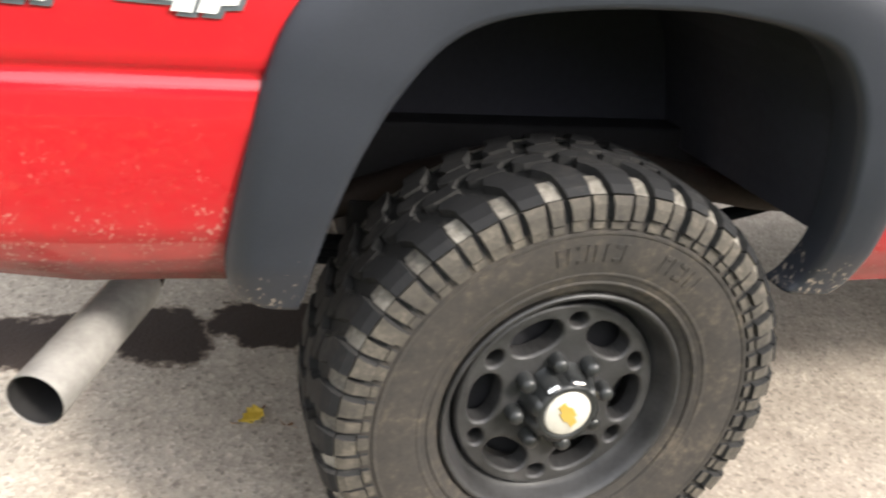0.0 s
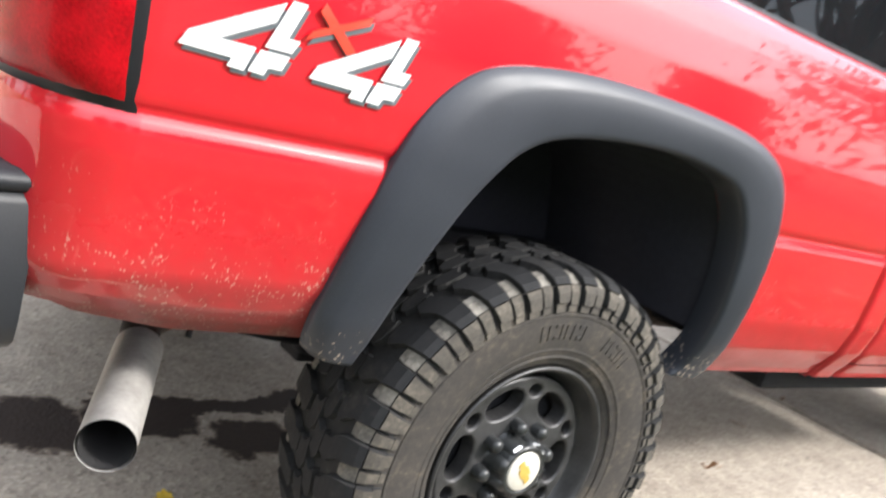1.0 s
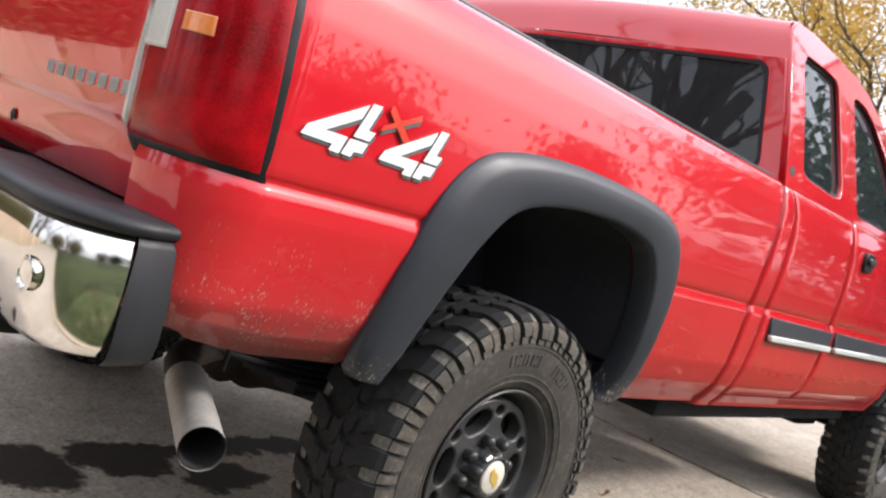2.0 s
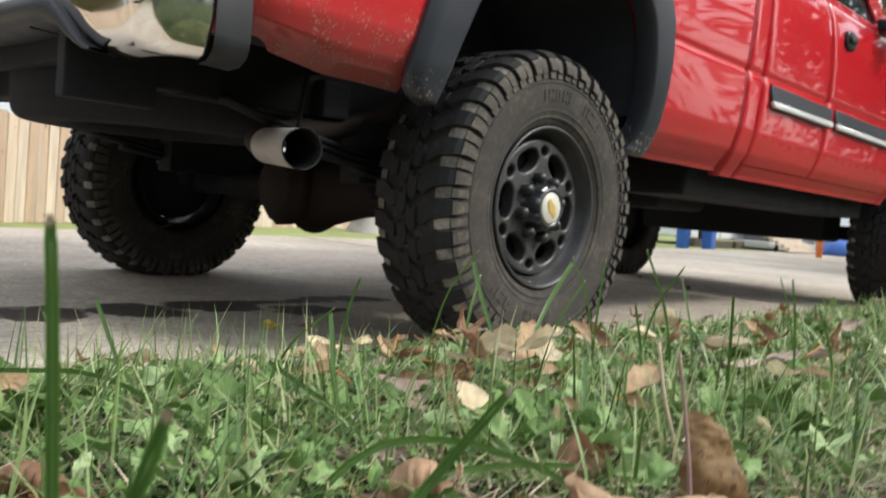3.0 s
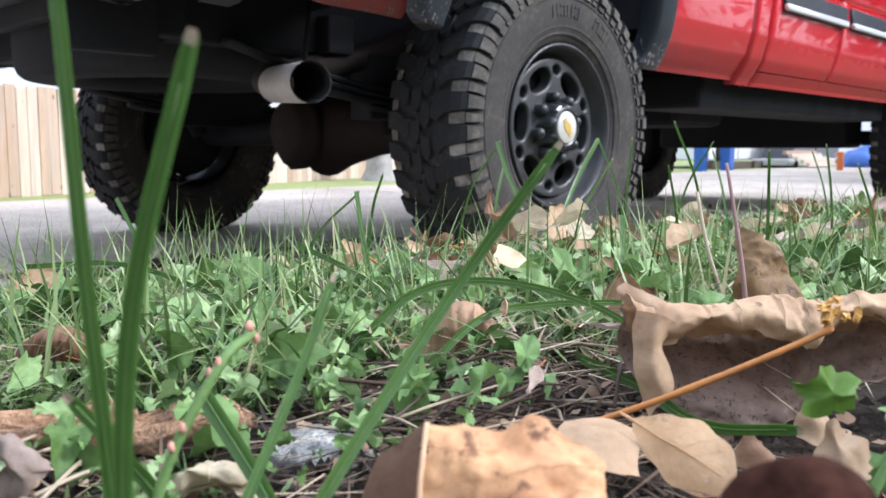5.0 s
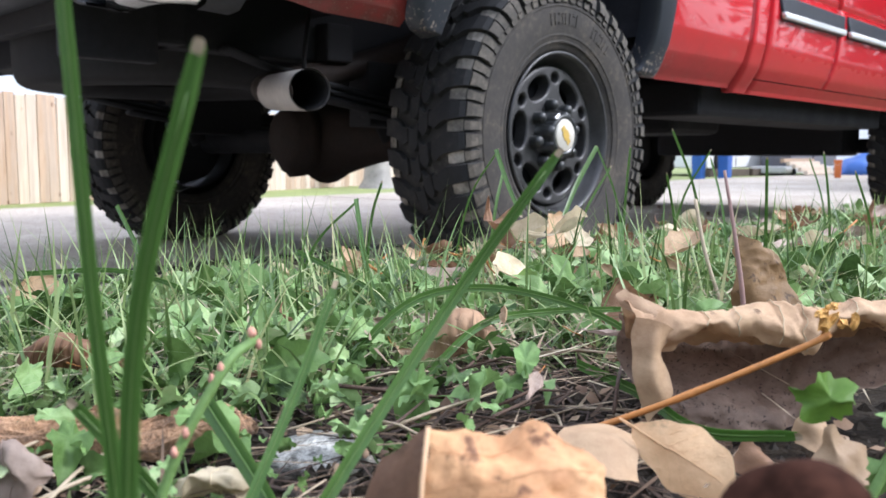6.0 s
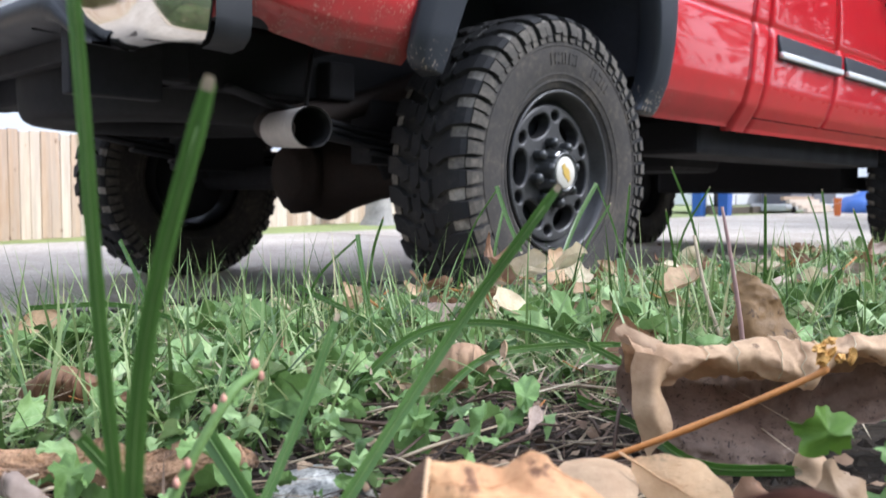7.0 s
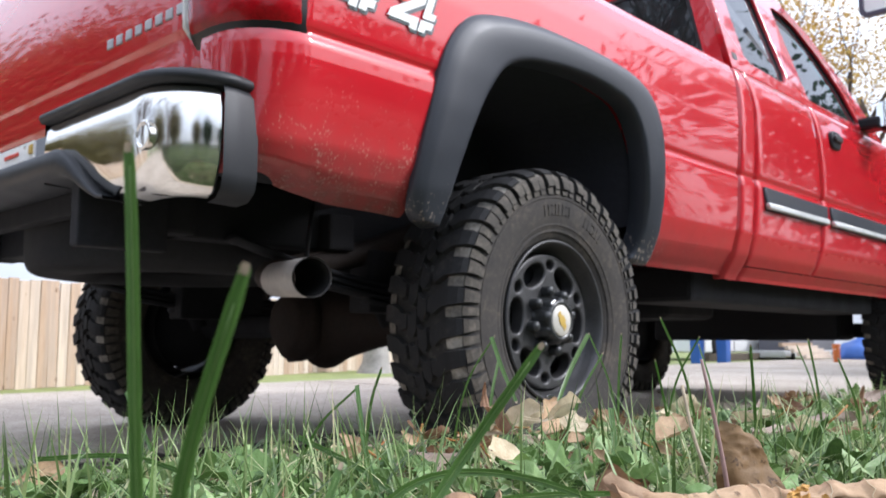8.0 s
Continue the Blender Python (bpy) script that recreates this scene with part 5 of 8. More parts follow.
def build_underside(truck):
    for y in (0.50, WIDTH - 0.58):
        part("frame_rail", box(-1.05, 4.4, y, y + 0.075, 0.60, 0.76, 0.008), CHASSIS, truck)
    for x in (-0.95, -0.45, 0.9, 1.9, 2.7):
        part("cross_member", box(x, x + 0.09, 0.45, WIDTH - 0.45, 0.60, 0.70, 0.01), CHASSIS, truck)
    # rear axle with its differential, and the front one
    v, f = tube([(0, 0.26, 0.405), (0, WIDTH - 0.26, 0.405)], 0.046, 16)
    part("rear_axle", mesh_of("rear_axle", v, f), CHASSIS, truck)
    v, f = lathe([(0.05, -0.56), (0.064, -0.40), (0.088, -0.24), (0.112, -0.13), (0.130, -0.06), (0.138, 0.0), (0.122, 0.06), (0.088, 0.12), (0.060, 0.18), (0.05, 0.24)], (-0.02, 0.99, 0.410), 24)
    v = np.array(v)
    v[:, 2] -= 0.022 * np.clip(1 - np.abs(v[:, 1] - 1.0) / 0.07, 0, 1) * (v[:, 2] < 0.33)
    part("differential", mesh_of("differential", v, f), RUST, truck, "rusty round differential housing")
    v, f = lathe([(0.0, -0.195), (0.075, -0.19), (0.095, -0.178), (0.108, -0.150), (0.118, -0.145), (0.118, -0.125), (0.110, -0.08)], (-0.02, 0.99, 0.410), 14, "x")
    v = np.array(v)
    v[:, 2] -= 0.022 * np.clip(1 - np.abs(v[:, 1] - 1.0) / 0.09, 0, 1) * (v[:, 2] < 0.33)
    part("differential_cover", mesh_of("differential_cover", v, f), RUST, truck)
    v, f = tube([(3.655, 0.26, 0.42), (3.655, WIDTH - 0.26, 0.42)], 0.045, 14)
    part("front_axle", mesh_of("front_axle", v, f), CHASSIS, truck)
    part("front_crossmember", box(3.30, 3.60, 0.42, WIDTH - 0.42, 0.36, 0.62, 0.03), CHASSIS, truck)
    part("transfer_case", box(1.75, 2.25, 0.65, 1.20, 0.46, 0.68, 0.05, 3), CHASSIS, truck)
    v, f = tube([(0.15, 0.92, 0.42), (1.9, 0.92, 0.56)], 0.042, 12)
    part("drive_shaft", mesh_of("drive_shaft", v, f), CHASSIS, truck)
    for y in (0.44, WIDTH - 0.50):
        for k in range(4):
            w = 0.75 - 0.15 * k
            pts = [(x, y + 0.03, 0.50 - 0.018 * k + 0.12 * (x / 0.8) ** 2) for x in np.linspace(-w, w, 15)]
            v, f = tube(pts, 0.011, 6)
            v[:, 1] = y + 0.03 + (v[:, 1] - y - 0.03) * 2.8
            part("leaf_spring", mesh_of("leaf_spring", v, f), CHASSIS, truck)
        v, f = tube([(-0.12, y + 0.12, 0.40), (-0.30, y + 0.20, 0.78)], 0.03, 12)
        part("shock_absorber", mesh_of("shock_absorber", v, f), CHASSIS, truck)
    # dark blocks added to close the bright gap between springs and frame
    for y in (0.455, WIDTH - 0.545):
        part("spring_block", box(-0.30, 0.06, y, y + 0.09, 0.43, 0.612, 0.008), CHASSIS, truck)
    part("fuel_tank", box(0.75, 1.9, WIDTH - 0.52, WIDTH - 0.16, 0.50, 0.78, 0.04, 3), CHASSIS, truck)
    part("rocker_rail", box(1.05, 3.1, 0.16, 0.46, 0.50, 0.64, 0.02), CHASSIS, truck)
    # spare wheel slung under the bed
    half = [(r, w) for w, r in smooth_line(wheel_profile(), 16)]
    v, f = lathe([(r, -w) for r, w in half[::-1]] + half[1:], (-0.62, 0.98, 0.665), 56, "z")
    part("spare_tyre", mesh_of("spare_tyre", v, f), SPARE_RUBBER, truck, "dark spare tyre slung flat under the bed")
    for y in (0.42, WIDTH - 0.46):
        part("bumper_bracket", box(-1.16, -0.95, y, y + 0.04, 0.55, 0.80, 0.006), CHASSIS, truck)
    # dark panel added to close the bright slit behind the wheel well
    part("inner_panel", box(-0.56, 0.50, 0.63, 0.65, 0.62, 1.12, 0.004), SHADE_LINER, truck)
    part("bed_sill", box(-0.98, -0.60, 0.12, 0.22, 0.70, 0.88, 0.01), CHASSIS, truck)
    part("bed_sill", box(0.52, 1.08, 0.12, 0.22, 0.68, 0.88, 0.01), CHASSIS, truck)
    # side-exit exhaust: open bright tail pipe and its dark run forward
    tip, d = Vector((-0.826, 0.042, 0.481)), Vector((0.40, 0.91, 0.05)).normalized()
    ex = new("exhaust")
    ex.parent = truck
    ex["label"] = "pale steel side-exit exhaust pipe"
    pts = [tip, tip + d * 0.15, tip + d * 0.34]
    v, f = tube([tuple(p) for p in pts], 0.043, 28, caps=False)
    part("tail_pipe", mesh_of("tail_pipe", v, f), PIPE, ex, "pale steel tail pipe")
    v, f = tube([tuple(tip + d * 0.002), tuple(tip + d * 0.32)], 0.0395, 28, caps=False)
    part("pipe_bore", mesh_of("pipe_bore", v, [q[::-1] for q in f]), SOOT_AND_SHADE, ex, "sooty bore")
    e2 = tip + d * 0.34
    run = smooth_line([tuple(e2), tuple(e2 + d * 0.12 + Vector((0.02, 0, 0.02))), (-0.30, 0.50, 0.60), (0.1, 0.42, 0.72), (0.7, 0.45, 0.62), (1.5, 0.6, 0.55)], 24)
    v, f = tube([tuple(p) for p in run], 0.036, 14)
    part("exhaust_run", mesh_of("exhaust_run", v, f), RUST, ex)
    v, f = tube([(-0.60, 0.36, 0.52), (-0.58, 0.38, 0.60), (-0.55, 0.40, 0.70)], 0.006, 6)
    part("exhaust_hanger", mesh_of("exhaust_hanger", v, f), CHASSIS, ex)


WHEEL = wheel_meshes()
TRUCK = build_truck()


# ---------------------------------------------------------------- fence
def build_fence():
    fence = thing("wooden_fence", "low pale wooden board fence behind the driveway", "fence", kind="structure")
    a, b = Vector((-2.6, 4.75, 0)), Vector((7.6, 8.0, 0))
    d = (b - a).normalized()
    n = Vector((-d.y, d.x, 0))
    w, pitch = 0.094, 0.098
    count = int((b - a).length / pitch)
    bm = box(-w / 2, w / 2, -0.009, 0.009, 0, 0.88, 0.003, 1)
    me = of_bmesh("board", bm)
    me.materials.append(FENCE)
    rng = random.Random(5)
    turn = math.atan2(d.y, d.x)
    for k in range(count):
        p = a + d * (k * pitch)
        ob = new("board", me)
        ob.parent = fence
        ob.matrix_basis = Matrix.LocRotScale((p.x, p.y, -0.04 + rng.uniform(-0.012, 0.012)), Euler((rng.uniform(-0.01, 0.01), rng.uniform(-0.006, 0.006), turn)), None)
    # unseen run of boards, added for its reflection in the chrome bumper
    turn_a = a + Vector((-7.4, 0, 0))
    for k in range(75):
        ob = new("board", me)
        ob.parent = fence
        ob.matrix_basis = Matrix.LocRotScale((turn_a.x + k * pitch, a.y, -0.04 + rng.uniform(-0.012, 0.012)), Euler((rng.uniform(-0.01, 0.01), rng.uniform(-0.006, 0.006), 0)), None)
    for z in (0.18, 0.70):
        part("fence_rail", box(turn_a.x, a.x, a.y + 0.012, a.y + 0.052, z, z + 0.075, 0.004, 1), FENCE, fence)
        r = box(0, (b - a).length, -0.02, 0.02, z, z + 0.075, 0.004, 1)
        r.transform(Matrix.Translation(a + n * 0.032) @ Matrix.Rotation(turn, 4, "Z"))
        part("fence_rail", r, FENCE, fence)


build_fence()


# ---------------------------------------------------------------- grass
EYE_SPOT = (-1.92, -1.38)
BLADE = island_mix("grass_blade_green", [(0.15, (0.030, 0.052, 0.013)), (0.38, (0.088, 0.150, 0.040)), (0.64, (0.190, 0.280, 0.088)), (0.88, (0.33, 0.40, 0.170)), (0.99, (0.58, 0.50, 0.31))], 0.42, 0.30, scale=60, spec=0.4)
RIB = island_mix("blade_midrib", [(0.1, (0.12, 0.22, 0.05)), (1.0, (0.22, 0.35, 0.10))], 0.4, 0.4, scale=200)
STRAW = island_mix("dry_straw", [(0.1, (0.16, 0.11, 0.07)), (0.5, (0.34, 0.26, 0.17)), (0.9, (0.52, 0.44, 0.31))], 0.7, 0.15, scale=90)
THATCH = island_mix("brown_thatch", [(0.1, (0.022, 0.013, 0.009)), (0.5, (0.055, 0.033, 0.021)), (0.78, (0.14, 0.09, 0.055)), (0.95, (0.46, 0.36, 0.24))], 0.8, 0.1, scale=200)
WEED = island_mix("weed_leaf_green", [(0.15, (0.028, 0.060, 0.012)), (0.42, (0.095, 0.165, 0.040)), (0.7, (0.185, 0.300, 0.092)), (0.9, (0.29, 0.40, 0.17)), (1.05, (0.40, 0.45, 0.25))], 0.5, 0.22, scale=420, spec=0.3)
TALL = island_mix("tall_blade_green", [(0.1, (0.060, 0.135, 0.026)), (0.6, (0.125, 0.235, 0.052)), (1.0, (0.21, 0.33, 0.10))], 0.35, 0.5, scale=200, spec=0.5)


def strips(base, heading, lean, height, width, levels=5, droop=0.6):
    """Many tapering blades at once, bending over as they rise. All arguments are arrays, one value a blade."""
    n = len(base)
    V = np.zeros((n, levels * 2 - 1, 3))
    d = np.stack([np.cos(heading), np.sin(heading), np.zeros(n)], 1)
    side = np.stack([-np.sin(heading), np.cos(heading), np.zeros(n)], 1)
    pos, step = base.copy(), (height / (levels - 1))[:, None]
    for k in range(levels):
        t = k / (levels - 1)
        w = (width * (1 - t ** 1.8) * 0.5)[:, None]
        if k < levels - 1:
            V[:, 2 * k] = pos - side * w
            V[:, 2 * k + 1] = pos + side * w
        else:
            V[:, 2 * k] = pos
        a = np.clip(lean * (0.5 + droop * 2 * t), 0, 1.75)[:, None]
        pos = pos + (d * np.sin(a) + np.array([0, 0, 1.0]) * np.cos(a)) * step
    m = levels * 2 - 1
    pat = []
    for k in range(levels - 2):
        pat.append((2 * k, 2 * k + 1, 2 * k + 3, 2 * k + 2))
    quads = (np.array(pat)[None] + (np.arange(n) * m)[:, None, None]).reshape(-1, 4)
    tip = (np.array([[m - 3, m - 2, m - 1]])[None] + (np.arange(n) * m)[:, None, None]).reshape(-1, 3)
    return V.reshape(-1, 3), [tuple(q) for q in quads.tolist()] + [tuple(q) for q in tip.tolist()]


def scatter(rng, count, d0, d1, a0, a1):
    """Places on the lawn, by distance and bearing from the low end of the walk."""
    d = np.sqrt(rng.uniform(d0 * d0, d1 * d1, count))
    a = np.radians(rng.uniform(a0, a1, count))
    x, y = EYE_SPOT[0] + d * np.cos(a), EYE_SPOT[1] + d * np.sin(a)
    ok = y < -0.205
    return x[ok], y[ok], d[ok]


def clear_of_litter(x, y):
    """Bare spots of soil, where twigs and rolled leaves lie."""
    ok = np.ones(len(x), bool)
    for cx, cy, r in ((-1.69, -1.185, 0.060), (-1.665, -1.245, 0.075), (-1.70, -1.27, 0.06), (-1.62, -1.27, 0.06), (-1.81, -1.27, 0.055), (-1.765, -1.20, 0.04)):
        ok &= (x - cx) ** 2 + (y - cy) ** 2 > r * r
    return ok


def build_grass():
    rng = np.random.default_rng(11)
    lots = []
    # bands: count, from, to, bearing from, to, shortest, longest, widest
    for count, d0, d1, a0, a1, h0, h1, w in ((900, 0.20, 0.42, 5, 88, 0.015, 0.035, 0.0024), (5600, 0.34, 0.75, 4, 88, 0.015, 0.045, 0.0028), (17000, 0.66, 1.5, 2, 90, 0.016, 0.046, 0.0056),
                                           (22000, 1.5, 3.0, 0, 90, 0.03, 0.070, 0.0048), (13000, 3.0, 9.0, 0, 30, 0.04, 0.08, 0.008), (42000, 0.35, 3.5, 90, 360, 0.03, 0.07, 0.006), (16000, 3.0, 8.0, 180, 360, 0.04, 0.08, 0.011)):
        x, y, d = scatter(rng, count, d0, d1, a0, a1)
        n = len(x)
        patch = np.array([noise.noise((float(p) * 5, float(q) * 5, 0)) for p, q in zip(x, y)])
        keep = rng.uniform(-0.6, 0.5, n) < patch + 0.25
        keep &= clear_of_litter(x, y)
        x, y, patch = x[keep], y[keep], patch[keep]
        n = len(x)
        z = lawn_height(x, y) - 0.004
        h = rng.uniform(h0, h1, n) * (0.75 + 0.5 * np.clip(patch + 0.4, 0, 1)) * np.interp(-y, [0.15, 0.4, 0.6, 0.8, 1.0], [0.35, 0.5, 0.75, 0.95, 1.0])
        lean = np.abs(rng.normal(0, 0.8 if d1 < 1.6 else 0.6, n)) + np.where(rng.uniform(0, 1, n) < 0.55, 1.0, 0.25) + (0.45 if d1 < 0.8 else 0.22 if d1 < 1.6 else 0.0)
        lots.append(strips(np.stack([x, y, z], 1), rng.uniform(0, 2 * math.pi, n), lean, h, rng.uniform(0.5, 1.0, n) * w))
    # longer leaning blades over the weeds
    count = 3400
    x, y, d = scatter(rng, count, 0.28, 0.70, 15, 85)
    ok = clear_of_litter(x, y)
    x, y = x[ok], y[ok]
    n = len(x)
    lots.append(strips(np.stack([x, y, lawn_height(x, y)], 1), rng.uniform(0, 2 * math.pi, n), np.abs(rng.normal(0.9, 0.5, n)), rng.uniform(0.03, 0.085, n), rng.uniform(0.0011, 0.0023, n), levels=7, droop=0.7))
    # arching blades farther over the lawn
    x, y, d = scatter(rng, 2600, 0.65, 1.6, 4, 88)
    n = len(x)
    lots.append(strips(np.stack([x, y, lawn_height(x, y)], 1), rng.uniform(0, 2 * math.pi, n), np.abs(rng.normal(1.15, 0.4, n)), rng.uniform(0.04, 0.085, n) * np.interp(-y, [0.2, 0.6, 0.9], [0.4, 0.7, 1.0]), rng.uniform(0.002, 0.0042, n), levels=7, droop=0.7))
    # the fringe along the driveway
    count = 16000
    x, y = rng.uniform(-1.6, 5.5, count), rng.uniform(-0.75, -0.205, count)
    lots.append(strips(np.stack([x, y, lawn_height(x, y) - 0.004], 1), rng.uniform(0, 2 * math.pi, count), np.abs(rng.normal(0, 0.6, count)) + 0.15, rng.uniform(0.018, 0.034, count), rng.uniform(0.002, 0.0045, count)))
    v, f = join(*lots)
    solo("lawn_grass", mesh_of("lawn_grass", v, f), BLADE, "short green lawn grass, uneven and leaning", "grass", kind="stuff")
    # dry thatch and straw lying between the blades
    lots = []
    for count, d0, d1, w in ((1900, 0.3, 0.8, 0.0012), (3000, 0.8, 2.2, 0.0020)):
        x, y, d = scatter(rng, count, d0, d1, 2, 90)
        ok = clear_of_litter(x, y) | (rng.uniform(0, 1, len(x)) < 0.3)
        x, y = x[ok], y[ok]
        n = len(x)
        z = lawn_height(x, y) + rng.uniform(0.0, 0.020, n)
        lots.append(strips(np.stack([x, y, z], 1), rng.uniform(0, 2 * math.pi, n), rng.normal(2.95, 0.2, n), rng.uniform(0.02, 0.06, n), rng.uniform(0.5, 1.2, n) * w, levels=4, droop=0.0))
    x, y, d = scatter(rng, 2600, 0.32, 0.75, 10, 88)
    n = len(x)
    z = lawn_height(x, y) + rng.uniform(0.002, 0.022, n)
    lots.append(strips(np.stack([x, y, z], 1), rng.uniform(0, 2 * math.pi, n), rng.normal(2.6, 0.5, n), rng.uniform(0.006, 0.024, n), rng.uniform(0.0006, 0.0014, n), levels=4, droop=0.0))
    v, f = join(*lots)
    solo("dry_straw", mesh_of("dry_straw", v, f), STRAW, "pale dry straw and thatch between the grass blades", "straw", kind="stuff")
    # brown matted stems over the bare soil
    lots = []
    for cx, cy, r, count in ((-1.69, -1.185, 0.075, 420), (-1.71, -1.24, 0.05, 70), (-1.80, -1.17, 0.07, 200), (-1.81, -1.26, 0.06, 150), (-1.62, -1.20, 0.06, 60)):
        d, a = r * np.sqrt(rng.uniform(0, 1, count)), rng.uniform(0, 2 * math.pi, count)
        x, y = cx + d * np.cos(a), cy + d * np.sin(a)
        z = lawn_height(x, y) + rng.uniform(0.0, 0.009, count)
        lots.append(strips(np.stack([x, y, z], 1), rng.normal(-0.5, 1.0, count), rng.normal(3.05, 0.14, count), rng.uniform(0.012, 0.045, count), rng.uniform(0.4, 1.3, count) * 0.0013, levels=4, droop=0.0))
    v, f = join(*lots)
    solo("matted_stems", mesh_of("matted_stems", v, f), THATCH, "brown matted stems and bits of bark on the soil", "thatch", kind="stuff")


def weed_patch(rng, count, spots, size, lift=0.0):
    """Small toothed leaves on short stalks, lying over one another."""
    lots = []
    for _ in range(count):
        cx, cy, r = spots[rng.integers(len(spots))]
        a, q = rng.uniform(0, 2 * math.pi), r * math.sqrt(rng.uniform(0, 1))
        x, y = cx + q * math.cos(a), cy + q * math.sin(a)
        z = float(lawn_height(x, y)) + lift + rng.uniform(0.004, 0.022)
        s = size * rng.uniform(0.5, 1.25)
        m = Matrix.Translation((x, y, z)) @ Euler((rng.normal(0, 0.48), rng.normal(0, 0.48), rng.uniform(0, 6.28))).to_matrix().to_4x4()
        n = 34
        V = [m @ Vector((0, 0, 0))]
        wave, slim, lobe = rng.uniform(0, 6.28), rng.uniform(0.55, 0.9), rng.choice((0.05, 0.09, 0.17))
        jag, teeth = 1 + rng.normal(0, 0.05, n), rng.choice((5, 7, 9))
        for ring, q in ((0, 0.55), (1, 1.0)):
            for k in range(n):
                b = 2 * math.pi * k / n
                rr = q * s * (0.76 + 0.24 * math.cos(b)) * (1 + lobe * q * math.cos(teeth * b)) * (jag[k] if ring else 1.0)
                x1, y1 = rr * math.cos(b) * 1.35, rr * math.sin(b) * slim
                V.append(m @ Vector((x1, y1, q * 0.22 * s * math.sin(3 * b + wave) + q * q * 0.10 * s * math.sin(8 * b + 2 * wave) + 0.45 * abs(y1) - 0.30 * x1 * x1 / s)))
        F = [(0, 1 + k, 1 + (k + 1) % n) for k in range(n)] + [(1 + k, 1 + n + k, 1 + n + (k + 1) % n, 1 + (k + 1) % n) for k in range(n)]
        lots.append(([tuple(p) for p in V], F))
    return join(*lots)


def build_weeds():
    rng = np.random.default_rng(4)
    near = [(-1.58, -1.05, 0.09), (-1.65, -0.95, 0.10), (-1.79, -1.13, 0.075), (-1.76, -1.08, 0.08), (-1.70, -1.09, 0.07), (-1.66, -1.02, 0.09), (-1.72, -1.17, 0.05), (-1.62, -1.10, 0.06), (-1.60, -0.98, 0.10), (-1.80, -1.02, 0.10)]
    v, f = weed_patch(rng, 310, near, 0.0084)
    big = weed_patch(rng, 46, [(-1.748, -1.056, 0.03), (-1.738, -1.02, 0.05), (-1.756, -1.10, 0.03), (-1.70, -1.06, 0.05), (-1.72, -0.96, 0.06), (-1.64, -1.0, 0.06), (-1.77, -1.13, 0.03)], 0.0125, 0.006)
    v, f = join((v, f), big)
    solo("clover_patch", mesh_of("clover_patch", v, f), WEED, "low broad-leaved green weeds in the lawn", "weed", kind="stuff")
    far = [(-1.62, -0.88, 0.12), (-1.55, -1.02, 0.12), (-1.70, -0.80, 0.14), (-1.40, -0.95, 0.16), (-1.45, -0.8, 0.2), (-1.2, -0.95, 0.2), (-1.5, -1.15, 0.12), (-1.0, -0.75, 0.25), (-0.7, -1.0, 0.3), (-1.3, -1.2, 0.15), (-0.2, -0.8, 0.4)]
    v, f = weed_patch(rng, 640, far, 0.0125, 0.006)
    solo("clover_patch", mesh_of("clover_patch", v, f), WEED, "low broad-leaved green weeds farther over the lawn", "weed", kind="stuff")


def ribbon(points, width, twist=0.0, fold=0.25, n=24, face=(0, 0, 1)):
    """A single blade of grass with a folded middle, along a soft line."""
    L = smooth_line(points, n)
    P = []
    for i in range(n):
        d = Vector(L[min(i + 1, n - 1)] - L[max(i - 1, 0)]).normalized()
        s = d.cross(Vector(face)).normalized()
        u = s.cross(d).normalized()
        t = i / (n - 1)
        w = width * 0.5 * min(1.0, 1.15 - 0.35 * t)
        if t > 0.96:
            w *= 0.75
        c = Vector(L[i])
        row = []
        for k in (-1, -0.5, 0, 0.5, 1):
            row.append(tuple(c + s * (w * k) - u * (fold * w * (1 - abs(k)))))
        P.append(row)
    front, ff = grid(np.array(P))
    back = front + np.array(face) * 0.0003
    return join((front, ff), (back, [q[::-1] for q in ff]))


def single_blade(pts, w, toward, label, group):
    """A grass blade with its raised midrib and the pale frayed end that the mower left."""
    top = thing("grass_blade", label, "grass blade", group)
    v, f = ribbon(pts, w, face=toward)
    part("blade", mesh_of("blade", v, f), TALL, top)
    L = smooth_line(pts, 24)
    t = Vector(toward) * (0.06 * w)
    v, f = tube([tuple(Vector(p) + t) for p in L[:23]], [0.06 * w] * 23, 5)
    part("midrib", mesh_of("midrib", v, f), RIB, top, "paler raised midrib")
    a, b = Vector(L[22]), Vector(L[23])
    v, f = ribbon([tuple(b - (b - a).normalized() * 0.0012 + t * 1.5), tuple(b + (b - a).normalized() * 0.0002 + t * 1.5), tuple(b + (b - a).normalized() * 0.0008 + t * 1.5)], w * 0.5, n=6, face=toward)
    part("cut_tip", mesh_of("cut_tip", v, f), STRAW, top, "pale cut tip")


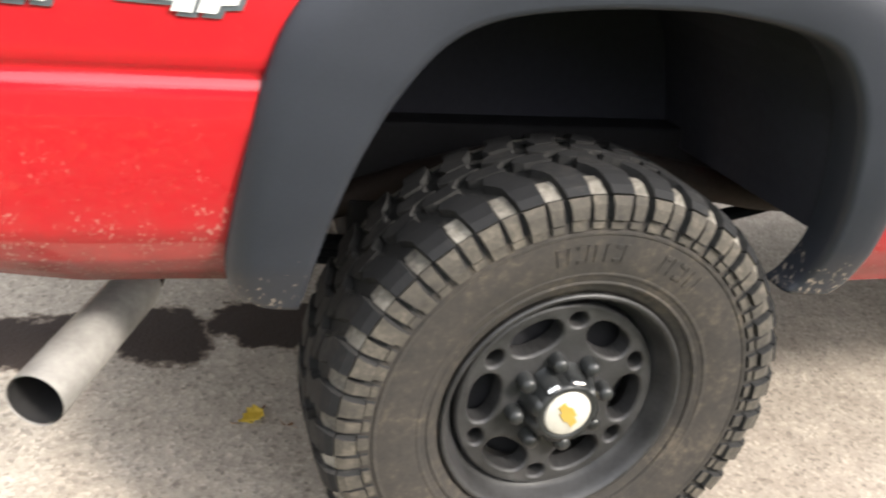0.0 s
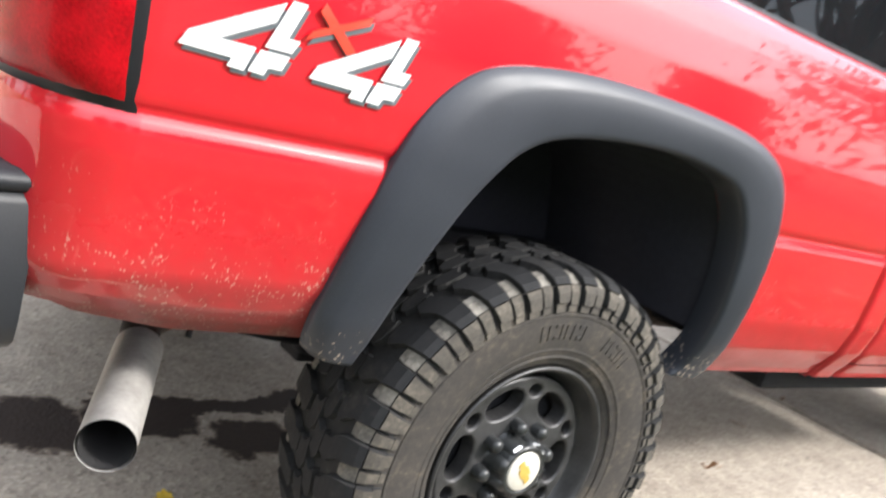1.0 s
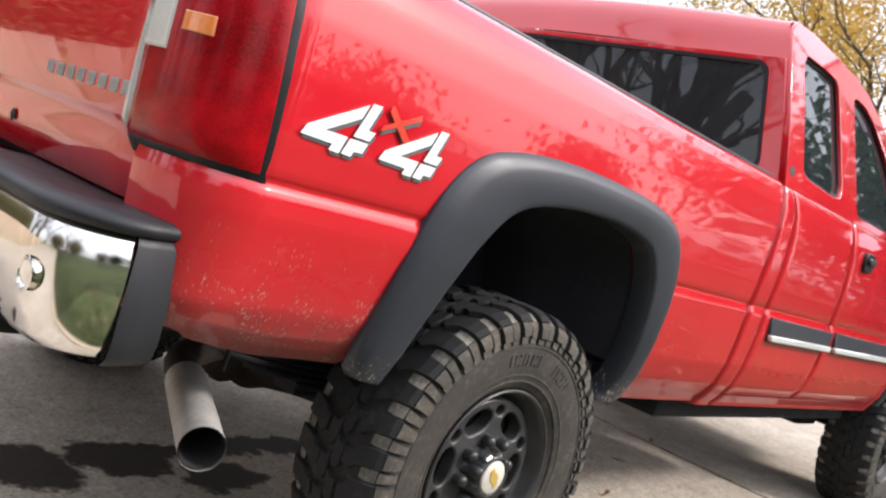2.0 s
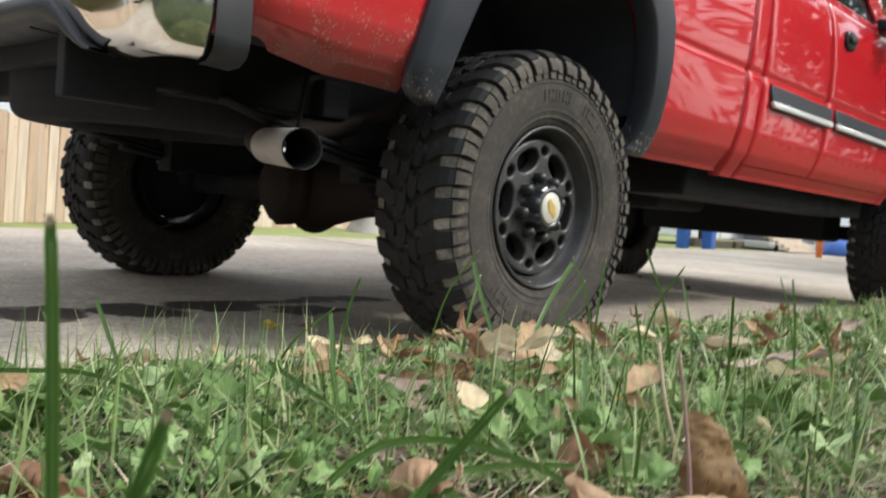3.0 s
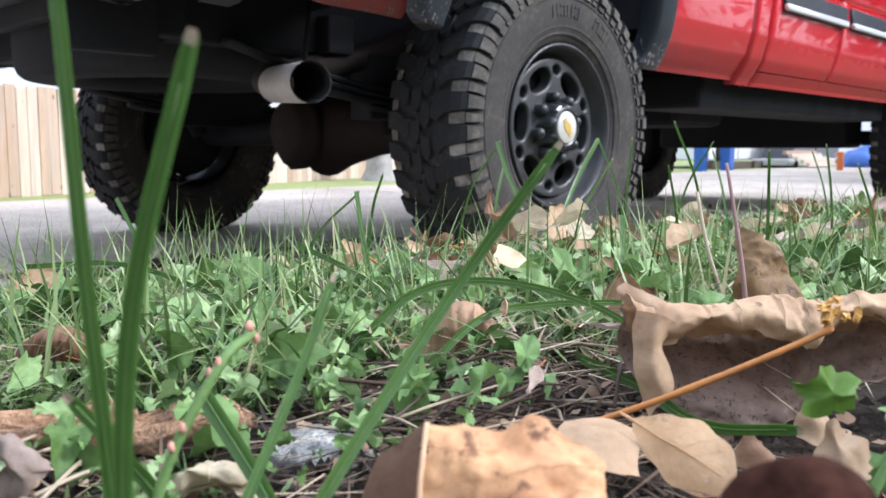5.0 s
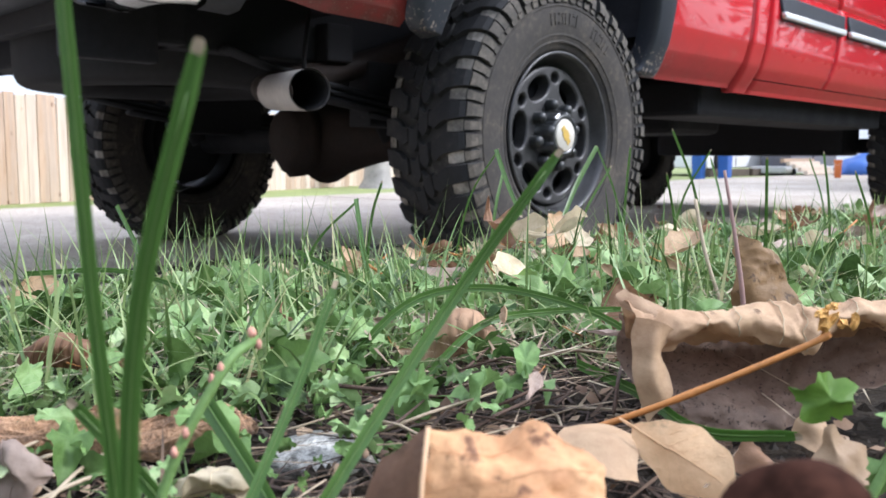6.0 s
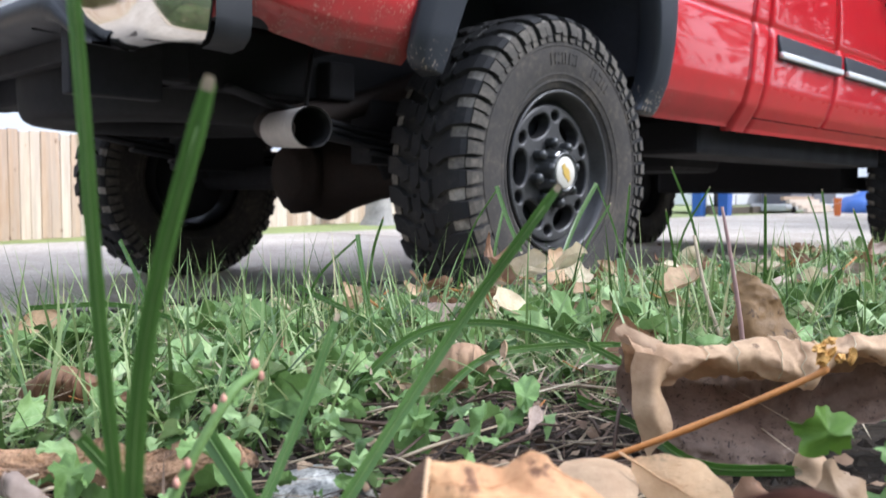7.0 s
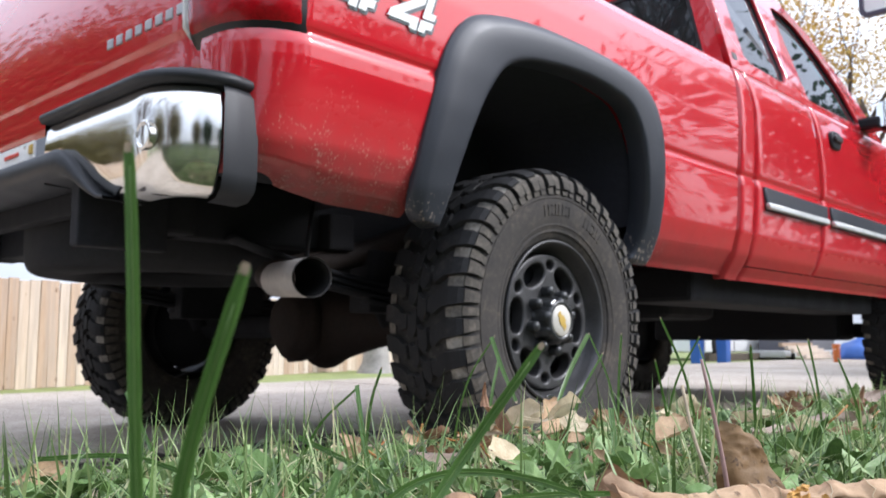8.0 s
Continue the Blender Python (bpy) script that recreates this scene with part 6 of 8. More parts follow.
def build_tall_blades():
    toward = (-0.72, -0.69, 0.05)
    g = "tall single grass blades"
    blades = (([(-1.8708, -1.2692, 0.245), (-1.8718, -1.2712, 0.2646), (-1.8719, -1.2713, 0.2958), (-1.871, -1.2753, 0.3261), (-1.8675, -1.2858, 0.3586)], 0.0030, "thick cut green grass blade"),
              ([(-1.8633000000000002, -1.2512, 0.245), (-1.8643, -1.2532, 0.2547), (-1.8649, -1.2532, 0.288), (-1.8672, -1.2524, 0.3231), (-1.8691, -1.2513, 0.3647), (-1.8703, -1.2507, 0.383)], 0.0026, "upright green grass blade"),
              ([(-1.830, -1.243, 0.252), (-1.8168, -1.2430, 0.2703), (-1.7794, -1.2466, 0.3118), (-1.7618, -1.2635, 0.3462)], 0.0030, "leaning green grass blade"),
              ([(-1.838, -1.236, 0.254), (-1.8288, -1.2340, 0.2713), (-1.812, -1.230, 0.294), (-1.7990, -1.2276, 0.3158)], 0.0024, "leaning green grass blade"),
              ([(-1.8385, -1.232, 0.254), (-1.842, -1.229, 0.272), (-1.848, -1.223, 0.284), (-1.856, -1.216, 0.297)], 0.0034, "short bright green grass blade"),
              ([(-1.72, -1.12, 0.250), (-1.69, -1.135, 0.285), (-1.66, -1.155, 0.292), (-1.63, -1.185, 0.282), (-1.605, -1.205, 0.262)], 0.0032, "arched green grass blade"),
              ([(-1.64, -1.185, 0.262), (-1.66, -1.225, 0.262), (-1.685, -1.262, 0.262), (-1.688, -1.293, 0.268)], 0.0040, "dark green grass blade under the curled leaf"))
    blades += (([(-1.7519, -0.9159, 0.2838), (-1.7185, -0.9515, 0.2855), (-1.7047, -1.0057, 0.2772), (-1.6998, -1.0597, 0.2646)], 0.0026, "long fallen green grass blade"),
               ([(-1.6273, -0.9822, 0.2911), (-1.6325, -1.0444, 0.2793), (-1.6488, -1.1008, 0.2684)], 0.0030, "leaning green grass blade"),
               ([(-1.5992, -1.0016, 0.3211), (-1.6229, -1.0380, 0.2867), (-1.6447, -1.0791, 0.2593)], 0.0026, "leaning green grass blade"),
               ([(-1.8066, -1.1821, 0.2801), (-1.8099, -1.2099, 0.2668), (-1.8130, -1.2233, 0.2618)], 0.0048, "broad bright green grass blade"),
               ([(-1.6998, -1.1545, 0.2589), (-1.6725, -1.1616, 0.2789), (-1.6407, -1.1678, 0.2811), (-1.6049, -1.1845, 0.2799)], 0.0030, "arched green grass blade"),
               ([(-1.7907, -0.9896, 0.2729), (-1.7977, -1.0432, 0.2635), (-1.8017, -1.0874, 0.2579)], 0.0026, "leaning green grass blade"),
               ([(-1.5008, -1.1165, 0.3085), (-1.5186, -1.1303, 0.2855), (-1.5366, -1.1437, 0.2706)], 0.0034, "short upright green grass blade"),
               ([(-1.4501, -0.9810, 0.3507), (-1.4604, -1.0002, 0.3274), (-1.4705, -1.0211, 0.3055)], 0.0030, "upright green grass blade"),
               ([(-1.3740, -1.0156, 0.3533), (-1.3985, -1.0157, 0.3265), (-1.4212, -1.0201, 0.3031)], 0.0034, "upright green grass blade"),
               ([(-1.6870, -0.8857, 0.3160), (-1.6920, -0.9185, 0.2951), (-1.6958, -0.9409, 0.2814)], 0.0026, "leaning green grass blade"))
    for pts, w, label in blades:
        single_blade(pts, w, toward, label, g)
    rng = random.Random(8)
    for x, y, z in ((-1.5654, -0.9647, 0.318), (-1.2991, -0.9657, 0.3544), (-1.2934, -1.0333, 0.3674), (-1.284, -0.9893, 0.3544), (-1.3493, -0.8988, 0.352), (-1.26, -1.05, 0.345), (-1.20, -1.02, 0.352), (-1.38, -0.93, 0.335),
                    (-1.33, -1.0, 0.338), (-1.15, -1.1, 0.35), (-1.45, -0.86, 0.325), (-1.05, -1.05, 0.345), (-1.42, -1.10, 0.335), (-1.36, -1.14, 0.345), (-1.25, -1.16, 0.335)):
        bx, by = x + rng.uniform(-0.045, 0.035), y + rng.uniform(-0.035, 0.045)
        single_blade([(bx, by, float(lawn_height(bx, by)) - 0.005), (bx * 0.6 + x * 0.4, by * 0.6 + y * 0.4, z * 0.55 + 0.45 * 0.25), (x, y, z)], rng.uniform(0.0016, 0.0026), toward, "upright green blade with a pale cut tip", g)


build_grass()
build_weeds()
build_tall_blades()


# ---------------------------------------------------------------- fallen leaves and twigs
LEAF_TAN = dry_leaf("leaf_tan", (0.26, 0.155, 0.085), (0.50, 0.35, 0.21))
LEAF_PALE = dry_leaf("leaf_pale", (0.34, 0.25, 0.14), (0.66, 0.56, 0.38))
# inner face of the roll: its own grey-brown, darkened further for shade
LEAF_HOLLOW_SHADED = dry_leaf("leaf_hollow_shaded", (0.11, 0.068, 0.047), (0.33, 0.235, 0.18), (0.03, 0.02, 0.016), 1.4, 330.0)
LEAF_ROLL = dry_leaf("leaf_roll", (0.40, 0.235, 0.125), (0.70, 0.48, 0.285), (0.12, 0.06, 0.03), 1.0, 90.0)
LEAF_BLOTCHED = dry_leaf("leaf_blotched", (0.36, 0.15, 0.06), (0.80, 0.47, 0.23), (0.13, 0.055, 0.032), 1.6, 120.0)
LEAF_RIBBED = dry_leaf("leaf_ribbed", (0.20, 0.11, 0.06), (0.44, 0.28, 0.165))
LEAF_BROWN = dry_leaf("leaf_brown", (0.13, 0.065, 0.035), (0.30, 0.165, 0.09))
LEAF_RUSSET = dry_leaf("leaf_russet", (0.11, 0.062, 0.028), (0.30, 0.18, 0.075), (0.07, 0.04, 0.02), 1.2, 160.0)
LEAF_DARK = dry_leaf("leaf_dark", (0.085, 0.042, 0.026), (0.20, 0.11, 0.065))
LEAF_OVAL = dry_leaf("leaf_oval", (0.50, 0.30, 0.15), (0.76, 0.52, 0.30))
LEAF_GREYB = dry_leaf("leaf_underside", (0.24, 0.17, 0.13), (0.40, 0.31, 0.25))
LEAF_YELLOW = dry_leaf("leaf_yellow", (0.50, 0.33, 0.03), (0.72, 0.52, 0.08))
STALK = surface("leaf_stalk", (0.38, 0.15, 0.030), 0.6, vary=0.3, large=40, fine=300, relief=0.15)
FRAGMENT = island_mix("leaf_fragment_brown", [(0.1, (0.05, 0.03, 0.02)), (0.5, (0.16, 0.095, 0.055)), (0.85, (0.33, 0.22, 0.14)), (1.0, (0.50, 0.38, 0.26))], 0.8, 0.15, scale=200)
BUD = surface("dry_bud", (0.56, 0.30, 0.07), 0.7, vary=0.5, large=200, fine=900, relief=0.5)
TWIGM = surface("twig_bark", (0.070, 0.042, 0.027), 0.85, vary=0.45, large=30, fine=200, relief=0.5)


def leaf_blade(length, width, curl=1.2, roll=0.4, ruffle=0.10, lobes=0.12, seed=0, nt=22, ns=12):
    """A dry leaf along x: toothed outline, midrib crease, curled across and along, cockled."""
    rng = random.Random(seed)
    ph = [rng.uniform(0, 6.28) for _ in range(6)]
    P = []
    for i in range(nt + 1):
        t = i / nt
        w = width * 0.5 * (math.sin(math.pi * min(1, t * 0.97 + 0.03)) ** 0.65) * (1 + lobes * math.sin(9 * t * math.pi + ph[0]) + 0.05 * math.sin(23 * t + ph[1]))
        w = max(w, 0.0004)
        row = []
        for j in range(ns + 1):
            s = 2 * j / ns - 1
            a = s * curl * (0.7 + 0.5 * math.sin(3 * t + ph[2]))
            r = w / max(0.2, abs(curl))
            y = math.sin(a) * r if abs(curl) > 0.05 else s * w
            z = (1 - math.cos(a)) * r + 0.05 * w * abs(s) ** 0.5
            vein = 0.012 * width * math.sin((t + 0.35 * abs(s)) * 42)
            z += ruffle * width * 0.5 * (math.sin(7 * t + 3 * s + ph[3]) * abs(s) + 0.5 * math.sin(13 * t + 5 * s + ph[4]) * s * s) + vein * 0.5
            x = t * length
            b = roll * (t - 0.5)
            row.append((x * math.cos(b * 0.6), y, z + length * 0.5 * roll * (t - 0.5) ** 2 * 2))
        P.append(row)
    v, f = grid(np.array(P))
    return mesh_of("blade", v, f)


def leaf_thing(name, label, blade, material, length, stalk=0.3, group="fallen leaves", bend=0.15):
    top = thing(name, label, "leaf", group)
    part("blade", blade, material, top)
    v, f = tube([(0.0, 0, 0), (-stalk * length * 0.5, 0, bend * length * 0.4), (-stalk * length, 0.02 * length, bend * length)], [length * 0.011, length * 0.009, length * 0.012], 6)
    part("stalk", mesh_of("stalk", v, f), STALK, top)
    v, f = tube([(0.0, 0, 0.0004), (length * 0.9, 0, 0.0004 + 0.0)], [length * 0.010, length * 0.003], 5)
    return top


def spread(x, y, z, yaw, tilt=0, lean=0, size=1.0):
    return Matrix.LocRotScale((x, y, z), Euler((radians(lean), radians(tilt), radians(yaw))), (size,) * 3)


def build_leaves():
    kinds = [leaf_thing("fallen_leaf", "curled dry tan leaf on the grass", leaf_blade(0.11, 0.07, 1.3, 0.5, 0.10, 0.05, seed=1), LEAF_TAN, 0.11),
             leaf_thing("fallen_leaf", "flat pale dry leaf on the grass", leaf_blade(0.10, 0.075, 0.6, 0.3, 0.10, 0.04, seed=2), LEAF_PALE, 0.10),
             leaf_thing("fallen_leaf", "crumpled dark brown leaf on the grass", leaf_blade(0.09, 0.06, 1.7, 0.9, 0.18, 0.10, seed=3), LEAF_BROWN, 0.09),
             leaf_thing("fallen_leaf", "dry grey-brown leaf lying underside up", leaf_blade(0.12, 0.08, -0.9, 0.4, 0.14, 0.08, seed=4), LEAF_GREYB, 0.12),
             leaf_thing("fallen_leaf", "tightly curled pale dry leaf on the grass", leaf_blade(0.09, 0.08, 2.0, 0.7, 0.12, 0.06, seed=7), LEAF_PALE, 0.09),
             leaf_thing("fallen_leaf", "small yellow leaf on the concrete", leaf_blade(0.07, 0.05, 0.5, 0.3, 0.15, 0.2, seed=5), LEAF_YELLOW, 0.07)]
    rng = random.Random(21)
    # the first of each kind takes a place of its own
    first = ((-1.40, -0.99, 0.270, 25, -18, 30), (-1.33, -0.66, 0.218, 20, 5, 8), (-1.452, -0.985, 0.276, 40, -30, 65), (-1.545, -0.985, 0.264, -40, 5, 30), (-1.452, -0.962, 0.272, -30, -14, 25), (-0.489, 0.593, 0.006, 30, 0, 10))
    for k, (ob, (x, y, z, yaw, tilt, lean)) in enumerate(zip(kinds, first)):
        ob.matrix_basis = spread(x, y, z, yaw, tilt, lean, (0.60, 0.65, 0.62, 0.7, 0.7, 1.0)[k])
    chosen = ((-1.430, -1.000, 0.284, -75, -20, 30, 4, 0.75), (-1.44, -0.975, 0.284, 60, -35, 10, 2, 0.75), (-1.400, -1.010, 0.280, 20, -20, 40, 1, 0.5), (-1.47, -0.955, 0.274, 140, -15, 40, 2, 0.6), (-1.37, -1.01, 0.266, 10, 8, 35, 0, 0.5), (-1.54, -0.905, 0.262, -70, -12, 40, 0, 0.45), (-1.48, -0.975, 0.268, -20, -18, 60, 2, 0.5), (-1.50, -1.02, 0.264, 40, -10, 40, 4, 0.42), (-1.44, -1.03, 0.266, -60, -10, 45, 2, 0.5), (-1.51, -0.895, 0.262, 60, -10, 15, 0, 0.6),
              (-1.10, -1.096, 0.272, 150, 8, 6, 3, 1.0), (-1.02, -1.10, 0.268, 20, -20, 20, 2, 1.1), (-1.06, -1.03, 0.27, 75, 10, 0, 1, 0.9), (-1.625, -1.113, 0.262, 140, -8, 78, 3, 0.55), (-1.67, -1.06, 0.262, 95, 20, 40, 0, 0.45),
              (-1.72, -1.10, 0.262, 170, 10, 30, 2, 0.5), (-1.79, -1.075, 0.268, -50, -8, 40, 2, 0.45), (-1.7637, -0.9127, 0.270, 15, -8, 50, 0, 0.5), (-1.622, -1.105, 0.268, -45, 4, 70, 0, 0.36), (-1.56, -1.16, 0.268, -35, -35, 60, 2, 0.5), (-1.545, -1.135, 0.270, 55, -25, 75, 0, 0.42),
              (-1.48, -1.18, 0.272, 20, -15, 65, 2, 0.6), (-1.86, -1.12, 0.262, 120, 12, 10, 3, 0.6), (-1.868, -1.185, 0.262, -45, -6, 55, 3, 0.42), (-1.842, -1.210, 0.262, -45, -4, 40, 3, 0.4), (-1.90, -1.10, 0.27, 10, -15, 35, 0, 0.6),
              # along the driveway's edge and on the slabs
              (1.03, -0.06, 0.02, 20, -20, 10, 2, 1.1), (1.10, -0.08, 0.03, 140, 10, 40, 0, 1.0), (1.16, -0.04, 0.015, 80, 5, 20, 2, 0.9), (0.93, 0.068, 0.012, -20, -30, 30, 2, 0.8), (0.96, 0.03, 0.02, 200, -40, 10, 2, 0.7),
              (2.30, -0.06, 0.02, 10, 0, 30, 2, 1.1), (2.42, -0.09, 0.03, 130, -12, 12, 0, 1.1), (2.55, -0.05, 0.02, 60, 10, -20, 2, 1.0), (2.36, -0.02, 0.015, 190, 5, 10, 3, 0.9), (3.80, 0.0, 0.015, 30, -10, 20, 2, 1.1), (3.95, -0.04, 0.02, 150, 10, 10, 0, 1.1),
              (4.10, -0.03, 0.02, 80, -12, 35, 3, 1.1), (5.3, -0.05, 0.02, 30, 5, 15, 0, 1.2), (5.55, 0.03, 0.015, 110, -10, 10, 2, 1.2), (5.8, -0.04, 0.02, 10, 10, 20, 3, 1.2), (1.607, 0.514, 0.008, 160, 4, 4, 2, 1.25), (2.889, 1.032, 0.008, 20, 4, 10, 2, 1.1),
              (-0.435, 0.63, 0.008, 60, 10, 30, 2, 0.5), (-0.37, 0.556, 0.008, 150, -8, 20, 2, 0.6), (2.2, 0.8, 0.008, 100, 4, 8, 3, 0.8), (3.3, 1.6, 0.008, 10, 4, 10, 2, 0.9))
    for x, y, z, yaw, tilt, lean, k, size in chosen:
        copy_thing(kinds[k], spread(x, y, z, yaw, tilt, lean, size))
    for _ in range(75):
        far = rng.random()
        x = -1.55 + 6.5 * far ** 1.6 + rng.uniform(-0.2, 0.3)
        y = rng.uniform(-1.7, -0.22) if far > 0.25 else rng.uniform(-1.0, -0.3)
        if math.hypot(x - EYE_SPOT[0], y - EYE_SPOT[1]) < 0.55:
            continue
        z = float(lawn_height(x, y)) + rng.uniform(0.012, 0.03)
        k = rng.choice((0, 0, 1, 2, 2, 3, 3, 4))
        copy_thing(kinds[k], spread(x, y, z, rng.uniform(0, 360), rng.gauss(0, 14), rng.gauss(0, 18), rng.uniform(0.55, 1.1)))
    # thickly round the leaf pile, and blown along the driveway's edge
    for _ in range(13):
        x, y = rng.uniform(-1.56, -1.32), rng.uniform(-1.05, -0.90)
        copy_thing(kinds[rng.choice((0, 2, 2, 3, 4))], spread(x, y, float(lawn_height(x, y)) + rng.uniform(0.018, 0.034), rng.uniform(0, 360), rng.gauss(0, 22), rng.gauss(10, 30), rng.uniform(0.25, 0.48)))
    # curled leaves lying on top of the grass over the middle of the lawn
    more = random.Random(5)
    for _ in range(60):
        x, y = more.uniform(-1.72, -0.75), more.uniform(-1.16, -0.50)
        if math.hypot(x - EYE_SPOT[0], y - EYE_SPOT[1]) < 0.42:
            continue
        copy_thing(kinds[more.choice((0, 0, 2, 2, 3, 4, 1))], spread(x, y, float(lawn_height(x, y)) + more.uniform(0.022, 0.034), more.uniform(0, 360), more.gauss(0, 14), more.gauss(8, 22), more.uniform(0.35, 0.75)))
    for _ in range(30):
        x, y = rng.uniform(-1.82, -1.25), rng.uniform(-1.24, -0.82)
        copy_thing(kinds[rng.choice((0, 0, 2, 2, 3, 4))], spread(x, y, float(lawn_height(x, y)) + rng.uniform(0.012, 0.026), rng.uniform(0, 360), rng.gauss(0, 25), rng.gauss(0, 35), rng.uniform(0.16, 0.32)))
    for _ in range(26):
        x, y = more.uniform(0.7, 4.6), -0.24 - 0.6 * more.random() ** 1.4
        copy_thing(kinds[more.choice((0, 1, 3, 3, 2))], spread(x, y, float(lawn_height(x, y)) + more.uniform(0.022, 0.035), more.uniform(0, 360), more.gauss(0, 12), more.gauss(5, 16), more.uniform(0.7, 1.15)))
    for _ in range(40):
        x, y = rng.choice((rng.uniform(0.6, 5.5), rng.gauss(1.1, 0.12), rng.gauss(2.4, 0.2), rng.gauss(3.3, 0.3))), rng.gauss(-0.06, 0.045)
        z = float(lawn_height(x, y)) + 0.022 if y < -0.12 else 0.008
        copy_thing(kinds[rng.choice((0, 2, 2, 3))], spread(x, y, z, rng.uniform(0, 360), rng.gauss(0, 14), rng.gauss(0, 30), rng.uniform(0.5, 1.1)))
    return kinds


def build_litter():
    """Broken bits of leaves and crumbs of earth between the blades, where the lawn is thin."""
    rng = np.random.default_rng(77)
    V, F = [], []
    spots = ((-1.69, -1.19, 0.09), (-1.70, -1.26, 0.08), (-1.80, -1.17, 0.09), (-1.80, -1.25, 0.07), (-1.62, -1.22, 0.10), (-1.74, -1.31, 0.06), (-1.87, -1.17, 0.07))
    for k in range(420):
        cx, cy, r = spots[rng.integers(len(spots))]
        a, q = rng.uniform(0, 6.28), r * math.sqrt(rng.uniform())
        x, y = cx + q * math.cos(a), cy + q * math.sin(a)
        s = rng.uniform(0.0015, 0.0050)
        m = Matrix.Translation((x, y, float(lawn_height(x, y)) + rng.uniform(0.0, 0.007))) @ Euler((rng.normal(0, 0.6), rng.normal(0, 0.6), a)).to_matrix().to_4x4()
        b = len(V)
        n = 7
        V.append(tuple(m @ Vector((0, 0, 0.25 * s))))
        V += [tuple(m @ Vector((s * rng.uniform(0.5, 1.2) * math.cos(6.283 * i / n), s * rng.uniform(0.3, 0.9) * math.sin(6.283 * i / n), s * rng.uniform(-0.25, 0.25)))) for i in range(n)]
        F += [(b, b + 1 + i, b + 1 + (i + 1) % n) for i in range(n)]
    solo("leaf_fragments", mesh_of("leaf_fragments", V, F), FRAGMENT, "broken brown bits of dry leaves on the soil", "leaf litter", kind="stuff")
    V, F = [], []
    for k in range(2200):
        cx, cy, r = spots[rng.integers(len(spots))]
        a, q = rng.uniform(0, 6.28), r * 1.1 * math.sqrt(rng.uniform())
        x, y = cx + q * math.cos(a), cy + q * math.sin(a)
        z, s = float(lawn_height(x, y)), rng.uniform(0.001, 0.004)
        b = len(V)
        V += [(x + s * rng.uniform(0.6, 1.2) * i, y + s * rng.uniform(0.6, 1.2) * j, z + s * rng.uniform(0.4, 1.1) * l) for i, j, l in ((1, 0, 0), (0, 1, 0), (-1, 0, 0), (0, -1, 0), (0, 0, 1))]
        F += [(b, b + 1, b + 4), (b + 1, b + 2, b + 4), (b + 2, b + 3, b + 4), (b + 3, b, b + 4)]
    solo("earth_crumbs", mesh_of("earth_crumbs", V, F, False), SOIL, "dark crumbs of earth", "soil", kind="stuff")
    # low round-leaved clover at the front
    v, f = weed_patch(rng, 150, [(-1.86, -1.20, 0.05), (-1.84, -1.16, 0.06), (-1.80, -1.21, 0.06)], 0.0036, -0.004)
    solo("clover_patch", mesh_of("clover_patch", v, f), WEED, "tiny clover leaves on the bare soil", "weed", kind="stuff")


